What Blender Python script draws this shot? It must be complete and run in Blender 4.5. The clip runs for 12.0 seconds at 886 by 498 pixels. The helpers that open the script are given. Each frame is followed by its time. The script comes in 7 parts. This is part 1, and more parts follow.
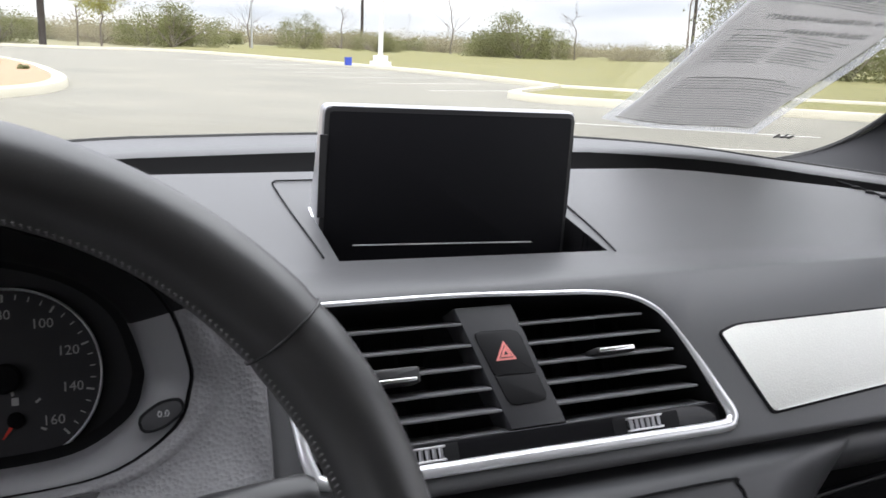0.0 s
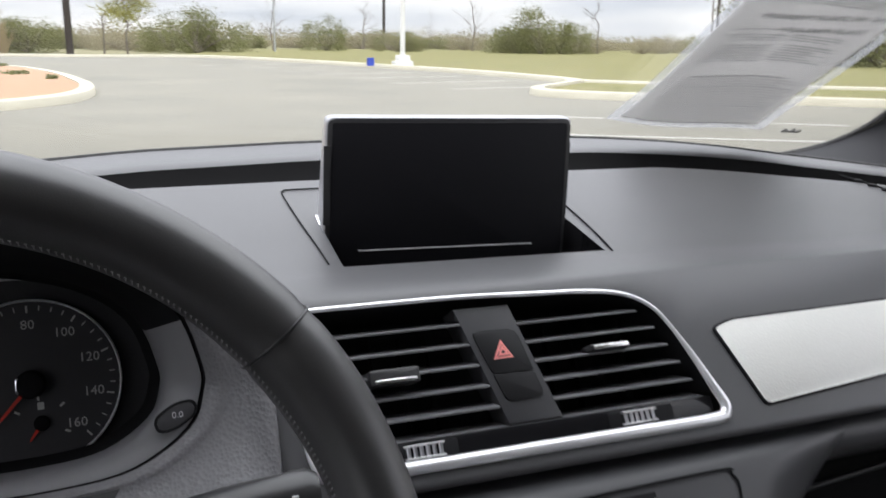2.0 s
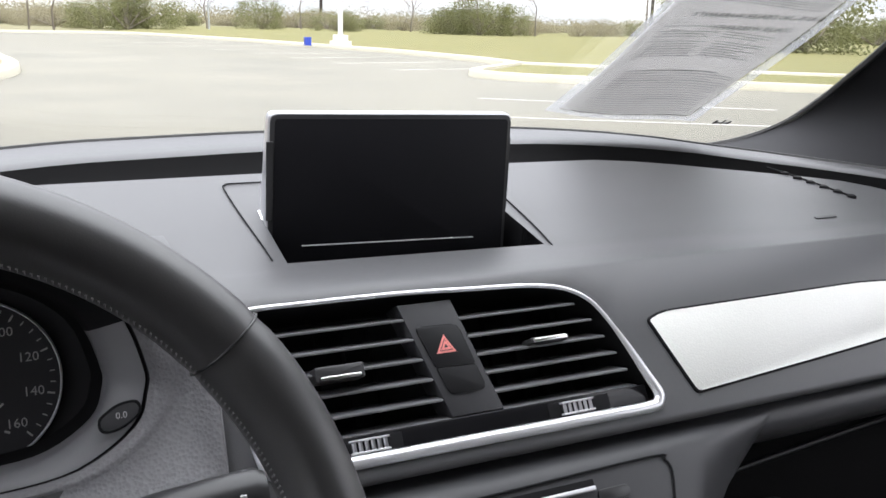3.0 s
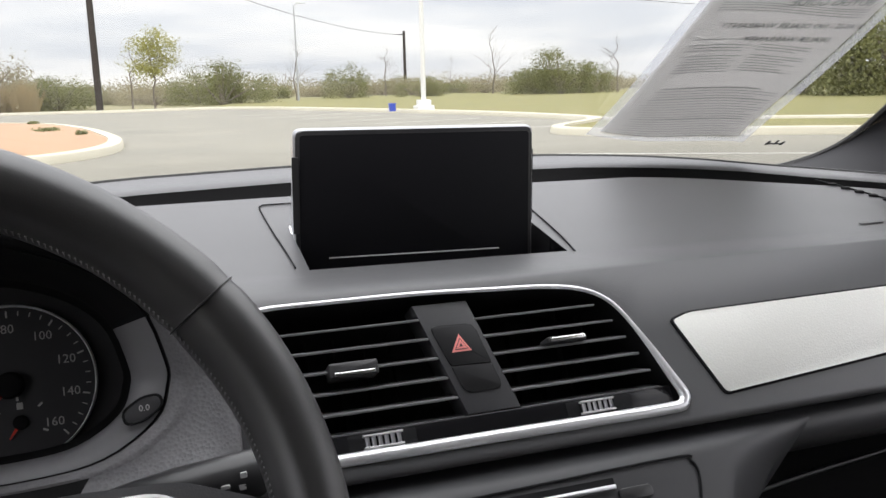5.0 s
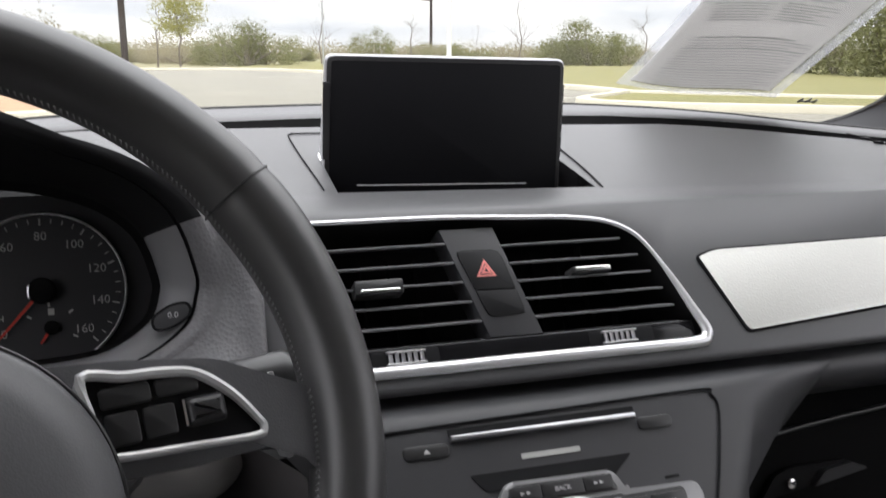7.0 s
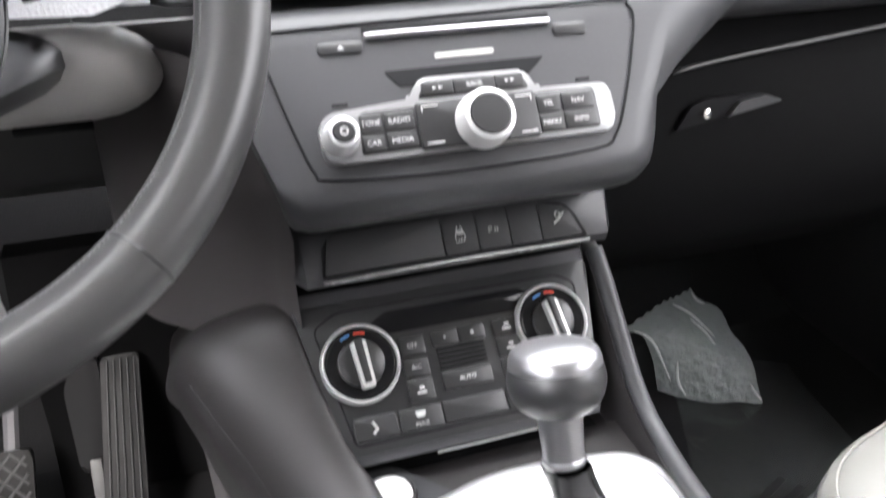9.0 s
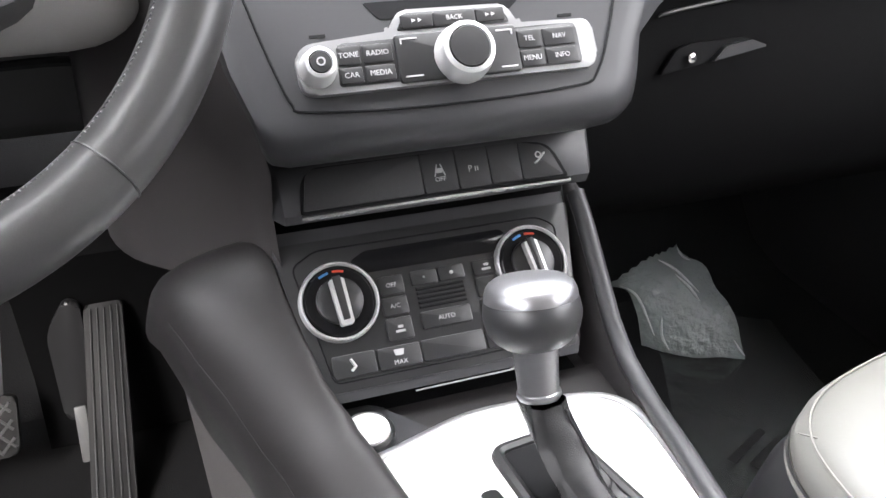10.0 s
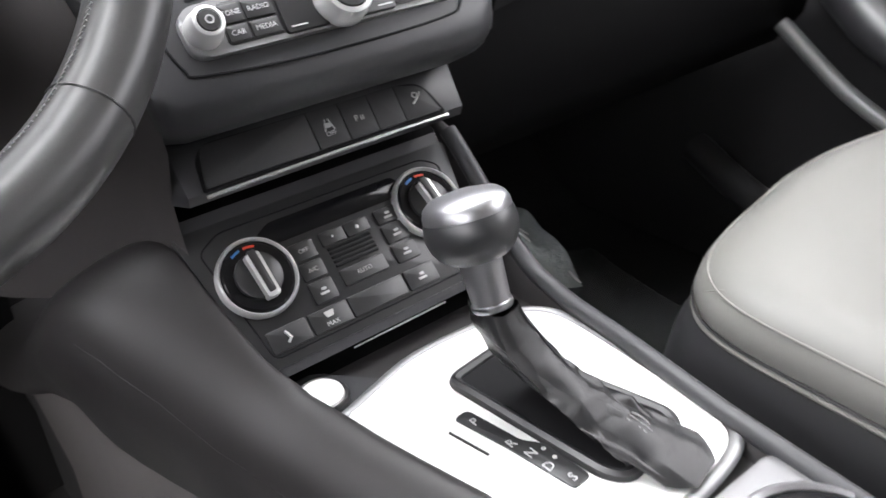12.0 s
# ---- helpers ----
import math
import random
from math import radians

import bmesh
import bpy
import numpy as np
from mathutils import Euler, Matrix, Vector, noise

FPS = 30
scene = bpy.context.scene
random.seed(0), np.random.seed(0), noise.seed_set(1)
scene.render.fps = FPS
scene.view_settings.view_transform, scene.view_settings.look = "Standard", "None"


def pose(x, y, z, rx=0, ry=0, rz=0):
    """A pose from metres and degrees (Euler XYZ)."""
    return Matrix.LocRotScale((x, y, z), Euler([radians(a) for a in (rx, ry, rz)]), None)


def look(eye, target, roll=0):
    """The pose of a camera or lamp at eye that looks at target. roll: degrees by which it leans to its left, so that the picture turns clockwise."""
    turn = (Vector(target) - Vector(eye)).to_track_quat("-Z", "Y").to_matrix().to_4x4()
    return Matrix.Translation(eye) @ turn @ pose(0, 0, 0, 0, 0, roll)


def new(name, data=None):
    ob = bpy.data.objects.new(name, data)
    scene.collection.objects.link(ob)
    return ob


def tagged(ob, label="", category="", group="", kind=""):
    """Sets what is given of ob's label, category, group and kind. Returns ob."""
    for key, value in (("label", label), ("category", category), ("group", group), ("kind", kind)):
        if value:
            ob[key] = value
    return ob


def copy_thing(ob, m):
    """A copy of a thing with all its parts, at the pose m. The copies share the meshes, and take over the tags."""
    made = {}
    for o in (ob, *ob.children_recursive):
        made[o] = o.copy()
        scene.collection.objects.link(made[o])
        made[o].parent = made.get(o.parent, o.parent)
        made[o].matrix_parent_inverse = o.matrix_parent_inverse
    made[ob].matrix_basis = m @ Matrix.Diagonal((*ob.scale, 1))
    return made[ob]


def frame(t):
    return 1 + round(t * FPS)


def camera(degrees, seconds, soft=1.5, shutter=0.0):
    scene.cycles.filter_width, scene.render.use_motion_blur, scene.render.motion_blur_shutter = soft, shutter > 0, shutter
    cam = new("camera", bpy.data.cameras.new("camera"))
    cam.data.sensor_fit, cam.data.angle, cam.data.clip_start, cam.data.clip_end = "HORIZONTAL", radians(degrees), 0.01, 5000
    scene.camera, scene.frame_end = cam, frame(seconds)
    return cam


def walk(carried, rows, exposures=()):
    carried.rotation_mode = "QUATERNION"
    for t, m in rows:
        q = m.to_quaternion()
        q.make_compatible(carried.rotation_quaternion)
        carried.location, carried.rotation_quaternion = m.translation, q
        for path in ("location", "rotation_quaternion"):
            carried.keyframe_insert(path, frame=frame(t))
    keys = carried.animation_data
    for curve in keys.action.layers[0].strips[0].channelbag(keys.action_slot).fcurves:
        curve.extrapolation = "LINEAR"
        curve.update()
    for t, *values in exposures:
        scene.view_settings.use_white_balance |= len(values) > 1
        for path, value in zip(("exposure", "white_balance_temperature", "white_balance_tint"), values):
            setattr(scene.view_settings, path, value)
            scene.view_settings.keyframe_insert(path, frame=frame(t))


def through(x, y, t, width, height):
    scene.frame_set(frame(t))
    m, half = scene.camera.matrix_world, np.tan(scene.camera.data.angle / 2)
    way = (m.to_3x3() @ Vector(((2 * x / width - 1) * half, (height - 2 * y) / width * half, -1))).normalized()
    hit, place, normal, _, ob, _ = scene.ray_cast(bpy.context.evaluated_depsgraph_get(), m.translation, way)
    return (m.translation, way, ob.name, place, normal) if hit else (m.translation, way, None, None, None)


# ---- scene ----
cam = camera(55.3, 12.0, 1.5, 0.5)
PATH = [
    (0, (-0.236, 0.321, 1.273), (0.499, 2.123, 0.813), 2.2),
    (0.5, (-0.213, 0.315, 1.286), (0.501, 2.13, 0.84), 2.7),
    (1, (-0.206, 0.327, 1.305), (0.461, 2.171, 0.915), 2.5),
    (1.5, (-0.208, 0.315, 1.297), (0.454, 2.156, 0.881), 2.4),
    (2, (-0.227, 0.293, 1.283), (0.449, 2.117, 0.817), 0.5),
    (2.5, (-0.23, 0.269, 1.305), (0.632, 2.003, 0.807), 2.5),
    (3, (-0.232, 0.288, 1.295), (0.573, 2.047, 0.789), 1.3),
    (3.2, (-0.23, 0.292, 1.307), (0.589, 2.044, 0.798), 1.4),
    (4.8, (-0.199, 0.261, 1.258), (0.425, 2.131, 0.924), -1.7),
    (5, (-0.193, 0.249, 1.259), (0.431, 2.113, 0.891), -1.6),
    (5.5, (-0.194, 0.247, 1.264), (0.398, 2.124, 0.905), -0.0),
    (6, (-0.203, 0.273, 1.253), (0.232, 2.189, 0.877), -0.2),
    (6.5, (-0.205, 0.263, 1.244), (0.288, 2.157, 0.831), 0.1),
    (6.7, (-0.204, 0.254, 1.237), (0.351, 2.13, 0.824), 0.1),
    (8.3, (-0.18, 0.222, 1.193), (0.409, 1.97, 0.422), 1.9),
    (8.5, (-0.177, 0.216, 1.178), (0.397, 1.942, 0.346), 1.3),
    (8.8, (-0.179, 0.198, 1.158), (0.403, 1.872, 0.231), 0.7),
    (9, (-0.179, 0.189, 1.144), (0.393, 1.836, 0.164), 0.3),
    (9.5, (-0.172, 0.177, 1.129), (0.363, 1.778, 0.057), -0.0),
    (10, (-0.173, 0.178, 1.126), (0.404, 1.781, 0.079), 1.1),
    (10.5, (-0.182, 0.17, 1.118), (0.35, 1.783, 0.063), -1.2),
    (11, (-0.182, 0.162, 1.107), (0.417, 1.769, 0.077), -3.3),
    (11.5, (-0.213, 0.192, 1.094), (0.596, 1.692, 0.049), -2.2),
    (12, (-0.272, 0.197, 1.086), (0.774, 1.561, 0.064), -2.9),
]
EXPOSURES = [(t, stops, 6250 if t < 4 else 6450, 14) for t, stops in ((0.0, 0.7), (0.4, 0.5), (0.8, 0.55), (1.2, 0.45), (1.6, 0.4), (2.5, 0.68), (3.2, 0.85), (4.8, 0.45), (6.7, 0.45), (8.3, 2.75), (9.0, 2.85), (10.5, 2.80), (11.5, 2.65), (12.0, 2.25))]
walk(cam, [(t, look(eye, target, roll)) for t, eye, target, roll in PATH], EXPOSURES)

# ---- world, sun ----
world = bpy.data.worlds.new("overcast_sky")
scene.world = world
world.use_nodes = True
wn, wl = world.node_tree.nodes, world.node_tree.links
wn.clear()
SUN_EL, SUN_ROT = radians(42), radians(200)
sky = wn.new("ShaderNodeTexSky")
sky.sky_type, sky.sun_disc, sky.sun_elevation, sky.sun_rotation = "NISHITA", False, SUN_EL, SUN_ROT
sky_gain = wn.new("ShaderNodeVectorMath")
sky_gain.operation = "SCALE"
sky_gain.inputs["Scale"].default_value = 0.09
wl.new(sky.outputs[0], sky_gain.inputs[0])
coord = wn.new("ShaderNodeTexCoord")
stretch = wn.new("ShaderNodeMapping")
stretch.inputs["Scale"].default_value = (1.2, 1.2, 9.0)
stretch.inputs["Rotation"].default_value = (0.04, 0.02, 0.3)
wl.new(coord.outputs["Generated"], stretch.inputs[0])
cloud = wn.new("ShaderNodeTexNoise")
cloud.inputs["Scale"].default_value, cloud.inputs["Detail"].default_value, cloud.inputs["Roughness"].default_value = 2.6, 6.0, 0.55
wl.new(stretch.outputs[0], cloud.inputs["Vector"])
tone = wn.new("ShaderNodeValToRGB")
tone.color_ramp.elements[0].position, tone.color_ramp.elements[0].color = 0.33, (0.66, 0.69, 0.74, 1)
tone.color_ramp.elements[1].position, tone.color_ramp.elements[1].color = 0.62, (1.0, 0.985, 0.955, 1)
wl.new(cloud.outputs["Fac"], tone.inputs[0])
# an overcast dome is about three times as bright overhead as at the horizon
split = wn.new("ShaderNodeSeparateXYZ")
wl.new(coord.outputs["Generated"], split.inputs[0])
dome = wn.new("ShaderNodeMapRange")
dome.inputs["From Min"].default_value, dome.inputs["From Max"].default_value = 0.12, 0.85
dome.inputs["To Min"].default_value, dome.inputs["To Max"].default_value = 1.0, 3.6
wl.new(split.outputs["Z"], dome.inputs["Value"])
rise = wn.new("ShaderNodeVectorMath")
rise.operation = "SCALE"
wl.new(tone.outputs[0], rise.inputs[0])
wl.new(dome.outputs[0], rise.inputs["Scale"])
blend = wn.new("ShaderNodeMix")
blend.data_type = "RGBA"
blend.inputs["Factor"].default_value = 0.9
wl.new(sky_gain.outputs[0], blend.inputs["A"])
wl.new(rise.outputs[0], blend.inputs["B"])
back = wn.new("ShaderNodeBackground")
back.inputs["Strength"].default_value = 0.95
wl.new(blend.outputs["Result"], back.inputs["Color"])
wo = wn.new("ShaderNodeOutputWorld")
wl.new(back.outputs[0], wo.inputs[0])

sun = new("sun", bpy.data.lights.new("sun", "SUN"))
sun.data.energy, sun.data.angle, sun.data.color = 1.0, radians(25), (1.0, 0.96, 0.9)
sun.matrix_world = look((0, 0, 60), (0 + 60 * math.cos(SUN_EL) * math.sin(-SUN_ROT), 60 * math.cos(SUN_EL) * -math.cos(SUN_ROT), 60 - 60 * math.sin(SUN_EL)))


# ---- materials ----
def mat(name, base, rough=0.5, metal=0.0, grain=0.0, bump=0.0, bump_scale=300.0, tint=None, tint_scale=6.0, spec=0.5, per_object=0.0, rough_var=0.06, kind="noise"):
    """A principled surface: a second colour in large patches, fine grain, fine relief and uneven gloss."""
    m = bpy.data.materials.new(name)
    m.use_nodes = True
    n, l = m.node_tree.nodes, m.node_tree.links
    p = n["Principled BSDF"]
    p.inputs["Metallic"].default_value = metal
    p.inputs["Specular IOR Level"].default_value = spec
    tc = n.new("ShaderNodeTexCoord")
    big = n.new("ShaderNodeTexNoise")
    big.inputs["Scale"].default_value, big.inputs["Detail"].default_value = tint_scale, 5.0
    l.new(tc.outputs["Object"], big.inputs["Vector"])
    mix = n.new("ShaderNodeMix")
    mix.data_type = "RGBA"
    mix.inputs["A"].default_value = (*base, 1)
    mix.inputs["B"].default_value = (*(tint or [c * 1.18 for c in base]), 1)
    l.new(big.outputs["Fac"], mix.inputs["Factor"])
    out = mix.outputs["Result"]
    fine = n.new("ShaderNodeTexNoise" if kind == "noise" else "ShaderNodeTexVoronoi")
    fine.inputs["Scale"].default_value = bump_scale
    l.new(tc.outputs["Object"], fine.inputs["Vector"])
    height = fine.outputs["Fac"] if kind == "noise" else fine.outputs["Distance"]
    if grain or per_object:
        hsv = n.new("ShaderNodeHueSaturation")
        l.new(out, hsv.inputs["Color"])
        add = n.new("ShaderNodeMath")
        add.operation = "MULTIPLY_ADD"
        l.new(height, add.inputs[0])
        add.inputs[1].default_value, add.inputs[2].default_value = grain, 1 - grain / 2
        last = add.outputs[0]
        if per_object:
            info = n.new("ShaderNodeObjectInfo")
            more = n.new("ShaderNodeMath")
            more.operation = "MULTIPLY_ADD"
            l.new(info.outputs["Random"], more.inputs[0])
            more.inputs[1].default_value = per_object
            l.new(last, more.inputs[2])
            last = more.outputs[0]
        l.new(last, hsv.inputs["Value"])
        out = hsv.outputs["Color"]
    l.new(out, p.inputs["Base Color"])
    rv = n.new("ShaderNodeMath")
    rv.operation = "MULTIPLY_ADD"
    l.new(big.outputs["Fac"], rv.inputs[0])
    rv.inputs[1].default_value, rv.inputs[2].default_value = rough_var, max(rough - rough_var / 2, 0.02)
    l.new(rv.outputs[0], p.inputs["Roughness"])
    if bump:
        b = n.new("ShaderNodeBump")
        b.inputs["Strength"].default_value, b.inputs["Distance"].default_value = min(bump, 1.0), 0.0006
        l.new(height, b.inputs["Height"])
        l.new(b.outputs[0], p.inputs["Normal"])
    return m


def clear(name, tint, gloss=0.06, rough=0.02, bump=0.0, bump_scale=40.0, haze=0.0, milky=False, body=(0.75, 0.78, 0.76)):
    """Thin clear sheet: light passes straight through, with a mirror sheen."""
    m = bpy.data.materials.new(name)
    m.use_nodes = True
    n, l = m.node_tree.nodes, m.node_tree.links
    n.clear()
    out = n.new("ShaderNodeOutputMaterial")
    mix, thru, shine = n.new("ShaderNodeMixShader"), n.new("ShaderNodeBsdfTransparent"), n.new("ShaderNodeBsdfGlossy")
    thru.inputs[0].default_value = (*tint, 1)
    shine.inputs["Roughness"].default_value = rough
    fres = n.new("ShaderNodeLayerWeight")
    fres.inputs["Blend"].default_value = 0.5
    power, scale = n.new("ShaderNodeMath"), n.new("ShaderNodeMath")
    power.operation, scale.operation = "POWER", "MULTIPLY_ADD"
    power.inputs[1].default_value = 5.0
    l.new(fres.outputs["Facing"], power.inputs[0])
    l.new(power.outputs[0], scale.inputs[0])
    scale.inputs[1].default_value, scale.inputs[2].default_value = 0.8, gloss
    l.new(scale.outputs[0], mix.inputs[0])
    l.new(thru.outputs[0], mix.inputs[1])
    l.new(shine.outputs[0], mix.inputs[2])
    last = mix.outputs[0]
    if haze:
        dif, mix2 = n.new("ShaderNodeBsdfTranslucent" if milky else "ShaderNodeBsdfDiffuse"), n.new("ShaderNodeMixShader")
        dif.inputs[0].default_value = (*body, 1)
        mix2.inputs[0].default_value = haze
        l.new(last, mix2.inputs[1])
        l.new(dif.outputs[0], mix2.inputs[2])
        last = mix2.outputs[0]
    if bump:
        tc, no, b = n.new("ShaderNodeTexCoord"), n.new("ShaderNodeTexNoise"), n.new("ShaderNodeBump")
        no.inputs["Scale"].default_value, no.inputs["Detail"].default_value = bump_scale, 4.0
        l.new(tc.outputs["Object"], no.inputs["Vector"])
        b.inputs["Strength"].default_value, b.inputs["Distance"].default_value = bump, 0.01
        l.new(no.outputs["Fac"], b.inputs["Height"])
        l.new(b.outputs[0], shine.inputs["Normal"])
        l.new(b.outputs[0], fres.inputs["Normal"])
        if haze:
            l.new(b.outputs[0], dif.inputs["Normal"])
    l.new(last, out.inputs[0])
    return m


DASH = mat("dash_soft_plastic", (0.074, 0.074, 0.077), 0.42, grain=0.10, bump=0.12, bump_scale=1500, kind="voronoi", spec=0.6)
PLASTIC = mat("black_plastic", (0.021, 0.021, 0.022), 0.55, bump=0.25, bump_scale=1200)
FASCIA = mat("dark_grey_fascia", (0.048, 0.048, 0.051), 0.40, bump=0.08, bump_scale=1600, spec=0.4)
SATIN = mat("satin_black_plastic", (0.027, 0.027, 0.028), 0.32)
GLOSSY = mat("gloss_black", (0.008, 0.008, 0.009), 0.12, spec=0.25, rough_var=0.02)
DEAD = mat("dead_display", (0.010, 0.010, 0.0115), 0.42, spec=0.08)
SLAT = mat("vent_slat_plastic", (0.14, 0.14, 0.145), 0.38)
SWITCH = mat("switch_black", (0.014, 0.014, 0.015), 0.5, spec=0.25)
VOID = mat("gap_and_shade_black", (0.013, 0.013, 0.014), 0.7, spec=0.12)
CHROME = mat("chrome", (0.88, 0.88, 0.89), 0.20, metal=1.0, rough_var=0.05)
BRIGHT = mat("bright_satin_metal", (0.60, 0.60, 0.60), 0.34, metal=0.45)
HOUSING = mat("dark_silver", (0.42, 0.42, 0.44), 0.34, metal=0.6)
RAIL_GREY = mat("rail_grey", (0.20, 0.20, 0.20), 0.36, metal=0.2)
# Near-black copy of PLASTIC with the shade of recesses in its colour.
SHADOW_BLACK = mat("shaded_black_plastic", (0.0068, 0.0068, 0.0072), 0.7, bump=0.2, bump_scale=1200, spec=0.08)
SATIN_CHROME = mat("satin_chrome", (0.46, 0.46, 0.48), 0.34, metal=0.9)
ALU = mat("patterned_aluminium", (0.80, 0.80, 0.785), 0.42, metal=0.15, grain=0.05, bump=0.18, bump_scale=900, kind="voronoi")
SILVER = mat("silver_paint", (0.27, 0.27, 0.275), 0.32, metal=0.35)
RIM_LEATHER = mat("worn_rim_leather", (0.046, 0.045, 0.046), 0.36, grain=0.12, bump=0.03, bump_scale=1300, kind="voronoi", rough_var=0.10, spec=1.0)
LEATHER = mat("black_leather", (0.030, 0.030, 0.032), 0.36, grain=0.12, bump=0.07, bump_scale=1600, kind="voronoi", rough_var=0.12, spec=1.0)
INLAY = mat("dotted_aluminium_inlay", (0.80, 0.80, 0.755), 0.38, metal=0.1, grain=0.06, bump=0.2, bump_scale=700, kind="voronoi")
BOOT = mat("gaiter_leather", (0.022, 0.022, 0.023), 0.27, grain=0.2, bump=0.25, bump_scale=1500, kind="voronoi", rough_var=0.15)
SEAT = mat("light_grey_leather", (0.178, 0.175, 0.164), 0.40, grain=0.05, bump=0.12, bump_scale=1500, kind="voronoi", spec=0.4)
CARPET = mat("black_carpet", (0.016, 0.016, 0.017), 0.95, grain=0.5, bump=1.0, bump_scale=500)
GREY_PANEL = mat("knee_panel_grey", (0.027, 0.025, 0.0255), 0.50, bump=0.08, bump_scale=1500, kind="voronoi")
COVER = mat("airbag_leather", (0.110, 0.110, 0.115), 0.42, grain=0.12, bump=0.15, bump_scale=1400, kind="voronoi")
SIDE_GREY = mat("side_panel_grey", (0.062, 0.057, 0.057), 0.5, bump=0.08, bump_scale=1500, kind="voronoi")
# Knee colours raised to stand in for light from the driver's side.
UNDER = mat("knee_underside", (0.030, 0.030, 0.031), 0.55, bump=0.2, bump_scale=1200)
LIT_KNEE_GREY = mat("lit_knee_panel", (0.36, 0.35, 0.34), 0.5, bump=0.08, bump_scale=1500, kind="voronoi")
PILLAR = mat("pillar_plastic", (0.022, 0.022, 0.024), 0.65, bump=0.1, bump_scale=1200, spec=0.12)
SURROUND = mat("vent_chrome", (0.82, 0.82, 0.84), 0.30, metal=0.7)
RIB_GREY = mat("worn_rubber_rib", (0.11, 0.11, 0.11), 0.55)
SEAT_SEAM = mat("seat_seam", (0.20, 0.195, 0.18), 0.5)
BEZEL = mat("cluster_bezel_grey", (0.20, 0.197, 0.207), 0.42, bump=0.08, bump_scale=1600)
GRAINED = mat("grained_dash_leather", (0.17, 0.167, 0.175), 0.45, grain=0.15, bump=0.7, bump_scale=420, kind="voronoi")
ROOF = mat("roof_lining", (0.46, 0.45, 0.43), 0.9, bump=0.4, bump_scale=600)
RUBBER = mat("black_rubber", (0.018, 0.018, 0.018), 0.6, bump=0.3, bump_scale=600)
STEEL = mat("pedal_steel", (0.50, 0.50, 0.50), 0.35, metal=1.0)
# Tunnel carpet in a grey that includes the light on its left side.
LIT_TUNNEL = mat("lit_grey_tunnel_carpet", (0.11, 0.102, 0.10), 0.9, grain=0.3, bump=0.4, bump_scale=900)
STITCH = mat("grey_thread", (0.24, 0.24, 0.24), 0.7)
INK_W = mat("white_print", (0.46, 0.46, 0.46), 0.5)
GAUGE_RING = mat("gauge_ring_silver", (0.86, 0.86, 0.86), 0.35, metal=0.2)
INK_R = mat("red_print", (0.62, 0.06, 0.03), 0.4)
HAZARD = mat("hazard_red", (0.80, 0.27, 0.25), 0.4)
INK_B = mat("blue_print", (0.05, 0.18, 0.45), 0.4)
DIAL = mat("dial_black", (0.026, 0.026, 0.029), 0.45)
DIAL_INK = mat("dial_grey_print", (0.42, 0.42, 0.40), 0.5)
NEEDLE = mat("needle_red", (0.55, 0.035, 0.02), 0.4)
WIRE_GREY = mat("glass_print", (0.12, 0.12, 0.12), 0.7)
GLASS = clear("windscreen_glass", (0.96, 0.97, 0.965), 0.03)
WHITE_METAL = mat("white_painted_metal", (0.72, 0.72, 0.70), 0.4, tint=(0.62, 0.62, 0.60))

# ---- builders ----
CAR = Matrix.Translation((0, 0, -0.13)) @ Matrix.Scale(1.12, 4)   # the cabin is drawn at 1 : 1.12 above its own floor datum
HOME = {}


def thing(name, at, label, category, group="", kind="", car=True):
    ob = new(name)
    ob.empty_display_size = 0.05
    loc = CAR @ Vector(at) if car else Vector(at)
    ob.location = loc
    HOME[ob] = Matrix.Translation(-loc)
    return tagged(ob, label, category, group, kind)


def part(name, bm, material, parent=None, label="", car=True, sharp=38, m=None):
    """Links a bmesh as one mesh object, under a thing or a part."""
    if isinstance(bm, bpy.types.Mesh):
        me = bm
    else:
        if car:
            bm.transform(CAR)
        bmesh.ops.recalc_face_normals(bm, faces=bm.faces)
        me = bpy.data.meshes.new(name)
        bm.to_mesh(me)
        bm.free()
        me.polygons.foreach_set("use_smooth", [True] * len(me.polygons))
        me.set_sharp_from_angle(angle=radians(sharp))
        for one in (material if isinstance(material, (list, tuple)) else [material]):
            me.materials.append(one)
    ob = new(name, me)
    if parent:
        ob.parent = parent
        ob.matrix_parent_inverse = HOME.get(parent, Matrix())
    if m is not None:
        ob.matrix_basis = m
    if label:
        ob["label"] = label
    return ob


def plane_at(o, k):
    """A frame on a face that leans back: u to the right, v up the face, n out of it. k: how far it leans per height."""
    q = math.hypot(1, k)
    return Vector(o), Vector((1, 0, 0)), Vector((0, k, 1)) / q, Vector((0, -1, k)) / q


def flat_at(o, turn=0.0, slope=0.0):
    """A frame on a lying face: u right, v ahead, n up."""
    r = Matrix.Rotation(turn, 3, "Z") @ Matrix.Rotation(slope, 3, "X")
    return Vector(o), r @ Vector((1, 0, 0)), r @ Vector((0, 1, 0)), r @ Vector((0, 0, 1))


def shift(F, u=0, v=0, d=0, turn=0.0):
    o, a, b, n = F
    r = Matrix.Rotation(turn, 3, n)
    return o + a * u + b * v + n * d, r @ a, r @ b, n


def put(F, u, v, d=0.0):
    return F[0] + F[1] * u + F[2] * v + F[3] * d


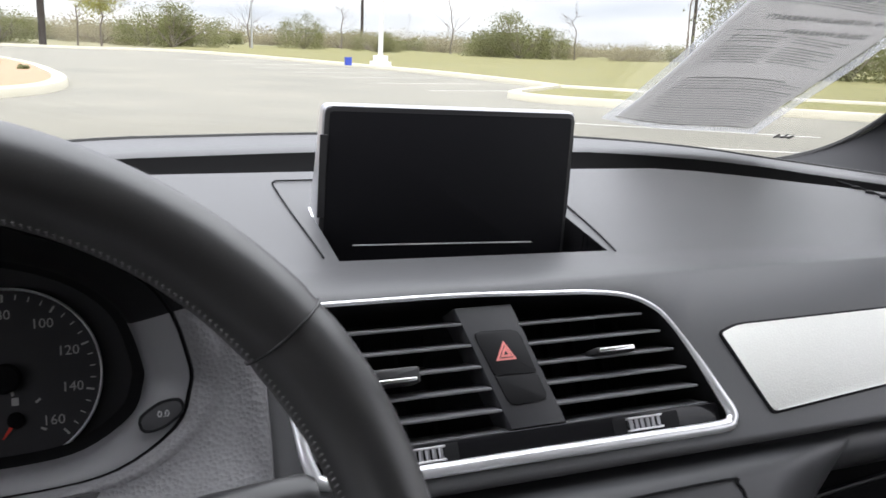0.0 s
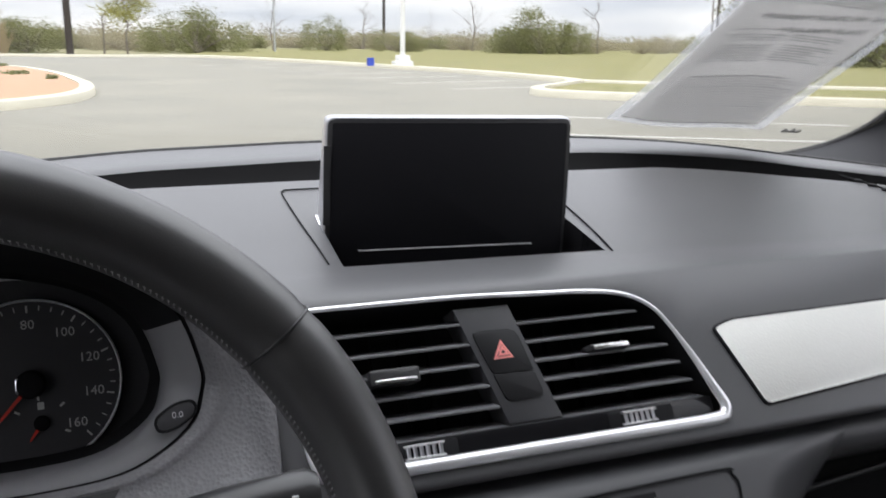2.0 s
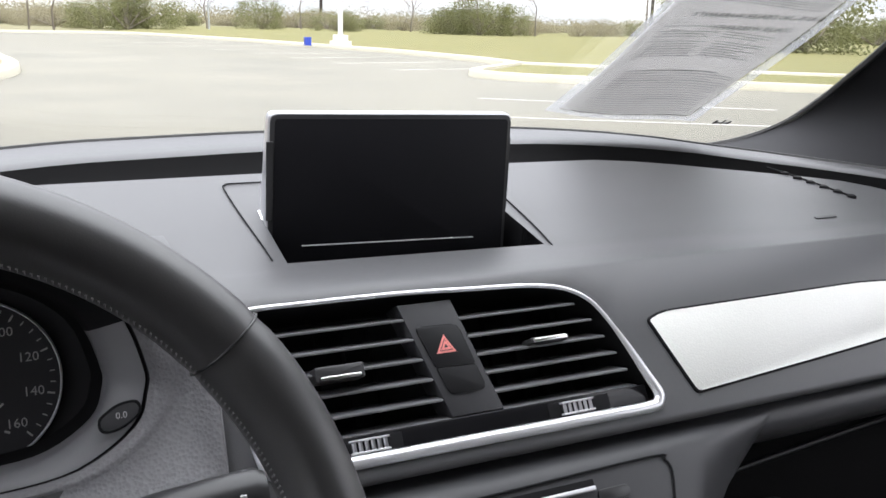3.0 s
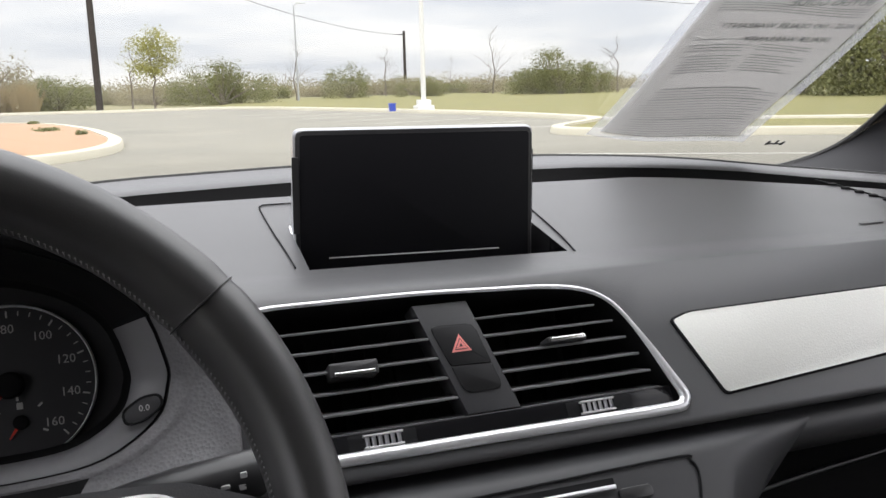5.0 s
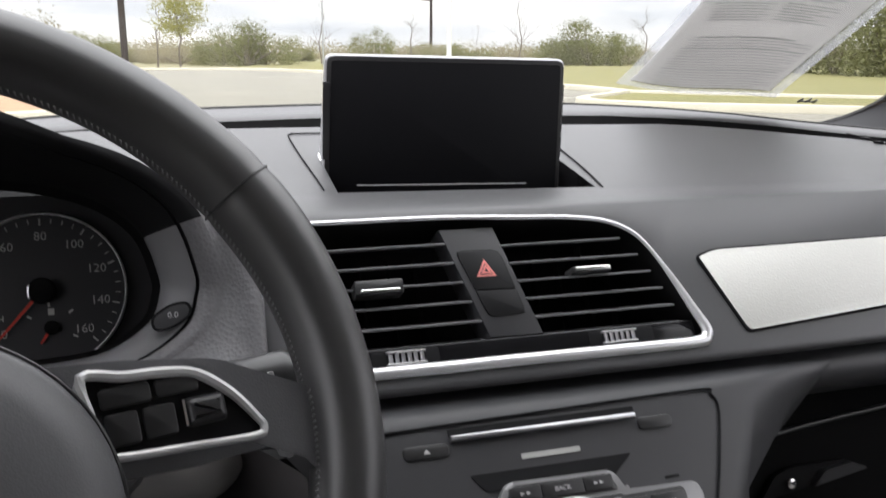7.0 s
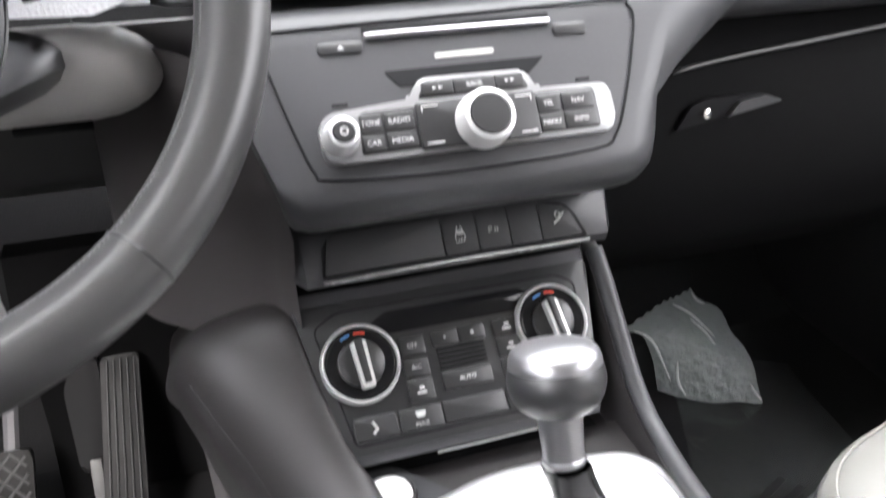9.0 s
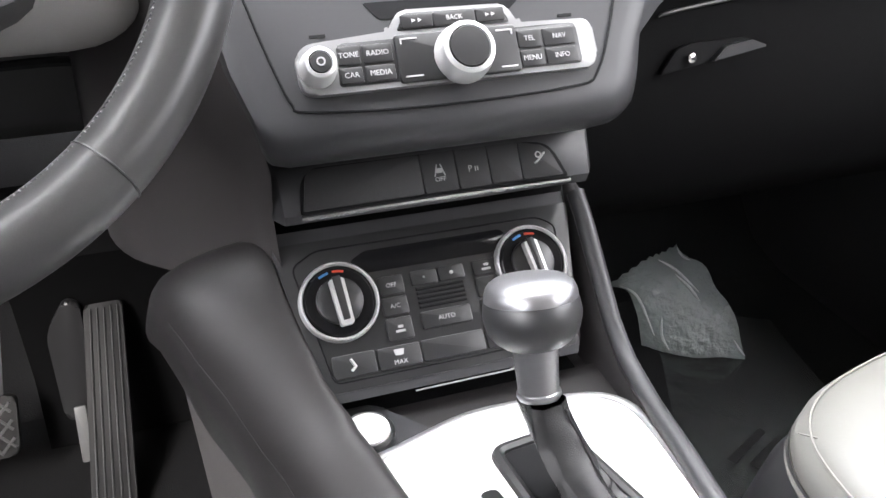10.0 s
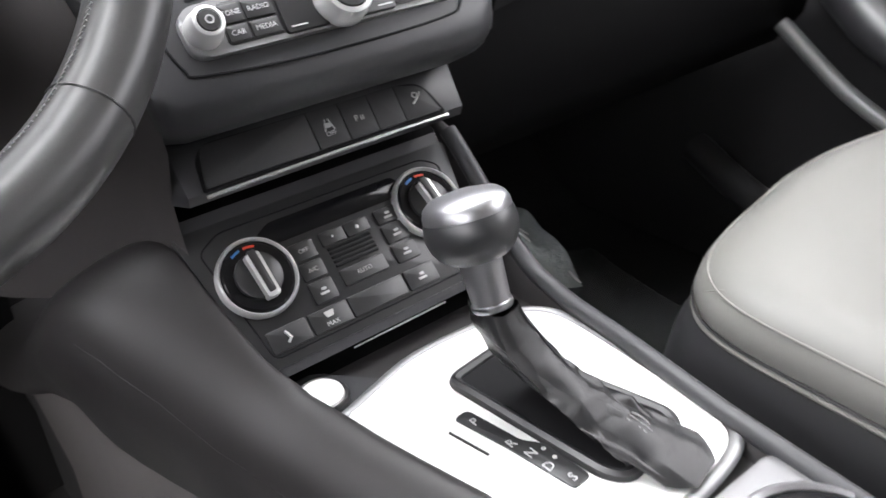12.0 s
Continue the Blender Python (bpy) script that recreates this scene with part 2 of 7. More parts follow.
def rr(u0, v0, u1, v1, r=0.002, seg=4):
    """A rounded rectangle; r is one radius, or four from the lower left, counter-clockwise."""
    rs = r if isinstance(r, (list, tuple)) else [r] * 4
    pts = []
    for (cu, cv, a0), q in zip(((u0, v0, 180), (u1, v0, 270), (u1, v1, 0), (u0, v1, 90)), rs):
        x = cu + q if cu == u0 else cu - q
        y = cv + q if cv == v0 else cv - q
        for i in range(seg + 1):
            a = radians(a0 + 90 * i / seg)
            pts.append((x + q * math.cos(a), y + q * math.sin(a)))
    return pts


def rounded(corners, r, seg=5):
    """A polygon with rounded corners; r is one radius or one for each corner."""
    n, pts = len(corners), []
    rs = r if isinstance(r, (list, tuple)) else [r] * n
    for i in range(n):
        p, a, b = Vector(corners[i]), Vector(corners[i - 1]), Vector(corners[(i + 1) % n])
        da, db = (a - p), (b - p)
        la, lb = da.length, db.length
        q = min(rs[i], la * 0.49, lb * 0.49)
        s, e = p + da / la * q, p + db / lb * q
        for j in range(seg + 1):
            t = j / seg
            w = s * (1 - t) ** 2 + p * 2 * t * (1 - t) + e * t ** 2
            pts.append((w.x, w.y))
    return pts


def add_prism(bm, outline, F, d0, d1, bevel=0.0008, seg=2, both=False, flare=0.0):
    lo = [bm.verts.new(put(F, u, v, d0)) for u, v in outline]
    hi = [bm.verts.new(put(F, u, v, d1)) for u, v in outline]
    n = len(outline)
    top, bot = bm.faces.new(hi), bm.faces.new(lo[::-1])
    for i in range(n):
        bm.faces.new((lo[i], lo[(i + 1) % n], hi[(i + 1) % n], hi[i]))
    if bevel:
        es = list(top.edges) + (list(bot.edges) if both else [])
        bmesh.ops.bevel(bm, geom=es, offset=bevel, segments=seg, affect="EDGES", profile=0.5)
    return bm


def prism(outline, F, d0, d1, bevel=0.0008, seg=2, both=False):
    return add_prism(bmesh.new(), outline, F, d0, d1, bevel, seg, both)


def add_tube(bm, path, rad, closed=False, seg=8, up=(0, 0, 1), flat=1.0, caps=True):
    """A rod along a path; rad is a number or one for each point; flat squeezes it along the up direction."""
    path = [Vector(p) for p in path]
    n, up = len(path), Vector(up)
    rs = rad if isinstance(rad, (list, tuple)) else [rad] * n
    rings = []
    for i in range(n):
        a = path[i - 1] if (closed or i) else path[i]
        b = path[(i + 1) % n] if (closed or i < n - 1) else path[i]
        t = (b - a).normalized()
        s = t.cross(up)
        s = s.normalized() if s.length > 1e-6 else t.orthogonal().normalized()
        w = s.cross(t).normalized()
        rings.append([bm.verts.new(path[i] + s * rs[i] * math.cos(2 * math.pi * j / seg) + w * rs[i] * flat * math.sin(2 * math.pi * j / seg)) for j in range(seg)])
    for i in range(n if closed else n - 1):
        A, B = rings[i], rings[(i + 1) % n]
        for j in range(seg):
            bm.faces.new((A[j], A[(j + 1) % seg], B[(j + 1) % seg], B[j]))
    if not closed and caps:
        bm.faces.new(rings[0][::-1])
        bm.faces.new(rings[-1])
    return bm


def tube(path, rad, **k):
    return add_tube(bmesh.new(), path, rad, **k)


def lathe(profile, F, seg=40):
    """A turned body: profile of (radius, height along n)."""
    bm = bmesh.new()
    rings = []
    for r, h in profile:
        if r < 1e-6:
            rings.append([bm.verts.new(put(F, 0, 0, h))])
        else:
            rings.append([bm.verts.new(put(F, r * math.cos(2 * math.pi * j / seg), r * math.sin(2 * math.pi * j / seg), h)) for j in range(seg)])
    for A, B in zip(rings, rings[1:]):
        for j in range(seg):
            k = (j + 1) % seg
            if len(A) == 1 and len(B) > 1:
                bm.faces.new((A[0], B[j], B[k]))
            elif len(B) == 1 and len(A) > 1:
                bm.faces.new((A[j], A[k], B[0]))
            elif len(A) > 1:
                bm.faces.new((A[j], A[k], B[k], B[j]))
    return bm


def smooth_line(pts, per=6, closed=False):
    """A smooth curve through the points (Catmull-Rom)."""
    P = [Vector(p) for p in pts]
    n, out = len(P), []
    for i in range(n if closed else n - 1):
        a, b, c, d = (P[(i + k) % n] if closed else P[min(max(i + k, 0), n - 1)] for k in (-1, 0, 1, 2))
        for j in range(per):
            t = j / per
            out.append(0.5 * ((2 * b) + (c - a) * t + (2 * a - 5 * b + 4 * c - d) * t * t + (3 * b - a - 3 * c + d) * t ** 3))
    if not closed:
        out.append(P[-1])
    return out


def add_skin(bm, rows, thick=None, close=False):
    """A sheet through rows of points; thick: an offset vector for its back, which closes it to a solid."""
    front = [[bm.verts.new(p) for p in r] for r in rows]
    nr, nc = len(front), len(front[0])

    def sheet(g, flip):
        for i in range(nr - 1):
            for j in range(nc - (0 if close else 1)):
                k = (j + 1) % nc
                q = (g[i][j], g[i][k], g[i + 1][k], g[i + 1][j])
                bm.faces.new(q[::-1] if flip else q)

    sheet(front, False)
    if thick is not None:
        rear = [[bm.verts.new(Vector(p) + Vector(thick)) for p in r] for r in rows]
        sheet(rear, True)
        rim = [(0, j) for j in range(nc)] + [(i, nc - 1) for i in range(1, nr)] + [(nr - 1, j) for j in range(nc - 2, -1, -1)] + [(i, 0) for i in range(nr - 2, 0, -1)]
        for a, b in zip(rim, rim[1:] + rim[:1]):
            bm.faces.new((front[a[0]][a[1]], rear[a[0]][a[1]], rear[b[0]][b[1]], front[b[0]][b[1]]))
    return bm


def skin(rows, thick=None, close=False):
    return add_skin(bmesh.new(), rows, thick, close)


def text_part(words, F, size, material, parent, name="lettering", depth=0.0004, align="CENTER", mirror=False, car=True):
    """Raised lettering in the built-in font on a frame."""
    cu = bpy.data.curves.new(name, "FONT")
    cu.body, cu.size, cu.align_x, cu.align_y, cu.resolution_u = words, size, align, "CENTER", 2
    ob = bpy.data.objects.new(name, cu)
    scene.collection.objects.link(ob)
    dg = bpy.context.evaluated_depsgraph_get()
    me = bpy.data.meshes.new_from_object(ob.evaluated_get(dg))
    bpy.data.objects.remove(ob)
    bm = bmesh.new()
    bm.from_mesh(me)
    bpy.data.meshes.remove(me)
    o, a, b, n = F
    a = -a if mirror else a
    ex = bmesh.ops.extrude_face_region(bm, geom=bm.faces[:])
    bmesh.ops.translate(bm, verts=[v for v in ex["geom"] if isinstance(v, bmesh.types.BMVert)], vec=(0, 0, depth))
    for v in bm.verts:
        v.co = o + a * v.co.x + b * v.co.y + n * v.co.z
    return part(name, bm, material, parent, car=car)


def lerp(table, x):
    """Straight interpolation in a table of (x, value)."""
    if x <= table[0][0]:
        return table[0][1]
    for (a, p), (b, q) in zip(table, table[1:]):
        if x <= b:
            return p + (q - p) * (x - a) / (b - a)
    return table[-1][1]


# ---- cabin shell ----
shell = thing("car_interior_shell", (0, 0, 0.38), "dark cabin of a parked car with light roof lining", "car interior", kind="structure")
part("floor", prism(rr(-0.74, -1.6, 0.74, 1.30, 0.05), flat_at((0, 0, 0.37)), 0.0, 0.03, 0.004), CARPET, shell)
part("toe_board", skin([[Vector((x, y, z)) for x in (-0.74, -0.3, 0.0, 0.3, 0.74)] for y, z in ((0.98, 0.395), (1.04, 0.40), (1.10, 0.44), (1.17, 0.53), (1.24, 0.68), (1.26, 0.90), (1.24, 1.10))], (0, 0.03, -0.02)), CARPET, shell)
part("roof_lining", skin([[Vector((x, y, 1.50 - 0.07 * (x / 0.62) ** 2 - 0.02 * abs(y + 0.5))) for x in (-0.66, -0.5, -0.25, 0, 0.25, 0.5, 0.66)] for y in (0.46, 0.2, -0.2, -0.6, -1.0, -1.6)], (0, 0, 0.03)), ROOF, shell)


def door_shell(s):
    """A front door with rear quarter: panel, sill roll, upper frame, armrest and map pocket."""
    d = thing("door_1" if s > 0 else "door_2", (0.72 * s, 0.3, 0.42), "closed black car door with padded armrest", "car door", "front doors", "structure")
    prof = ((0.74, 0.40), (0.71, 0.45), (0.70, 0.62), (0.715, 0.72), (0.70, 0.95), (0.68, 1.06), (0.69, 1.09), (0.76, 1.09))
    part("door_panel", skin([[Vector((x * s, y, z - 0.03 * max(0, y - 0.5))) for y in (1.32, 0.9, 0.6, 0.3, 0.0, -0.40)] for x, z in prof], (0.06 * s, 0, 0)), PLASTIC, d)
    part("armrest", tube(smooth_line([(0.69 * s, 0.66, 0.86), (0.655 * s, 0.55, 0.80), (0.645 * s, 0.40, 0.775), (0.64 * s, 0.15, 0.77), (0.66 * s, -0.10, 0.77)]), 0.035, seg=12, flat=0.8), LEATHER, d)
    part("map_pocket", tube(smooth_line([(0.68 * s, 0.80, 0.60), (0.655 * s, 0.65, 0.56), (0.65 * s, 0.40, 0.545), (0.66 * s, 0.10, 0.54)]), 0.022, seg=10), SATIN, d)
    part("pocket_edge", tube(smooth_line([(0.672 * s, 0.80, 0.856), (0.666 * s, 0.722, 0.8085), (0.665 * s, 0.681, 0.7835), (0.665 * s, 0.633, 0.751), (0.663 * s, 0.588, 0.726), (0.660 * s, 0.50, 0.690)]), 0.010, seg=10), RAIL_GREY, d)
    part("window_frame", tube([(0.71 * s, 0.98, 1.13), (0.62 * s, 0.42, 1.43), (0.62 * s, 0.0, 1.455), (0.63 * s, -0.45, 1.44)], 0.025, seg=8), PILLAR, d)
    if s > 0:
        part("centre_pillar", tube([(0.70 * s, -0.32, 1.08), (0.64 * s, -0.40, 1.45)], 0.05, seg=8), PILLAR, d)
    return d


door_shell(1)
door_shell(-1)
sill = thing("door_sill", (-0.72, 0.3, 0.4), "black plastic sill and pillars beside the driver", "door sill", kind="structure")
part("sill_trim", prism(rr(-0.78, -0.9, -0.69, 1.30, 0.02), flat_at((0, 0, 0.38)), 0.0, 0.07, 0.012), PLASTIC, sill)
part("front_pillar", tube([(-0.75, 1.12, 0.42), (-0.745, 1.08, 0.80), (-0.73, 1.02, 1.12)], 0.05, seg=8), PILLAR, sill)
part("centre_pillar", tube([(-0.73, -0.42, 0.42), (-0.72, -0.45, 1.05), (-0.64, -0.48, 1.45)], 0.07, seg=8), PILLAR, sill)
PRIVACY = mat("privacy_glass", (0.006, 0.007, 0.007), 0.06, rough_var=0.01)
for s_ in (-1, 1):
    q_ = thing("rear_side", (0.72 * s_, -1.0, 0.4), "rear flank with nearly black privacy glass", "rear flank", kind="structure")
    part("flank_panel", prism(rr(-1.62, 0.38, -0.42, 1.10, 0.02), (Vector((0.74 * s_, 0, 0)), Vector((0, 1, 0)), Vector((0, 0, 1)), Vector((1, 0, 0))), -0.02, 0.02, 0.003), PLASTIC, q_)
    part("dark_pane", prism([(-1.62, 1.10), (-0.45, 1.10), (-0.45, 1.46), (-1.55, 1.42)], (Vector((0.70 * s_, 0, 0)), Vector((0, 1, 0)), Vector((0, 0, 1)), Vector((1, 0, 0))), -0.003, 0.003, 0), PRIVACY, q_, "nearly black tinted pane")
tail = thing("tailgate", (0, -1.6, 0.4), "closed dark tailgate behind the seats", "tailgate", kind="structure")
part("dark_rear_pane", prism(rr(-0.70, 0.72, 0.70, 1.08, 0.02), plane_at((0, -1.60, 0.38), 0.0), 0.0, 0.005, 0), PRIVACY, tail, "tinted rear window")
part("tailgate_panel", prism(rr(-0.74, 0.0, 0.74, 0.72, 0.02), plane_at((0, -1.62, 0.38), 0.0), 0.0, 0.03, 0.003), PLASTIC, tail)
for s in (-1, 1):
    part("rear_pillar", tube([(0.70 * s, -1.6, 1.08), (0.62 * s, -1.55, 1.45)], 0.07, seg=8), PILLAR, tail)


# ---- windscreen and pillars ----
def ws(x, y):
    """The windscreen's height over the cabin, bowed towards the sides."""
    return 1.155 - 0.55 * (y - 1.10) - 0.02 * (x / 0.6) ** 2 + 0.014


screen = thing("windscreen", (0, 1.10, 1.155), "raked clear windscreen of the car", "windscreen", kind="structure")
pane = part("pane", skin([[Vector((x, y, ws(x, y) + 0.006)) for x in np.linspace(-0.66, 0.66, 15)] for y in np.linspace(1.16, 0.45, 9)], (0, 0.003, 0.005)), GLASS, screen)
pane.visible_shadow = False
part("roof_edge", tube([(-0.62, 0.44, 1.475), (-0.3, 0.46, 1.505), (0, 0.465, 1.51), (0.3, 0.46, 1.505), (0.62, 0.44, 1.475)], 0.03, seg=8), PILLAR, screen)

for k, (u, v, w, h) in enumerate(((-0.012, 0.0, 0.004, 0.010), (-0.005, 0.003, 0.010, 0.003), (0.002, -0.002, 0.003, 0.012), (0.008, 0.002, 0.008, 0.003), (0.015, 0.0, 0.004, 0.009))):
    x, y = 0.547 + 0.8 * u, 1.080 + 0.6 * v
    part("glass_mark", prism(rr(-w / 2, -h / 2, w / 2, h / 2, 0.0008), (Vector((x, y, ws(x, y) + 0.003)), Vector((1, 0, 0)), Vector((0, 0.876, -0.482)), Vector((0, -0.482, -0.876))), 0.0, 0.0008, 0), WIRE_GREY, screen)


def pillar(s):
    p = thing("windscreen_pillar", (0.62 * s, 1.05, 1.15), "dark grey plastic windscreen pillar trim", "pillar", "windscreen pillars", "structure")
    inner = smooth_line([(0.536, 1.175, 1.116), (0.624, 1.144, 1.131), (0.663, 1.098, 1.157), (0.657, 1.032, 1.196), (0.625, 0.949, 1.243), (0.586, 0.843, 1.304), (0.538, 0.64, 1.398), (0.514, 0.471, 1.478)], 5)
    outer = smooth_line([(0.578, 0.953, 1.115), (0.604, 0.921, 1.122), (0.64, 0.884, 1.143), (0.67, 0.847, 1.174), (0.686, 0.806, 1.21), (0.68, 0.735, 1.267), (0.636, 0.566, 1.375), (0.593, 0.439, 1.455)], 5)
    rows = []
    for a, b in zip(inner, outer):
        mid = (a + b) / 2 + Vector((0.0, -0.02, 0.012))
        line = [a, a * 0.75 + mid * 0.25 + Vector((0, -0.012, 0.004)), mid, b * 0.75 + mid * 0.25 + Vector((0, -0.004, 0.0)), b, b + Vector((0.05, 0.03, 0))]
        rows.append([Vector((v.x * s, v.y, v.z)) for v in line])
    part("pillar_trim", skin(rows), PILLAR, p, sharp=60)
    part("seal", tube([Vector((v.x * s, v.y, v.z)) for v in inner], 0.004, seg=6), RUBBER, p)


pillar(1)
pillar(-1)

# ---- dashboard ----
dash = thing("dashboard", (0, 0.80, 1.0), "dark grey soft-touch car dashboard with grained plastic", "dashboard")
BACK = ((-0.66, 0.80), (-0.5, 0.85), (-0.25, 0.905), (0.0, 0.92), (0.26, 0.925), (0.313, 0.912), (0.415, 0.875), (0.49, 0.842), (0.54, 0.812), (0.60, 0.76), (0.66, 0.715))
XS = [-0.64, -0.60, -0.55, -0.51, -0.47, -0.42, -0.36, -0.30, -0.25, -0.19, -0.158, -0.148, -0.13, -0.094, -0.0845, -0.06, 0.0, 0.06, 0.1005, 0.1085, 0.13, 0.17, 0.21, 0.25, 0.29, 0.33, 0.37, 0.41, 0.45, 0.49, 0.52, 0.55, 0.58, 0.61, 0.64]
# profile: how far back along the pad (1 = its far edge) or a fixed place; then the face below
ROLL = -0.018   # the pad falls a little towards the passenger
TOPS = (1.0, 0.97, 0.85, 0.70, 0.55, "slot_back", 0.30, "slot_front")
FACE = ((0.740, 1.1262), (0.727, 1.1256), (0.717, 1.1246), (0.710, 1.1232), (0.70573, 1.1215), (0.680, 1.080), (0.6614, 1.050), (0.65129, 1.0337), (0.6500, 1.0310), (0.6508, 1.0282), (0.6545, 1.0262), (0.662, 1.0250), (0.70, 1.0240))

BESIDE = ((0.735, 1.1225), (0.720, 1.119), (0.710, 1.1160), (0.7045, 1.1150), (0.7000, 1.1130), (0.6905, 1.080), (0.6825, 1.050), (0.6752, 1.0337), (0.668, 1.0300), (0.666, 1.0280), (0.668, 1.0262), (0.675, 1.0250), (0.70, 1.0240))


def dash_row(i, x):
    bulge = max(0.0, abs(x) - 0.45)
    if i < len(TOPS):
        far, k = lerp(BACK, x), TOPS[i]
        y = 0.757 if k == "slot_front" else (0.843 if far > 0.915 else 0.757 + (far - 0.757) * 0.48) if k == "slot_back" else 0.757 + (far - 0.757) * k
        z = 1.1265 + 0.20 * (y - 0.757) + ROLL * (min(x, 0.4) - 0.03) - (0.012 if k == 1.0 else 0.0)
        y = min(y, far) if k not in ("slot_front",) else y
    else:
        j = i - len(TOPS)
        y, z = FACE[j]
        near = min(1.0, max(0.0, (-0.146 - x) / 0.012))     # the face steps back beside the dials
        y, z = y + (BESIDE[j][0] - y) * near, z + (BESIDE[j][1] - z) * near
        z += ROLL * (min(x, 0.4) - 0.03) * max(0.0, 1 - j / 4)
    return Vector((x, y + 0.5 * bulge ** 1.5, z - 0.6 * bulge ** 2))


grid = [[dash_row(i, x) for x in XS] for i in range(len(TOPS) + len(FACE))]
bm = bmesh.new()
gv = [[bm.verts.new(p) for p in r] for r in grid]
for i in range(len(gv) - 1):
    for j in range(len(XS) - 1):
        x0, x1 = XS[j], XS[j + 1]
        slot = x0 >= -0.0851 and x1 <= 0.1011 and 5 <= i < 7
        vent = x0 >= -0.149 and x1 <= 0.171 and 12 <= i < 15
        dials = x0 >= -0.471 and x1 <= -0.157 and 6 <= i < 18
        if not (slot or vent or dials):
            bm.faces.new((gv[i][j], gv[i][j + 1], gv[i + 1][j + 1], gv[i + 1][j]))
VF = plane_at((0, 0.680, 1.080), 0.62)
VENT = smooth_line([(-0.124, -0.036, 0), (-0.129, -0.01, 0), (-0.136, 0.026, 0), (-0.134, 0.040, 0), (-0.124, 0.0455, 0), (-0.085, 0.0460, 0), (-0.03, 0.0455, 0), (0.02, 0.0432, 0), (0.053, 0.0415, 0), (0.078, 0.0377, 0), (0.0945, 0.0300, 0), (0.105, 0.0185, 0), (0.117, -0.0035, 0), (0.1275, -0.0270, 0), (0.1325, -0.0385, 0), (0.1312, -0.0440, 0), (0.1235, -0.0468, 0), (0.07, -0.0468, 0), (0.0, -0.0464, 0), (-0.07, -0.0462, 0), (-0.115, -0.0450, 0)], 5, True)
VENT = [(p.x, p.y) for p in VENT]
hole = [ed for ed in bm.edges if ed.is_boundary and all(-0.1485 < v.co.x < 0.1701 and 1.0335 < v.co.z < 1.1217 for v in ed.verts)]
ring = [bm.verts.new(put(VF, u, v)) for u, v in VENT]
hole += [bm.edges.new((ring[i], ring[(i + 1) % len(ring)])) for i in range(len(ring))]
bmesh.ops.triangle_fill(bm, edges=hole, use_beauty=True)
part("dash_pad", bm, DASH, dash, sharp=60)
# shadow gap and the far strip at the foot of the glass
part("lower_gap", skin([[Vector((x, y, z)) for x in np.linspace(-0.64, 0.64, 9)] for y, z in ((0.70, 1.0240), (0.706, 1.021), (0.70, 1.0185))]), VOID, dash)
STRIP = [Vector((x, lerp(((-0.66, 0.90), (-0.45, 1.0), (-0.2, 1.065), (0.0, 1.078), (0.3, 1.07), (0.42, 1.04), (0.52, 0.965), (0.56, 0.90), (0.60, 0.82), (0.66, 0.76)), x), 0.0)) for x in np.linspace(-0.62, 0.62, 41)]


def sag(x):
    return -lerp(((-0.66, -0.020), (-0.3, 0.004), (-0.2, 0.008), (-0.05, 0.0105), (0.1, 0.0105), (0.25, 0.0085), (0.36, 0.003), (0.44, -0.0036), (0.485, -0.009), (0.54, -0.014), (0.62, -0.020)), x)


def strip_rows(spec):
    return [[Vector((p.x, p.y + dy * (1 - 0.5 * max(0, abs(p.x) - 0.45) / 0.17), z - sag(p.x))) for p in STRIP] for dy, z in spec]


# Groove and the strip's lower face: their shade is painted in as black.
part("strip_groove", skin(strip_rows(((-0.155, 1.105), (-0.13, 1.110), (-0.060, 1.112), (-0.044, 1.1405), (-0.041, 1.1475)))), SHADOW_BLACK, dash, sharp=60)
part("demister_strip", skin(strip_rows(((-0.041, 1.1475), (-0.038, 1.1497), (-0.030, 1.1517), (-0.015, 1.1532), (0.01, 1.1545), (0.035, 1.1550), (0.045, 1.132)))), DASH, dash, "rounded dark grey strip below the glass", sharp=60)
part("glass_seal", tube([p + Vector((0, 0.040, 1.1540 - sag(p.x))) for p in STRIP], 0.0034, seg=6), RUBBER, dash)
for i in range(6):
    t = i / 5
    p = Vector((0.4365 + 0.0215 * t, 0.866 - 0.062 * t, 0))
    top = 1.1265 + 0.2 * (p.y - 0.757) + ROLL * 0.37 + 0.0006
    q = [(-0.006, -0.001), (0.001, -0.0055), (0.006, 0.003), (0.0005, 0.004)]
    part("defroster_tooth", prism([(p.x + a, p.y + b) for a, b in q], flat_at((0, 0, top)), -0.002, 0.0010, 0.0003, 1), VOID, dash)
part("defroster_slot", tube(smooth_line([(0.430, 0.882, 1.1452), (0.440, 0.860, 1.1408), (0.450, 0.832, 1.1350), (0.459, 0.800, 1.1288)]), 0.0012, seg=6), VOID, dash)
part("airbag_mark", prism(rr(0.374, 0.0, 0.398, 0.004, 0.001), flat_at((0, 0.765, 1.1265 + 0.2 * 0.008 + ROLL * 0.357), 0, math.atan(0.2)), 0.0005, 0.0012, 0), SATIN, dash)

# display lid seam and slot


def rolled(F):
    """The frame leaned with the pad."""
    r = Matrix.Rotation(-ROLL, 3, "Y")
    return F[0], r @ F[1], r @ F[2], r @ F[3]


TF = rolled(flat_at((0.0055, 0.757, 1.1269), 0, math.atan(0.20)))
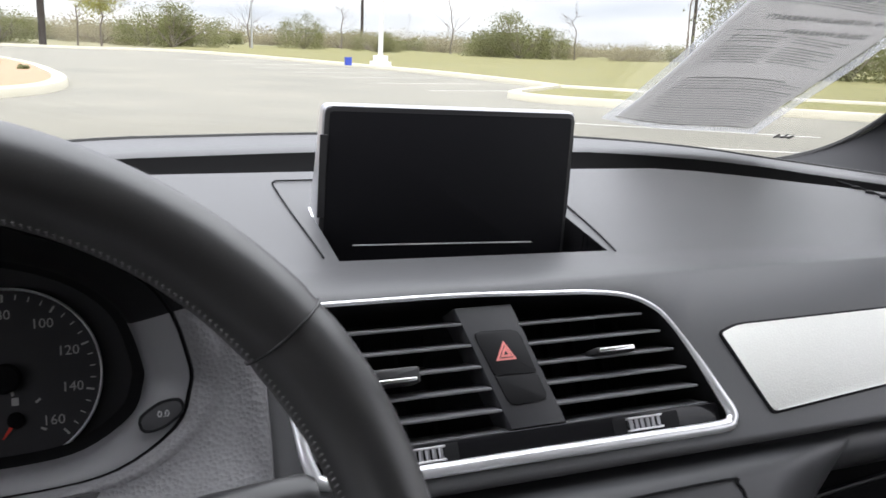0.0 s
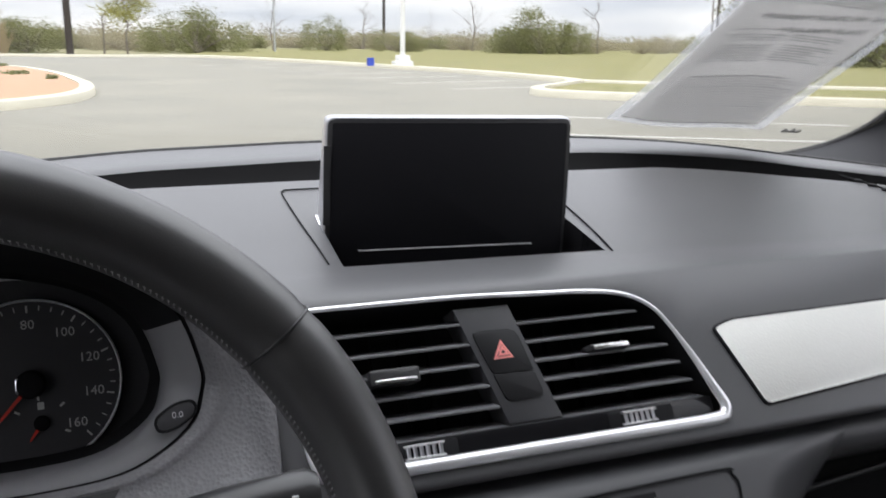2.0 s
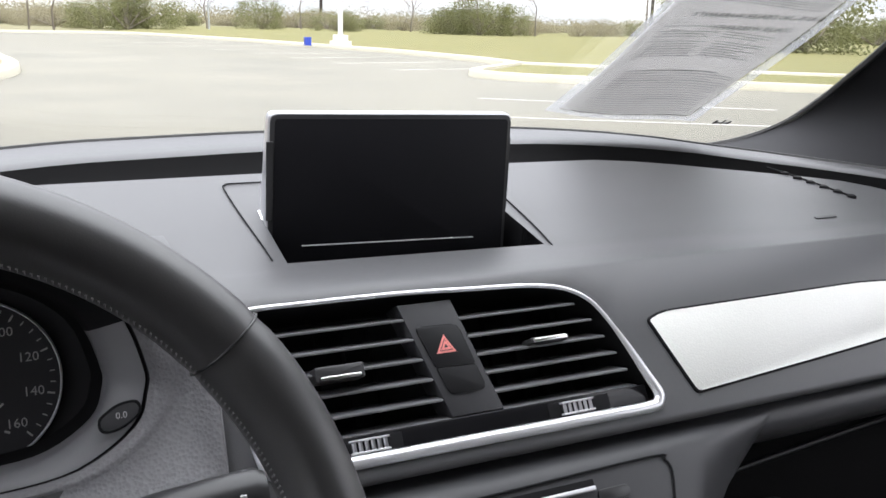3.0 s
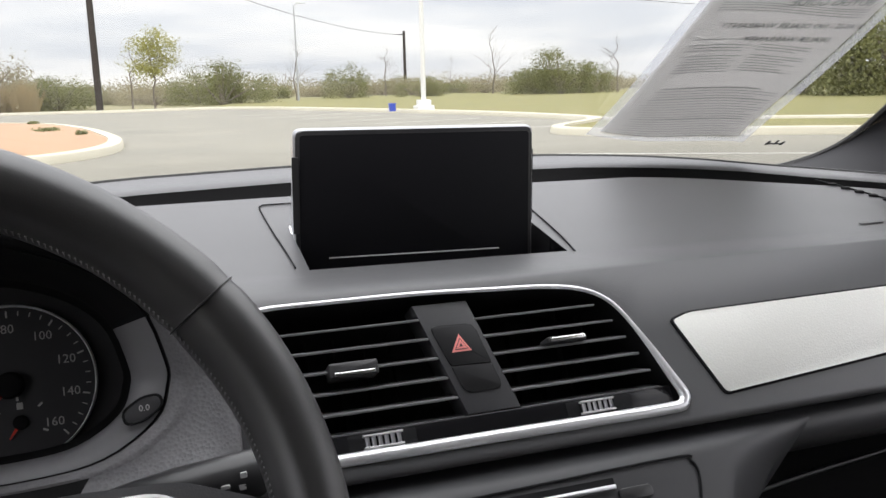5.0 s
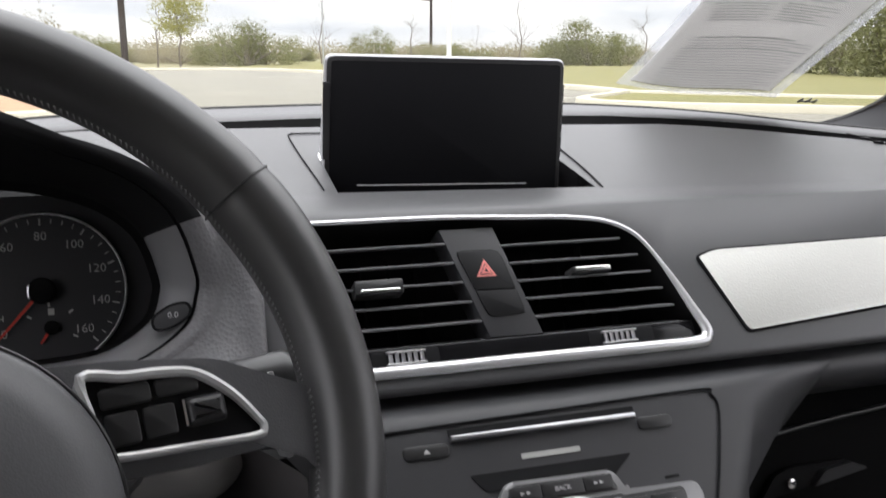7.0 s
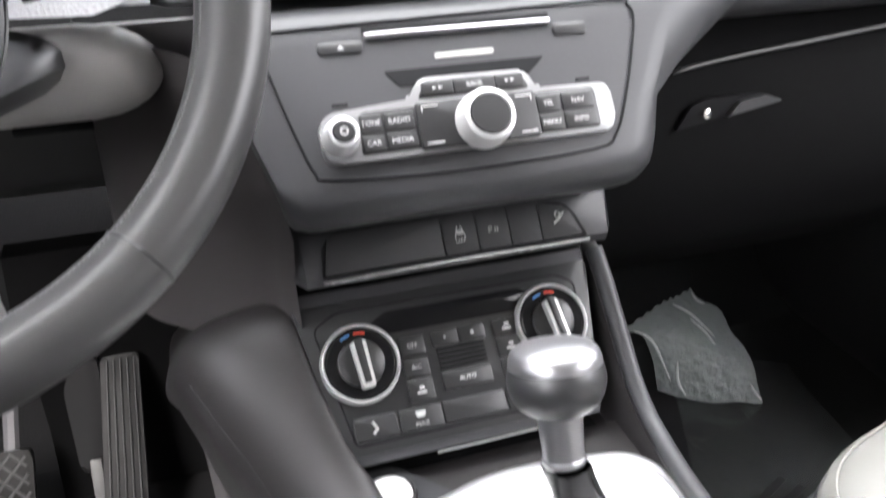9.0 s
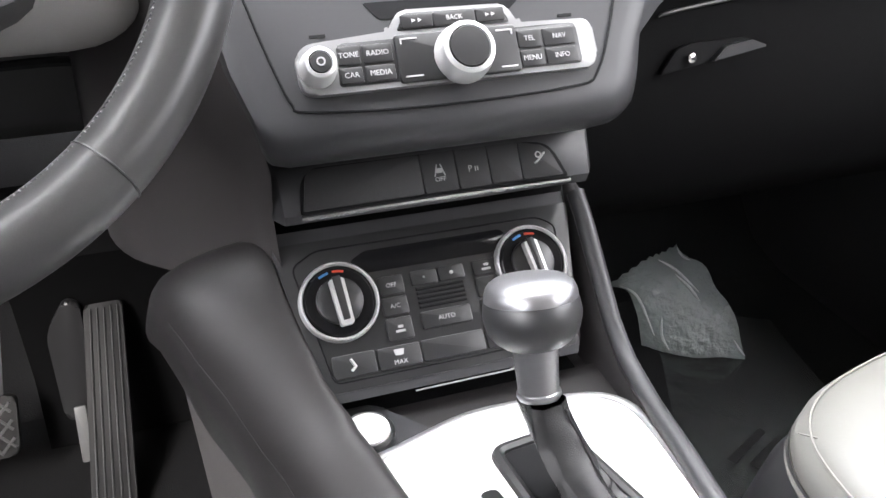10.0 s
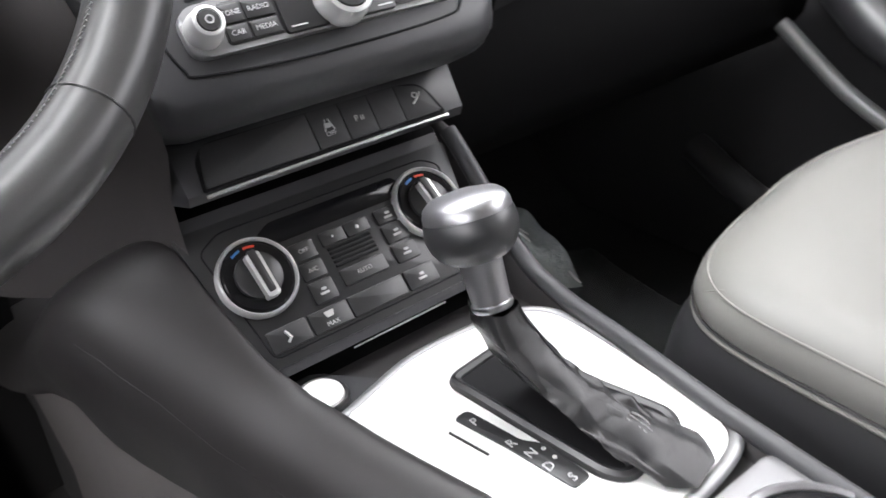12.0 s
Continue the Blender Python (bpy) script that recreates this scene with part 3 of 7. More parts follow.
seam = smooth_line([put(TF, u, v, 0.0008) for u, v in ((-0.0985, 0.004), (-0.100, 0.03), (-0.1035, 0.075), (-0.1060, 0.125), (-0.104, 0.1335), (-0.097, 0.136), (-0.05, 0.1375), (0.05, 0.1375), (0.098, 0.136), (0.105, 0.1335), (0.1075, 0.125), (0.1065, 0.080), (0.1035, 0.03), (0.0995, -0.003))], 5)
part("lid_seam", tube(seam, 0.0006, seg=6), VOID, dash)
part("slot_well", skin([[put(TF, u, v, d) for u in (-0.0905, -0.03, 0.03, 0.0955)] for v, d in ((0.0, -0.0008), (0.0005, -0.034), (0.086, -0.034), (0.0865, -0.0008))]), GLOSSY, dash)
for u in (-0.0903, 0.0952):
    part("slot_cheek", skin([[put(TF, u, v, d) for v in (0.0, 0.03, 0.06, 0.0865)] for d in (-0.0008, -0.034)]), GLOSSY, dash)

# silver inlay on the passenger side
IN = rounded([(0.1393, 0.0085), (0.1630, -0.0430), (0.295, -0.0340), (0.385, -0.0270), (0.4160, -0.0110), (0.3960, 0.0090), (0.345, 0.0135), (0.152, 0.0125)], [0.002, 0.003, 0.05, 0.012, 0.010, 0.014, 0.05, 0.01])
inlay = part("inlay", prism(IN, VF, -0.003, 0.0022, 0.0012), INLAY, dash, "pale dotted aluminium inlay")
part("inlay_joint", tube([put(VF, u, v, 0.0002) for u, v in IN], 0.0016, closed=True, seg=6), VOID, dash)

# ---- display ----
disp = thing("display", (0.0030, 0.80, 1.125), "black pop-up display screen switched off, in a silver-edged frame", "display screen", )
DF = rolled(plane_at((0.0040, 0.808, 1.127), -0.06))
DF = (DF[0], *[Matrix.Rotation(-0.055, 3, "Z") @ a for a in DF[1:]])


def screen_line(inset=0.0):
    """The display's outline, a little wider at its foot, with rounded upper corners."""
    i = inset
    return rounded([(-0.0902 + i, -0.026), (0.0902 - i, -0.026), (0.0876 - i, 0.0885 - i), (-0.0876 + i, 0.0885 - i)], [0.002, 0.002, 0.006 - i, 0.006 - i])


# the housing is a wedge, deep at its foot and thin at the top
rows = [[put(DF, u, v, d - deep * (0.013 + 0.023 * (1 - min(1.0, v / 0.09)))) for u, v in screen_line(i)] for i, d, deep in ((0.003, 0.0, 0), (0.001, 0.0, 0), (0.0, -0.0012, 0), (0.0, 0.0, 0.5), (0.0006, 0.0, 0.9), (0.003, 0.0, 1.0))]
rows = [[put(DF, 0, 0.04, 0.0)] * len(rows[0])] + rows + [[put(DF, 0, 0.04, -0.026)] * len(rows[0])]
part("housing", skin(rows, close=True), HOUSING, disp, "satin dark silver display frame", sharp=40)
part("front_frame", prism(screen_line(0.0012), DF, -0.001, 0.0014, 0.001), SATIN, disp)
part("glass", prism(screen_line(0.0040), DF, 0.0, 0.0026, 0.0006), DEAD, disp, "dead black glass")
part("bright_line", prism(rr(-0.0655, -0.0032, 0.0625, -0.0024, 0.0003), DF, 0.0024, 0.0031, 0), INK_W, disp)
for s in (-1, 1):
    part("side_groove", prism(rounded([(-0.0030 * s, 0.016), (-0.0014 * s, 0.016), (-0.0036 * s, 0.070), (-0.0052 * s, 0.070)][::-s], 0.0005), (put(DF, 0.0893 * s, 0, 0), DF[3], DF[2], DF[1] * s), -0.004, 0.0005, 0), SATIN, disp)
    part("foot_trim", tube([put(DF, 0.0893 * s, 0.0115, -0.012), put(DF, 0.0893 * s, 0.0145, -0.027)], 0.0014, seg=8), CHROME, disp, "short chrome foot trim")

# ---- centre air vents ----
vents = thing("centre_air_vent", (0, 0.68, 1.03), "pair of black louvred air vents in a bright chrome surround", "air vent")
bez = [put(VF, u, v, 0.0005) for u, v in VENT]
part("chrome_surround", tube(bez, [0.0015 + 0.0022 * min(1, max(0, (0.01 - v) / 0.05)) for u, v in VENT], closed=True, seg=10, up=VF[3], flat=0.8), SURROUND, vents, "bright chrome bezel")
IF = shift(VF, 0, 0, -0.004)


def lean(v):
    """How far the middle bridge stands to the side at a height: it slants across the face."""
    return -0.0143 + 0.0208 * (0.0385 - v) / 0.069


part("vent_box", skin([[put(VF, u * 0.995, v * 0.99, d) for u, v in VENT] for d in (-0.001, -0.012, -0.06)] + [[put(VF, u * 0.5, v * 0.5, -0.062) for u, v in VENT], [put(VF, u * 0.01, v * 0.01, -0.062) for u, v in VENT]], close=True), VOID, vents)
part("lower_bar", prism(rr(-0.118, -0.0455, 0.1265, -0.0315, (0.004, 0.004, 0.001, 0.001)), VF, -0.014, -0.003, 0.001), GLOSSY, vents, "gloss black strip below the slats")
for s in (-1, 1):
    for i in range(6):
        v = (0.0325 if s < 0 else 0.0292) - (0.0125 if s < 0 else 0.0118) * i
        out = lerp(((-0.045, 0.128), (-0.03, 0.122), (0.0, 0.109), (0.02, 0.098), (0.036, 0.083)), v)
        u0, u1 = (lean(v) + 0.0170, out) if s > 0 else (-0.130 + 0.12 * max(0.0, 0.03 - v), lean(v) - 0.0170)
        part("slat", prism(rr(u0, -0.010, u1, 0.010, 0.001), (put(IF, 0, v, -0.009), IF[1], Vector((0, 0.962, -0.273)), Vector((0, 0.273, 0.962))), -0.0008, 0.0008, 0.0005, 2, True), SLAT, vents)
    for i in range(4):
        u = s * (0.040 + 0.018 * i)
        part("vane", prism(rr(-0.0006, -0.026, 0.0006, 0.034, 0.0003), (put(IF, u, 0.0, -0.034), Vector((1, 0, 0)), IF[2], IF[3]), -0.008, 0.0, 0), VOID, vents)
    TAB = (put(IF, *((-0.0750, 0.0040) if s < 0 else (0.0615, 0.0058)), 0.002), IF[1], Vector((0, 0.5, 0.86)), Vector((0, -0.86, 0.5)))
    tab = part("slat_tab", prism(rr(-0.0145 if s < 0 else -0.0135, -0.0042 if s < 0 else -0.0022, 0.0145 if s < 0 else 0.0135, 0.0048 if s < 0 else 0.0022, 0.0015), TAB, -0.008, 0.005, 0.0015), SATIN, vents)
    part("tab_strip", prism(rr(-0.0120, -0.0034 if s < 0 else -0.0012, 0.0120, -0.0012 if s < 0 else 0.0014, 0.0008), TAB, 0.004, 0.0062, 0.0006), CHROME, tab, "chrome edge")
part("centre_bridge", prism([(lean(0.0395) - 0.0178, 0.0395), (lean(0.0395) + 0.0178, 0.0395), (lean(-0.031) + 0.0172, -0.031), (lean(-0.031) - 0.0172, -0.031)], IF, -0.02, 0.0, 0.0012), FASCIA, vents)
part("hazard_switch", prism(rounded([(lean(-0.001) - 0.0130, -0.0005), (lean(-0.001) + 0.0130, -0.0015), (lean(0.024) + 0.0140, 0.0240), (lean(0.024) - 0.0142, 0.0250)], [0.001, 0.001, 0.0045, 0.0045]), IF, 0.0, 0.0012, 0.0006), SWITCH, vents)
part("blank_switch", prism(rounded([(lean(-0.018) - 0.0122, -0.0180), (lean(-0.018) + 0.0122, -0.0175), (lean(-0.002) + 0.0128, -0.0023), (lean(-0.002) - 0.0128, -0.0015)], [0.004, 0.004, 0.001, 0.001]), IF, 0.0, 0.001, 0.0006), SWITCH, vents)
for a, b, m_ in ((0.0074, 0.0014, HAZARD), (0.0048, 0.0017, SATIN), (0.0041, 0.0020, HAZARD), (0.0014, 0.0023, SATIN)):
    part("warning_triangle", prism([(-0.0068 + a * math.sin(radians(t)), 0.0108 + a * math.cos(radians(t))) for t in (0, 240, 120)], IF, 0.0008, b, 0), m_, vents, "red warning triangle")
for s in (-1, 1):
    wheel_at = shift(VF, 0.0720 if s > 0 else -0.0640, -0.0380, -0.004)
    part("wheel_slot", prism(rr(-0.020, -0.0048, 0.020 if s < 0 else 0.0245, 0.0048, 0.001), wheel_at, 0.0005, 0.0015, 0.0003), VOID, vents)
    tw = part("thumb_wheel", prism(rr(-0.0113, -0.0034, 0.0113, 0.0034, 0.0008), wheel_at, 0.001, 0.0030, 0.0006, 1), GLOSSY, vents, "ribbed silver thumbwheel")
    for i in range(6):
        part("wheel_rib", prism(rr(-0.0105 + 0.0037 * i, -0.0034, -0.0082 + 0.0037 * i, 0.0034, 0.0005), wheel_at, 0.002, 0.0042, 0.0006, 1), SATIN_CHROME, tw)
    for v0 in (0.0028, -0.0040):
        part("wheel_edge", prism(rr(-0.0116, v0, 0.0116, v0 + 0.0012, 0.0004), wheel_at, 0.001, 0.0046, 0.0003, 1), BRIGHT, tw)

# side vent at the passenger's end
side = thing("side_air_vent", (0.42, 0.70, 1.06), "black louvred side air vent in chrome frame", "air vent")
SV = [(0.390, 0.0470), (0.45, 0.0500), (0.52, 0.044), (0.535, 0.004), (0.51, -0.028), (0.46, -0.018), (0.428, 0.0080)]
SV = rounded(SV, 0.008)
part("chrome_surround", tube([put(VF, u, v, 0.001) for u, v in SV], 0.0025, closed=True, seg=8), CHROME, side)
part("vent_box", prism(SV, VF, -0.004, 0.0008, 0), VOID, side)
for i in range(5):
    part("slat", prism(rr(0.405 + 0.006 * i, 0.036 - 0.012 * i, 0.52, 0.0375 - 0.012 * i, 0.0003), VF, 0.0008, 0.0035, 0.0004, 1), SATIN, side)

# ---- lower centre stack ----
stack = thing("centre_stack", (0, 0.62, 0.75), "dark grey centre stack with silver radio controls and switches", "centre console")
RF = plane_at((0.0055, 0.5988, 0.9649), 0.75)
PROF = [(0.70, 1.0195), (0.672, 1.0205), (0.656, 1.0205), (0.6465, 1.0200), (0.6405, 1.0176), (0.6355, 1.0135), (0.6295, 1.00585), (0.5970, 0.9625), (0.5826, 0.9433), (0.5778, 0.9350), (0.5770, 0.9270), (0.5805, 0.9190), (0.5885, 0.9120), (0.601, 0.9050), (0.618, 0.8995)]
EDGE = ((0.85, 0.107), (0.905, 0.109), (0.935, 0.114), (0.9762, 0.131), (1.0, 0.147), (1.012, 0.160), (1.02, 0.172))
rows = []
for y, z in PROF:
    e = lerp(EDGE, z)
    d = lerp(((0.85, 0.100), (0.905, 0.102), (0.935, 0.109), (0.9762, 0.125), (1.0, 0.128)), z)
    f = lerp(((0.88, 0.004), (0.93, 0.016), (0.97, 0.014), (0.986, 0.030), (1.0, 0.055), (1.02, 0.085)), z)
    rows.append([Vector((-d + 0.02, y + 0.26, z)), Vector((-d, y + 0.10, z)), Vector((-d, y + 0.016, z)), Vector((-d + 0.003, y + 0.006, z)), Vector((-d + 0.012, y, z)), Vector((0, y, z)), Vector((e - 0.012, y, z)), Vector((e, y + 0.003, z)), Vector((e + 0.6 * f, y + 0.010, z)), Vector((e + f, y + 0.022, z)), Vector((e + f + 0.001, y + 0.05, z)), Vector((e + f - 0.01, y + 0.26, z))])
part("radio_fascia", skin(rows), FASCIA, stack, sharp=45)
BF = plane_at((0.0027, 0.6015, 0.8725), 0.75)
rows = []
for y, z in ((0.640, 0.8990), (0.6250, 0.8980), (0.6200, 0.8955), (0.6015, 0.8725), (0.603, 0.866), (0.634, 0.861), (0.650, 0.856), (0.646, 0.848), (0.6290, 0.846), (0.6245, 0.8415), (0.5525, 0.7695), (0.551, 0.765), (0.560, 0.761), (0.62, 0.761)):
    e = lerp(((0.765, 0.091), (0.80, 0.098), (0.843, 0.1075), (0.86, 0.111), (0.875, 0.113), (0.905, 0.117)), z)
    d = min(e, lerp(((0.765, 0.12), (0.848, 0.12), (0.856, 0.101), (0.905, 0.102)), z))
    rows.append([Vector((-d, y + 0.26, z)), Vector((-d, y + 0.01, z)), Vector((-d + 0.006, y, z)), Vector((0, y, z)), Vector((e - 0.006, y, z)), Vector((e, y + 0.01, z)), Vector((e, y + 0.26, z))])
part("switch_ledge", skin(rows[:5]), FASCIA, stack, sharp=40)
# The overhang's shadow is put into the colour of these faces.
part("recess", skin(rows[4:9]), SHADOW_BLACK, stack, "recess below the switches, shade painted black", sharp=40)
part("lower_fascia", skin(rows[8:]), FASCIA, stack, sharp=40)

# seam round the radio panel
seam = smooth_line([put(RF, u, v, 0.0006) for u, v in ((-0.1125, 0.052), (-0.1085, 0.035), (-0.104, 0.015), (-0.0985, -0.006), (-0.0935, -0.020), (-0.084, -0.0255), (-0.013, -0.0295), (0.0725, -0.0275), (0.090, -0.020), (0.1030, 0.0056), (0.1130, 0.032), (0.1190, 0.052), (0.1160, 0.0605), (0.107, 0.0640), (0.0, 0.0625), (-0.104, 0.0605), (-0.112, 0.058))], 4, True)
part("panel_seam", tube(seam, 0.0008, closed=True, seg=6), VOID, stack)

radio = thing("car_radio", (0, 0.60, 0.95), "car radio panel with silver control bar, knobs and disc slot", "car radio")
part("disc_slot", prism(rr(-0.0535, 0.0545, 0.0615, 0.0590, 0.0006), RF, 0.0, 0.0012, 0), VOID, radio)
part("slot_trim", prism(rr(-0.0530, 0.0520, 0.0612, 0.0550, 0.0006), RF, 0.0, 0.0035, 0.0008), SATIN_CHROME, radio, "bright metal lip")
for u0, u1 in ((-0.0805, -0.0545), (0.0625, 0.0850)):
    part("slot_button", prism(rr(u0, 0.0445, u1, 0.0520, 0.003), RF, 0.0, 0.0014, 0.0006), SATIN, radio)
part("eject_mark", prism([(-0.0695, 0.0470), (-0.0655, 0.0470), (-0.0675, 0.0497)], RF, 0.001, 0.0017, 0), INK_W, radio)
part("badge_bar", prism(rr(-0.0135, 0.0375, 0.0225, 0.0405, 0.0006), RF, 0.0, 0.0006, 0), DIAL_INK, radio)
for u0 in (-0.078, 0.071):
    part("release_slot", prism(rr(u0, 0.0150, u0 + 0.009, 0.0167, 0.0004), RF, 0.0, 0.0006, 0), VOID, radio)
part("card_slot", prism(rounded([(-0.0375, 0.0225), (0.040, 0.0215), (0.0535, 0.0325), (-0.0455, 0.0325)], 0.002), RF, 0.0, 0.0006, 0), VOID, radio)
BAR = rounded([(-0.0875, -0.0180), (0.084, -0.0180), (0.0900, -0.013), (0.0895, 0.0115), (0.0430, 0.0125), (0.037, 0.0245), (-0.027, 0.0255), (-0.035, 0.0140), (-0.082, 0.0105), (-0.0885, 0.004)], [0.009, 0.004, 0.004, 0.006, 0.002, 0.004, 0.004, 0.002, 0.008, 0.006])
bar = part("control_bar", prism(BAR, RF, 0.0, 0.0048, 0.0018, 3), SILVER, radio, "satin silver control bar")
part("button_bank", prism(rounded([(-0.067, -0.0150), (0.079, -0.0150), (0.0785, 0.0095), (-0.065, 0.0090)], 0.003), RF, 0.003, 0.0052, 0.0004), SATIN, bar)
part("top_bank", prism(rounded([(-0.030, 0.0135), (0.038, 0.0130), (0.0335, 0.0225), (-0.0245, 0.0232)], 0.002), RF, 0.003, 0.0053, 0.0004), SATIN, bar)
for u0, v0, u1, v1, w in ((-0.066, -0.0035, -0.053, 0.0075, "TONE"), (-0.052, -0.0035, -0.0345, 0.0075, "RADIO"), (-0.066, -0.0140, -0.053, -0.0045, "CAR"), (-0.052, -0.0140, -0.0345, -0.0045, "MEDIA"), (0.0400, -0.0035, 0.0550, 0.0075, "TEL"), (0.056, -0.0035, 0.0770, 0.0075, "NAV"), (0.0400, -0.0145, 0.0550, -0.0045, "MENU"), (0.056, -0.0145, 0.0770, -0.0045, "INFO")):
    b = part("button", prism(rr(u0 + 0.0003, v0 + 0.0003, u1 - 0.0003, v1 - 0.0003, 0.0008), RF, 0.005, 0.0062, 0.0005), SATIN, bar)
    text_part(w, shift(RF, (u0 + u1) / 2, (v0 + v1) / 2, 0.0062), 0.0042, INK_W, b, depth=0.0002)
for u0, u1, w in ((-0.0270, -0.0085, ""), (-0.0080, 0.0170, "BACK"), (0.0175, 0.0350, "")):
    b = part("button", prism(rr(u0, 0.0142, u1, 0.0222, 0.0012), RF, 0.0052, 0.0064, 0.0005), SATIN, bar)
    if w:
        text_part(w, shift(RF, (u0 + u1) / 2, 0.0182, 0.0064), 0.0038, INK_W, b, depth=0.0002)
    else:
        for k in (-1, 1):
            part("skip_mark", prism([(k * 0.0018 - 0.0012 + (u0 + u1) / 2, 0.0171), (k * 0.0018 + 0.0012 + (u0 + u1) / 2, 0.0182), (k * 0.0018 - 0.0012 + (u0 + u1) / 2, 0.0193)], RF, 0.0063, 0.0066, 0), INK_W, b)
part("centre_block", prism(rr(-0.0330, -0.0165, 0.0395, 0.0108, 0.002), RF, 0.004, 0.0072, 0.001), SATIN, bar)
for u0, v0, u1, v1 in ((-0.030, 0.0075, -0.020, 0.0083), (-0.030, 0.005, -0.0292, 0.0083), (-0.030, -0.0138, -0.020, -0.0130), (0.027, 0.0075, 0.037, 0.0083), (0.0362, 0.005, 0.037, 0.0083), (0.027, -0.0138, 0.037, -0.0130)):
    part("corner_mark", prism(rr(u0, v0, u1, v1, 0.0002), RF, 0.007, 0.0076, 0), INK_W, bar)
KF = shift(RF, 0.0050, -0.0040, 0.006)
knob = part("selector_knob", lathe([(0.0168, 0.0), (0.0166, 0.006), (0.0156, 0.0075), (0.0154, 0.0130), (0.0148, 0.0146), (0.0124, 0.0156), (0.0118, 0.0148)], KF), BRIGHT, bar, "chrome rotary selector")
part("knob_cap", lathe([(0.0118, 0.0143), (0.0112, 0.0160), (0.006, 0.0165), (0, 0.0166)], KF), SATIN, knob)
VK = shift(RF, -0.0775, -0.0040, 0.004)
knob = part("volume_knob", lathe([(0.0104, 0.0), (0.0102, 0.0050), (0.0092, 0.0062), (0.0090, 0.0128), (0.0082, 0.0142), (0.0066, 0.0148), (0.0060, 0.0141)], VK), BRIGHT, bar, "chrome volume knob")
part("knob_cap", lathe([(0.0060, 0.0138), (0.0055, 0.0152), (0, 0.0156)], VK), SATIN, knob)
part("power_ring", lathe([(0.0024, 0.0154), (0.0024, 0.0159), (0.0016, 0.0159), (0.0016, 0.0154)], VK, 20), INK_W, knob)

# switch row and its chrome edge
sw = thing("switch_row", (0, 0.605, 0.87), "row of black push switches over a chrome edge", "switch panel")
part("row_base", prism(rounded([(-0.0885, 0.0), (0.0885, 0.0), (0.079, 0.0235), (0.060, 0.0265), (-0.079, 0.0275), (-0.086, 0.019)], [0.002, 0.002, 0.008, 0.004, 0.008, 0.004]), BF, -0.001, 0.0012, 0.0005), VOID, sw)
CUTS = (-0.0870, -0.0105, 0.0125, 0.0345, 0.0560, 0.0850)
for i in range(5):
    a, b = CUTS[i] + 0.0004, CUTS[i + 1] - 0.0004
    top = 0.0265
    o = [(a, 0.0018), (b, 0.0018), (b - (0.008 if i == 4 else 0), top - (0.005 if i == 4 else 0)), (a + (0.005 if i == 0 else 0), top)]
    one = part("switch", prism(rounded(o, [0.001, 0.001, 0.006 if i == 4 else 0.001, 0.006 if i == 0 else 0.001]), BF, 0.0008, 0.0028, 0.0007), PLASTIC, sw)
    c = (a + b) / 2
    if i == 1:
        text_part("OFF", shift(BF, c, 0.0095, 0.0028), 0.0042, INK_W, one, depth=0.0002)
        part("skid_mark", prism(rr(c - 0.0022, 0.0135, c + 0.0022, 0.0165, 0.001), BF, 0.0026, 0.0031, 0), INK_W, one)
        for k in (-1, 1):
            part("skid_mark", prism([(c + k * 0.003, 0.0115), (c + k * 0.0038, 0.0115), (c + k * 0.0015, 0.019), (c + k * 0.0008, 0.019)][::k], BF, 0.0026, 0.0031, 0), INK_W, one)
    if i == 2:
        text_part("P", shift(BF, c - 0.002, 0.0135, 0.0028), 0.0058, DIAL_INK, one, depth=0.0002)
        for k in range(2):
            part("wave_mark", prism(rr(c + 0.001 + 0.0016 * k, 0.0118, c + 0.0017 + 0.0016 * k, 0.0148, 0.0002), BF, 0.0026, 0.003, 0), DIAL_INK, one)
    if i == 4:
        part("hill_mark", tube([put(BF, c - 0.005, 0.011, 0.003), put(BF, c - 0.001, 0.0135, 0.003), put(BF, c + 0.003, 0.0175, 0.003)], 0.0007, seg=6), DIAL_INK, one)
        part("hill_mark", lathe([(0.0022, 0.0028), (0.0022, 0.0032), (0.0014, 0.0032), (0.0014, 0.0028)], shift(BF, c - 0.0015, 0.0165), 16), DIAL_INK, one)
part("chrome_edge", tube([put(BF, u, -0.0025 + 0.0008 * math.cos(u * 15), 0.0015) for u in np.linspace(-0.0885, 0.0885, 15)], 0.0018, seg=8), CHROME, sw, "thin chrome edge")

# ---- climate controls ----
clim = thing("climate_panel", (0, 0.59, 0.79), "climate control panel with two chrome-ringed dials and black keys", "climate control")
CF = plane_at((0, 0.594, 0.811), 1.0)
part("panel_plate", prism(rounded([(-0.0875, -0.0570), (0.0850, -0.0570), (0.1030, 0.0410), (-0.1045, 0.0410)], 0.004), CF, -0.002, 0.0016, 0.0006), SATIN, clim)
part("panel_groove", tube([put(CF, u, v, 0.0016) for u, v in rounded([(-0.0800, -0.0510), (0.078, -0.0510), (0.090, 0.026), (0.078, 0.0335), (-0.077, 0.0345), (-0.0930, 0.026)], 0.005)], 0.0006, closed=True, seg=6), VOID, clim)
part("panel_display", prism(rounded([(-0.0540, 0.0150), (0.0420, 0.0145), (0.0540, 0.0215), (0.0500, 0.0292), (-0.0455, 0.0295), (-0.0560, 0.0240)], 0.003), CF, 0.001, 0.0022, 0.0004), GLOSSY, clim, "dark display window")


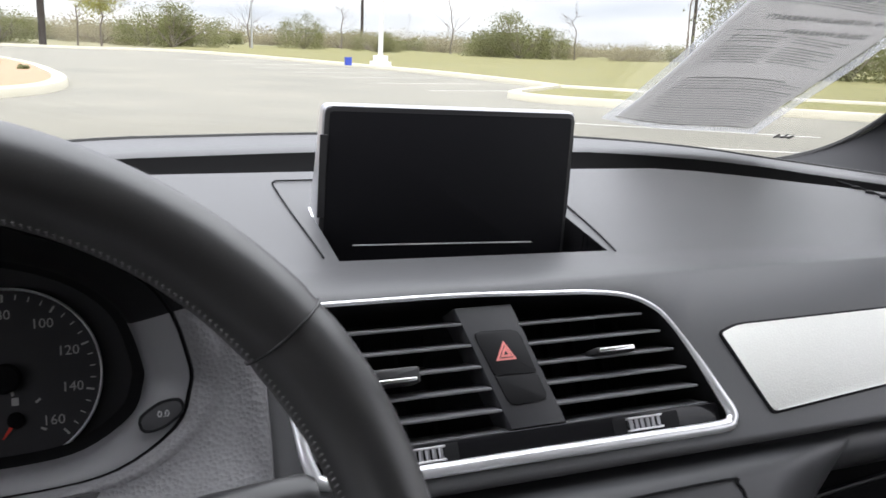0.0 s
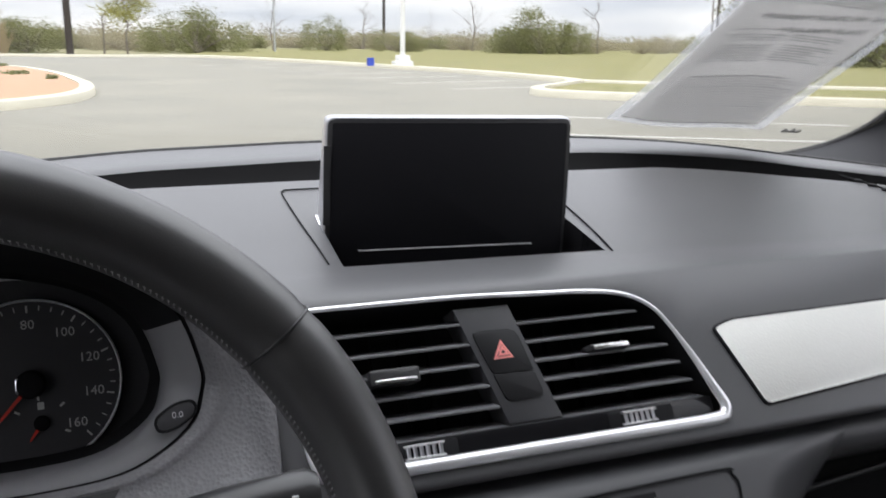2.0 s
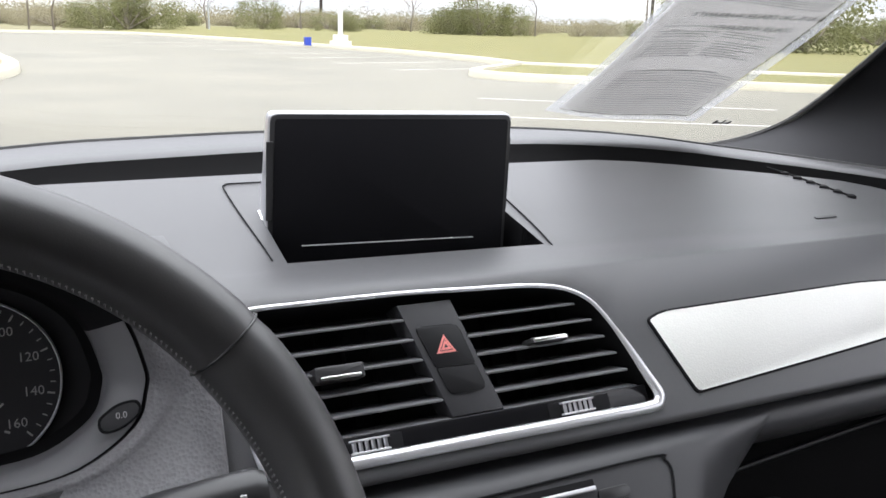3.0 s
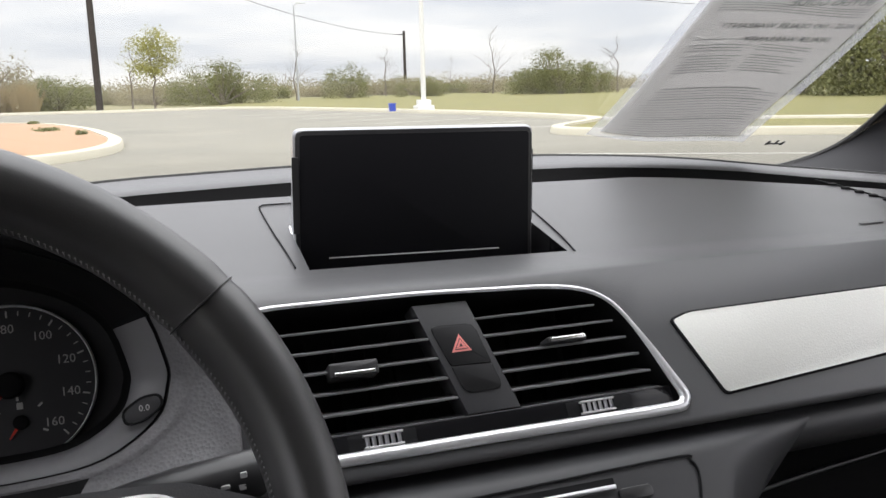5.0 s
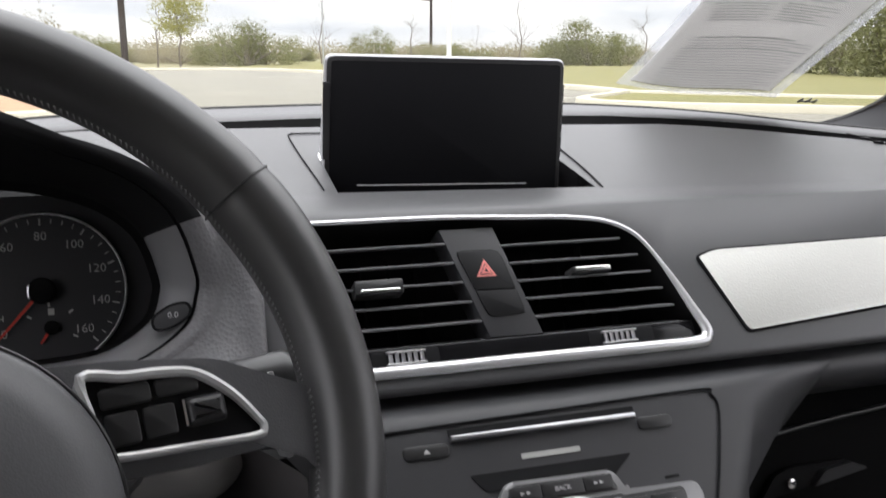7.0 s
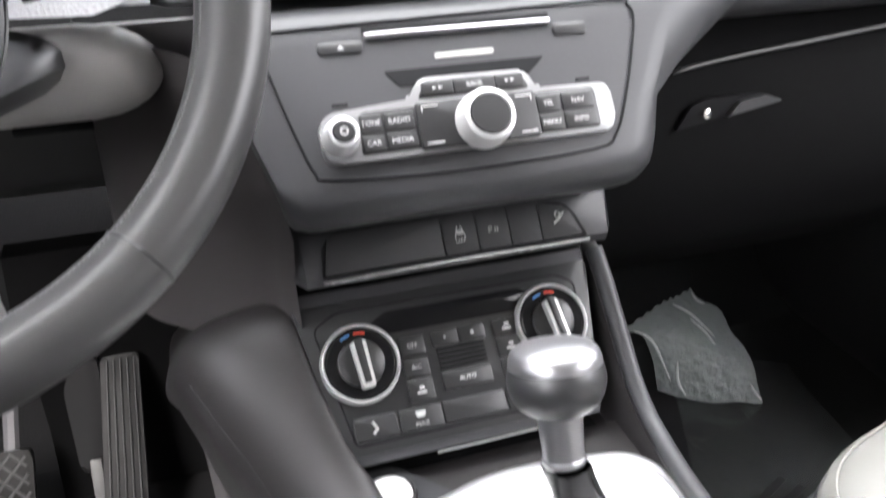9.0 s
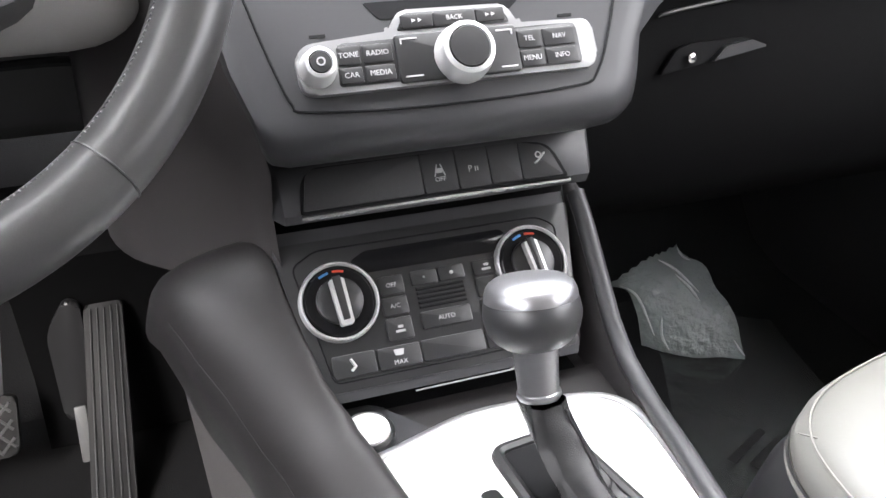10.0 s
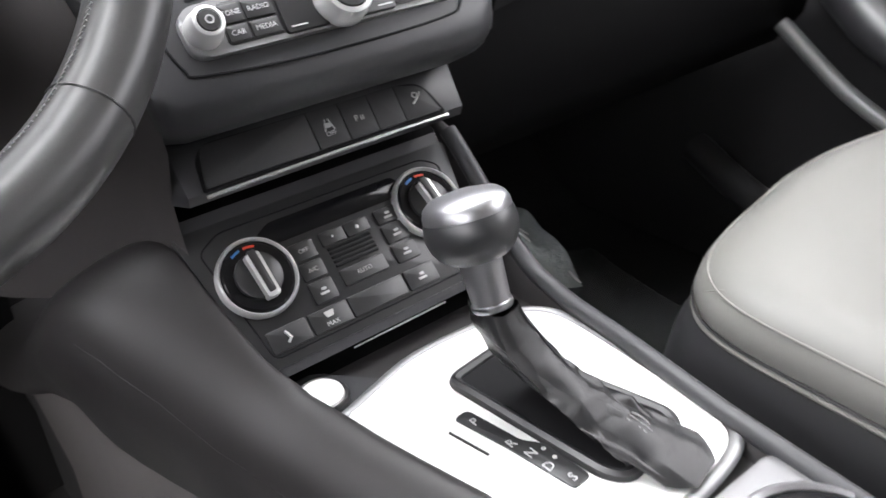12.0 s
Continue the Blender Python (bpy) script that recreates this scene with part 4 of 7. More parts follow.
def dial(u, v, angle):
    F = shift(CF, u, v, 0.0016)
    d = part("temperature_dial", lathe([(0.0228, 0.0), (0.0228, 0.0045), (0.0210, 0.006), (0, 0.006)], F), GLOSSY, clim)
    part("dial_ring", lathe([(0.0256, 0.0), (0.0256, 0.005), (0.0251, 0.0064), (0.0243, 0.0070), (0.0234, 0.0064), (0.0229, 0.0050)], F, 56), BRIGHT, d, "bright chrome ring")
    part("dial_core", lathe([(0.0150, 0.006), (0.0148, 0.0085), (0.0138, 0.0092), (0, 0.0092)], F), SATIN, d)
    G = shift(F, 0, 0, 0.0, radians(angle))
    part("grip_frame", prism(rounded([(-0.0042, -0.0165), (0.0042, -0.0165), (0.0048, 0.013), (-0.0048, 0.013)], 0.0016), G, 0.008, 0.0150, 0.0012), BRIGHT, d, "chrome pointer grip")
    part("grip_core", prism(rounded([(-0.0022, -0.0135), (0.0022, -0.0135), (0.0026, 0.0145), (-0.0026, 0.0145)], 0.001), G, 0.012, 0.0156, 0.0004), SATIN, d)
    for a0, a1, m_ in ((72, 94, INK_R), (102, 122, INK_B)):
        pts = [((0.0192) * math.cos(radians(a)), 0.0192 * math.sin(radians(a))) for a in np.linspace(a0, a1, 7)]
        part("colour_arc", tube([put(F, p, q, 0.0062) for p, q in pts], 0.0008, seg=6, up=F[3], flat=0.3), m_, d)
    return d


dial(-0.0680, -0.0010, 4)
dial(0.0648, 0.0025, 8)
CLIMATE_KEYS = [(-0.0415, -0.0025, -0.0240, 0.0105, "OFF"), (-0.0415, -0.0160, -0.0240, -0.0035, "A/C"), (-0.0415, -0.0320, -0.0240, -0.0170, ""), (-0.0195, 0.0005, -0.0010, 0.0108, "-"), (-0.0005, 0.0005, 0.0180, 0.0108, "+"), (-0.0180, -0.0285, 0.0165, -0.0165, "AUTO"), (0.0235, 0.0000, 0.0425, 0.0110, ""), (0.0235, -0.0145, 0.0425, -0.0010, ""), (0.0235, -0.0290, 0.0425, -0.0155, ""), (-0.0800, -0.0490, -0.0520, -0.0340, ""), (-0.0510, -0.0490, -0.0225, -0.0345, "MAX"), (-0.0220, -0.0490, 0.0210, -0.0345, ""), (0.0220, -0.0490, 0.0470, -0.0345, "")]
for u0, v0, u1, v1, w in CLIMATE_KEYS:
    b = part("key", prism(rr(u0 + 0.0003, v0 + 0.0003, u1 - 0.0003, v1 - 0.0003, 0.0014), CF, 0.0014, 0.0034, 0.0006), SATIN, clim)
    c, e = (u0 + u1) / 2, (v0 + v1) / 2
    if len(w) > 1:
        text_part(w, shift(CF, c, e - (0.0035 if w == "MAX" else 0), 0.0034), 0.0042, INK_W, b, depth=0.0002)
    if w in ("-", "+"):
        part("fan_mark", lathe([(0.0009 if w == "-" else 0.0014, 0.0), (0.0008, 0.0003), (0, 0.0003)], shift(CF, c, e, 0.0034), 8), INK_W, b)
    if w == "":
        if u0 < -0.06:
            part("seat_mark", tube([put(CF, c - 0.002, e + 0.004, 0.0036), put(CF, c + 0.0004, e - 0.001, 0.0036), put(CF, c - 0.0025, e - 0.0035, 0.0036)], 0.0011, seg=6), INK_W, b)
        elif u0 > 0.01 or u0 < -0.03:
            part("air_mark", prism(rr(c - 0.0032, e - 0.0024, c + 0.0032, e - 0.0008, 0.0006), CF, 0.0032, 0.0037, 0), INK_W, b)
            part("air_mark", prism(rr(c - 0.0012, e + 0.0004, c + 0.0022, e + 0.0022, 0.0006), CF, 0.0032, 0.0037, 0), INK_W, b)
    if w == "MAX":
        part("screen_mark", prism(rounded([(c - 0.0025, e + 0.0008), (c + 0.0025, e + 0.0008), (c + 0.0036, e + 0.0046), (c - 0.0036, e + 0.0046)], 0.0006), CF, 0.0032, 0.0037, 0), INK_W, b)
for i in range(5):
    part("sensor_slat", prism(rr(-0.0170, -0.0143 + 0.0030 * i, 0.0155, -0.0125 + 0.0030 * i, 0.0003), CF, 0.0014, 0.0030, 0.0003, 1), VOID, clim)

# ---- glovebox side ----
glove = thing("glovebox", (0.33, 0.72, 0.85), "closed black glovebox with a bright pull latch", "glovebox")
rows = []
for y, z in ((0.70, 1.0225), (0.664, 1.0220), (0.656, 1.0190), (0.651, 1.011), (0.652, 1.001), (0.664, 0.990), (0.70, 0.984)):
    rows.append([Vector((x, y + 0.4 * max(0, x - 0.45), z)) for x in (0.150, 0.20, 0.26, 0.32, 0.38, 0.44, 0.50, 0.56, 0.64)])
part("knee_roll", skin(rows), FASCIA, glove, sharp=60)
# Lid coloured near black, with the shade below the dash included.
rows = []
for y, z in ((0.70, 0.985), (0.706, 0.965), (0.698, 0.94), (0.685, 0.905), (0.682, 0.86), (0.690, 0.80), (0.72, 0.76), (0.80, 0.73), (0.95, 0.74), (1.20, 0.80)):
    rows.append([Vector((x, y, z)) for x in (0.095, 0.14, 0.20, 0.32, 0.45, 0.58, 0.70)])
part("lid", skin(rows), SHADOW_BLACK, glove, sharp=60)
part("lid_edge", tube(smooth_line([(0.204, 0.6935, 0.9425), (0.212, 0.6945, 0.9450), (0.254, 0.6955, 0.9500), (0.319, 0.6955, 0.9560), (0.393, 0.6955, 0.9625), (0.50, 0.696, 0.970), (0.64, 0.697, 0.977)]), [0.0006 + 0.0014 * min(1, k / 6) for k in range(37)], seg=8), SATIN, glove, "rounded edge above the lid")
GF2 = plane_at((0.2515, 0.6835, 0.9105), 0.25)
part("latch_recess", prism(rounded([(-0.048, -0.009), (0.012, 0.000), (0.046, 0.006), (0.028, 0.013), (-0.02, 0.013), (-0.034, 0.009)], 0.003), GF2, -0.001, 0.0022, 0.0005), VOID, glove)
part("latch", prism(rounded([(-0.006, -0.002), (0.044, 0.0055), (0.030, 0.0115), (0.006, 0.0085)], 0.002), GF2, 0.002, 0.0075, 0.0015), FASCIA, glove)
part("lock", lathe([(0.0038, 0.002), (0.0037, 0.0055), (0.0029, 0.006), (0, 0.0058)], shift(GF2, -0.0225, 0.002), 20), CHROME, glove, "chrome lock barrel")

# ---- driver's knee area ----
knee = thing("knee_panel", (-0.25, 0.72, 0.93), "grey knee panel below the steering column", "dashboard panel")
rows = []
for x in (-0.64, -0.5, -0.36, -0.28, -0.23, -0.20, -0.185, -0.175, -0.167, -0.161, -0.1575, -0.156):
    q = math.sqrt(max(0.0, 1 - (max(0.0, x + 0.200) / 0.044) ** 2))
    rows.append([Vector((x, 0.700 - 0.034 * (0.25 + 0.75 * q) * math.cos(a), 0.982 + 0.0275 * q * math.sin(a))) for a in np.linspace(0, 2 * math.pi, 21)[:-1]])
# The window light on the roll is part of its pale colour.
part("panel_roll", skin(rows, close=True), LIT_KNEE_GREY, knee, sharp=60)
part("trim_end", skin([[Vector((x, 0.722, z)) for x in (-0.20, -0.16, -0.115)] for z in (1.003, 0.99, 0.972)], (0, 0.006, 0)), LIT_KNEE_GREY, knee)
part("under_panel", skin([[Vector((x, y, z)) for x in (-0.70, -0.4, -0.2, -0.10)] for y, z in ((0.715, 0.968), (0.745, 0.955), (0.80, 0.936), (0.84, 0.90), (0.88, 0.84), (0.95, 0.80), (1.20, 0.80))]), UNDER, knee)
rows = []
for z in np.linspace(0.995, 0.79, 12):
    x0 = -lerp(((0.79, 0.098), (0.86, 0.1025), (0.905, 0.1030), (0.935, 0.1100), (0.9762, 0.126), (0.995, 0.1285)), z)
    y0 = lerp(((0.79, 0.610), (0.86, 0.614), (0.89, 0.606), (0.91, 0.598), (0.93, 0.592), (0.95, 0.602), (0.995, 0.636)), z)
    rows.append(smooth_line([(x0 + 0.002, y0, z), (x0 - 0.004, y0 + 0.012, z), (x0 - 0.016, y0 + 0.034, z), (-0.160, 0.692, z), (-0.190, 0.722, z), (-0.206, 0.76, z), (-0.212, 0.82, z)], 3))
part("stack_flank", skin(rows), SIDE_GREY, knee, "brownish grey side panel of the centre stack", sharp=70)
part("hatch_seam", tube(smooth_line([(-0.26, 0.778, 0.922), (-0.20, 0.775, 0.921), (-0.18, 0.772, 0.90), (-0.185, 0.765, 0.86), (-0.195, 0.745, 0.80)]), 0.0035, seg=6), VOID, knee)
part("column_shroud", skin([[Vector((-0.297 + (r + 0.012 * t) * math.cos(a), 0.50 + 0.045 * t, 1.018 - 0.006 * t + (r * 0.40 + 0.003 * t) * math.sin(a))) for a in np.linspace(0, 2 * math.pi, 25)[:-1]] for r, t in ((0.034, 0), (0.040, 0.4), (0.042, 1.5), (0.044, 4.0))], close=True), SATIN, knee)

# ---- instrument cluster ----
clus = thing("instrument_cluster", (-0.31, 0.72, 1.03), "black instrument cluster with white-ringed speedometer and red needle", "instrument cluster")
HF = plane_at((-0.30, 0.697, 1.085), 0.27)
HOODC = [(p.x, p.y) for p in smooth_line([(0.1243, 0.013, 0), (0.1240, -0.002, 0), (0.1160, -0.0195, 0), (0.0885, -0.0365, 0), (0.0535, -0.0415, 0), (0.0, -0.0420, 0), (-0.06, -0.0420, 0), (-0.13, -0.035, 0), (-0.150, 0.0, 0), (-0.135, 0.045, 0), (-0.09, 0.072, 0), (-0.03, 0.084, 0), (0.03, 0.083, 0), (0.080, 0.070, 0), (0.112, 0.046, 0)], 4, True)]


def hood_lift(u, v):
    return (0.020 + 0.105 * min(1.0, max(0.0, (0.058 - u) / 0.06))) * max(0.0, v) / 0.07


def ring_rows(spec, pick=None):
    rows = []
    for s, d, lift in spec:
        row = [put(HF, -0.012 + (u + 0.012) * s, 0.004 + (v - 0.004) * s, d + hood_lift(u, v) * lift) for u, v in HOODC]
        rows.append(row if pick is None else [row[k % len(row)] for k in pick])
    return rows


CROWN = [k for k, (u, v) in enumerate(HOODC) if v > 0.036]
BOWL = range(CROWN[-1], CROWN[0] + len(HOODC) + 1)
HOOD_RUN = ((1.09, 0.008, 1.0), (1.06, 0.0085, 1.06), (1.03, 0.007, 1.1), (1.0, 0.003, 1.1))
BEZEL_RUN = ((0.985, 0.002, 1.05), (0.96, 0.0020, 0.9), (0.90, -0.001, 0.6), (0.86, -0.0045, 0.3), (0.845, -0.010, 0.1), (0.84, -0.028, 0.0))
# The visor's shaded underside is painted with the black of the gaps.
part("hood_visor", skin(ring_rows(HOOD_RUN, CROWN)), VOID, clus, "visor over the dials, shade painted black", sharp=60)
brow = ring_rows(HOOD_RUN[:1], CROWN)[0] + [Vector((-0.164, 0.696, 1.1205)), Vector((-0.147, 0.700, 1.1215))]
rows = [[] for _ in range(7)]
for p in brow:
    x = min(-0.152, p.x + 0.034 * max(0.0, (p.x + 0.25) / 0.064))
    y = 0.757 + 0.3 * (lerp(BACK, x) - 0.757) + 0.004
    q = Vector((x, y, 1.1270 + 0.2 * (y - 0.757) + ROLL * (x - 0.03)))
    for k in range(7):
        c = p.lerp(q, k / 6)
        rows[k].append(Vector((c.x, c.y, q.z + (p.z - q.z) * (1 - k / 6) ** (1.0 + 1.2 * min(1.0, max(0.0, (p.x + 0.27) / 0.06))))))
part("hood_top", skin(rows), DASH, clus, "soft grey top of the hood", sharp=60)
part("binnacle", skin(ring_rows(HOOD_RUN, BOWL)), GRAINED, clus, "grained grey dashboard hood round the dials", sharp=60)
# grained flank of the dash, running from the hood's crease to the vents
FLANK = [k % len(HOODC) for k in range(-7, 15)]
crease = ring_rows(HOOD_RUN[:1], FLANK)[0]
rows = [[] for _ in range(8)]
for i, c in enumerate(crease):
    t = i / (len(crease) - 1)
    far = Vector((-0.1425 - 0.091 * max(0.0, t - 0.62) / 0.38, lerp(((0.0, 0.700), (0.3, 0.682), (0.6, 0.661), (0.8, 0.655), (1.0, 0.664)), t), lerp(((0.0, 1.119), (0.3, 1.085), (0.6, 1.045), (0.8, 1.0262), (1.0, 1.0255)), t)))
    for k in range(8):
        q = k / 7
        rows[k].append(c.lerp(far, q) + Vector((0, 0.006 * math.sin(math.pi * q) * (1 - q), 0)))
rows = [[p - Vector((0, 0.005 * k / 7, 0)) for p in r] for k, r in enumerate(rows)]
rows.append([p + Vector((0.003, 0.012, 0)) for p in rows[-1]])
part("dash_flank", skin(rows), GRAINED, dash, "grained grey flank beside the dials", sharp=70)
part("bezel_joint", skin(ring_rows(((1.0, 0.003, 1.1), (0.992, 0.0, 1.1), (0.985, 0.002, 1.05))), close=True), VOID, clus)
# Upper run of the grey bezel, blackened to carry the visor's shadow.
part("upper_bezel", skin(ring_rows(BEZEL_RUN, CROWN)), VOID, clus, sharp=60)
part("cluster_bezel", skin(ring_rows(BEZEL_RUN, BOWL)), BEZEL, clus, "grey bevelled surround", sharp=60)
part("inner_wall", skin(ring_rows(((0.84, -0.028, 0.0), (0.80, -0.050, 0.0))), close=True), VOID, clus)
FF = plane_at((-0.2925, 0.756, 1.0785), 0.30)
part("cluster_face", prism(rounded([(-0.17, -0.060), (0.125, -0.060), (0.105, 0.056), (-0.15, 0.056)], 0.02), FF, -0.004, 0.0, 0), DIAL, clus)
for s in (0, 1):
    G = shift(plane_at((-0.2635 - 0.140 * s, 0.749, 1.0785), 0.30), 0, 0, 0)
    g = part("gauge", lathe([(0.0455, -0.004), (0.0455, -0.0005), (0, -0.0005)], G, 56), DIAL, clus)
    part("gauge_ring", lathe([(0.0470, -0.005), (0.0470, 0.001), (0.0464, 0.0020), (0.0457, 0.001), (0.0455, -0.004)], G, 64), GAUGE_RING, g, "thin bright ring")
    for i in range(33):
        a = radians(228 - 276 * i / 32)
        big = i % 4 == 0
        q = shift(G, 0.0415 * math.cos(a), 0.0415 * math.sin(a), -0.0004, a - math.pi / 2)
        part("tick", prism(rr(-0.0005 if big else -0.0003, -0.0022 if big else -0.001, 0.0005 if big else 0.0003, 0.0018, 0.0001), q, 0, 0.0004, 0), DIAL_INK, g)
    if s == 0:
        for i in range(9):
            a = radians(228 - 276 * i / 8)
            text_part(str(20 * i), shift(G, 0.0325 * math.cos(a), 0.0325 * math.sin(a), -0.0002), 0.0074, DIAL_INK, g, name="numeral", depth=0.0003)
        text_part("MPH", shift(G, -0.0265, -0.0150, -0.0002), 0.0050, DIAL_INK, g, depth=0.0003)
        S = shift(G, 0.004, -0.022, 0.0)
        part("fuel_gauge", lathe([(0.0042, 0.0), (0.0042, 0.002), (0.0036, 0.0028), (0, 0.003)], S, 24), GLOSSY, g)
        part("fuel_needle", prism([(-0.0012, 0.0), (0.0012, 0.0), (0.0004, 0.011), (-0.0004, 0.011)], shift(S, 0, 0, 0, radians(145)), 0.001, 0.0018, 0), NEEDLE, g, "short red needle")
        for a in (150, 95, 40, -25):
            part("fuel_tick", prism(rr(-0.0006, 0.0125, 0.0006, 0.0155, 0.0001), shift(S, 0, 0, -0.0002, radians(a - 90)), 0, 0.0004, 0), DIAL_INK, g)
        part("fuel_pump", prism(rr(-0.0018, 0.0075, 0.0016, 0.0115, 0.0004), S, 0, 0.0004, 0), DIAL_INK, g)
    else:
        for i in range(9):
            a = radians(228 - 276 * i / 8)
            text_part(str(i), shift(G, 0.0325 * math.cos(a), 0.0325 * math.sin(a), -0.0002), 0.0074, DIAL_INK, g, name="numeral", depth=0.0003)
    part("needle", prism([(-0.0012, -0.004), (0.0012, -0.004), (0.0005, 0.037), (-0.0005, 0.037)], shift(G, 0, 0, 0.003, radians(228 - 90)), 0.0, 0.0008, 0), NEEDLE, g, "red needle")
    hub = part("needle_hub", lathe([(0.0078, 0.0), (0.0078, 0.0055), (0.0066, 0.0072), (0, 0.0076)], G, 32), GLOSSY, g)
    part("hub_glint", prism(rounded([(-0.0074, -0.004), (-0.0056, -0.0045), (-0.0056, 0.0045), (-0.0074, 0.004)], 0.001), G, 0.004, 0.0068, 0.0004), CHROME, hub)
part("info_display", prism(rr(-0.032, -0.045, 0.0, 0.052, 0.003), shift(FF, -0.028, 0.0), 0.0, 0.003, 0.0005), GLOSSY, clus)
part("display_corner", tube([put(FF, -0.05, 0.0495, 0.006), put(FF, -0.010, 0.0495, 0.006), put(FF, -0.0075, 0.0475, 0.006), put(FF, -0.0075, 0.038, 0.006)], 0.0007, seg=6), STEEL, clus)
BT = shift(plane_at((-0.1908, 0.6935, 1.0733), 0.27), 0, 0, 0.0030, radians(28))
bt = part("trip_button", prism(rounded([(-0.0110, -0.0022), (-0.003, -0.0052), (0.0092, -0.0041), (0.0110, 0.0015), (0.003, 0.0052), (-0.0092, 0.0041)], 0.005), BT, -0.006, 0.0015, 0.0008), FASCIA, clus)
part("button_joint", tube([put(BT, u, v, 0.0008) for u, v in rounded([(-0.0116, -0.0024), (-0.003, -0.0057), (0.0097, -0.0045), (0.0116, 0.0017), (0.003, 0.0057), (-0.0097, 0.0045)], 0.005)], 0.0009, closed=True, seg=6), VOID, bt)
text_part("0.0", shift(BT, 0.001, 0.0, 0.0016, radians(-28)), 0.0048, INK_W, bt, depth=0.0003)

# ---- steering wheel ----
WC = Vector((-0.2661, 0.4706, 1.0970))
TILT, YAW, FIT = radians(62.6), 0.288, 0.934
WF = (WC, FIT * Vector((math.cos(YAW), math.sin(YAW), 0)), FIT * Vector((-math.sin(YAW) * math.cos(TILT), math.cos(YAW) * math.cos(TILT), math.sin(TILT))), FIT * Vector((math.sin(YAW) * math.sin(TILT), -math.cos(YAW) * math.sin(TILT), math.cos(TILT))))
wheel = thing("steering_wheel", WC, "black leather steering wheel with chrome-trimmed spokes and stitching", "steering wheel")
RIM, N = 0.1520, 144
SEAMS = (32.5, 147.5, -56.5, -123.5)


def rim_section(a):
    """Half width of the rim at an angle, fuller at the grips."""
    g = max(math.exp(-((a - q) / 14) ** 2) for q in (28, 152))
    return 0.0147 + 0.0010 * g


bm = bmesh.new()
rings = []
for i in range(N):
    deg = 360 * i / N
    sd = (deg + 180) % 360 - 180
    r = rim_section(sd)
    a = radians(deg)
    dent = min(abs(sd - q) for q in SEAMS)
    r *= 0.965 if dent < 1.0 else 1.0
    ring = []
    for j in range(20):
        b = 2 * math.pi * j / 20
        ring.append(bm.verts.new(put(WF, (RIM + r * math.cos(b)) * math.cos(a), (RIM + r * math.cos(b)) * math.sin(a), 1.12 * r * math.sin(b))))
    rings.append(ring)
for i in range(N):
    A, B = rings[i], rings[(i + 1) % N]
    for j in range(20):
        bm.faces.new((A[j], B[j], B[(j + 1) % 20], A[(j + 1) % 20]))
part("rim", bm, RIM_LEATHER, wheel, "black leather rim worn shiny", sharp=80)
for q in SEAMS:
    a, r = radians(q), rim_section(q) * 1.0
    part("rim_seam", tube([put(WF, (RIM + r * math.cos(b)) * math.cos(a), (RIM + r * math.cos(b)) * math.sin(a), 1.12 * r * math.sin(b)) for b in np.linspace(0, 2 * math.pi, 25)[:-1]], 0.0005, closed=True, seg=6), SATIN, wheel)
bm = bmesh.new()
for i in range(260):
    deg = -125 + 250 * i / 260
    a, r = radians(deg), rim_section(deg)
    b = radians(165 if deg < 0 else 178)
    p = [put(WF, (RIM + (r - 0.0001) * math.cos(b)) * math.cos(a + k), (RIM + (r - 0.0001) * math.cos(b)) * math.sin(a + k), 1.12 * r * math.sin(b) + e) for k, e in ((0.0, -0.0014), (0.006, 0.0014))]
    add_tube(bm, p, 0.00046, seg=4)
tagged(part("stitching", bm, STITCH, wheel, "grey cross stitching"), kind="stuff")
part("airbag_cover", lathe([(0.066, -0.012), (0.066, 0.010), (0.062, 0.019), (0.050, 0.025), (0.030, 0.028), (0, 0.029)], shift(WF, 0.0, -0.022, 0.0), 48), COVER, wheel, "rounded black airbag cover", sharp=60)
part("cover_ring", tube([put(WF, 0.0655 * math.cos(t), -0.022 + 0.0655 * math.sin(t), 0.0115) for t in np.linspace(0, 2 * math.pi, 65)[:-1]], 0.0008, closed=True, seg=6), SATIN, wheel, "thin dark joint")
for k in range(4):
    part("badge", tube([put(WF, -0.024 + 0.016 * k + 0.0105 * math.cos(t), -0.020 + 0.0105 * math.sin(t), 0.0293 - 8 * (0.016 * k - 0.024) ** 2) for t in np.linspace(0, 2 * math.pi, 25)[:-1]], 0.0011, closed=True, seg=6), CHROME, wheel, "plain linked chrome rings")
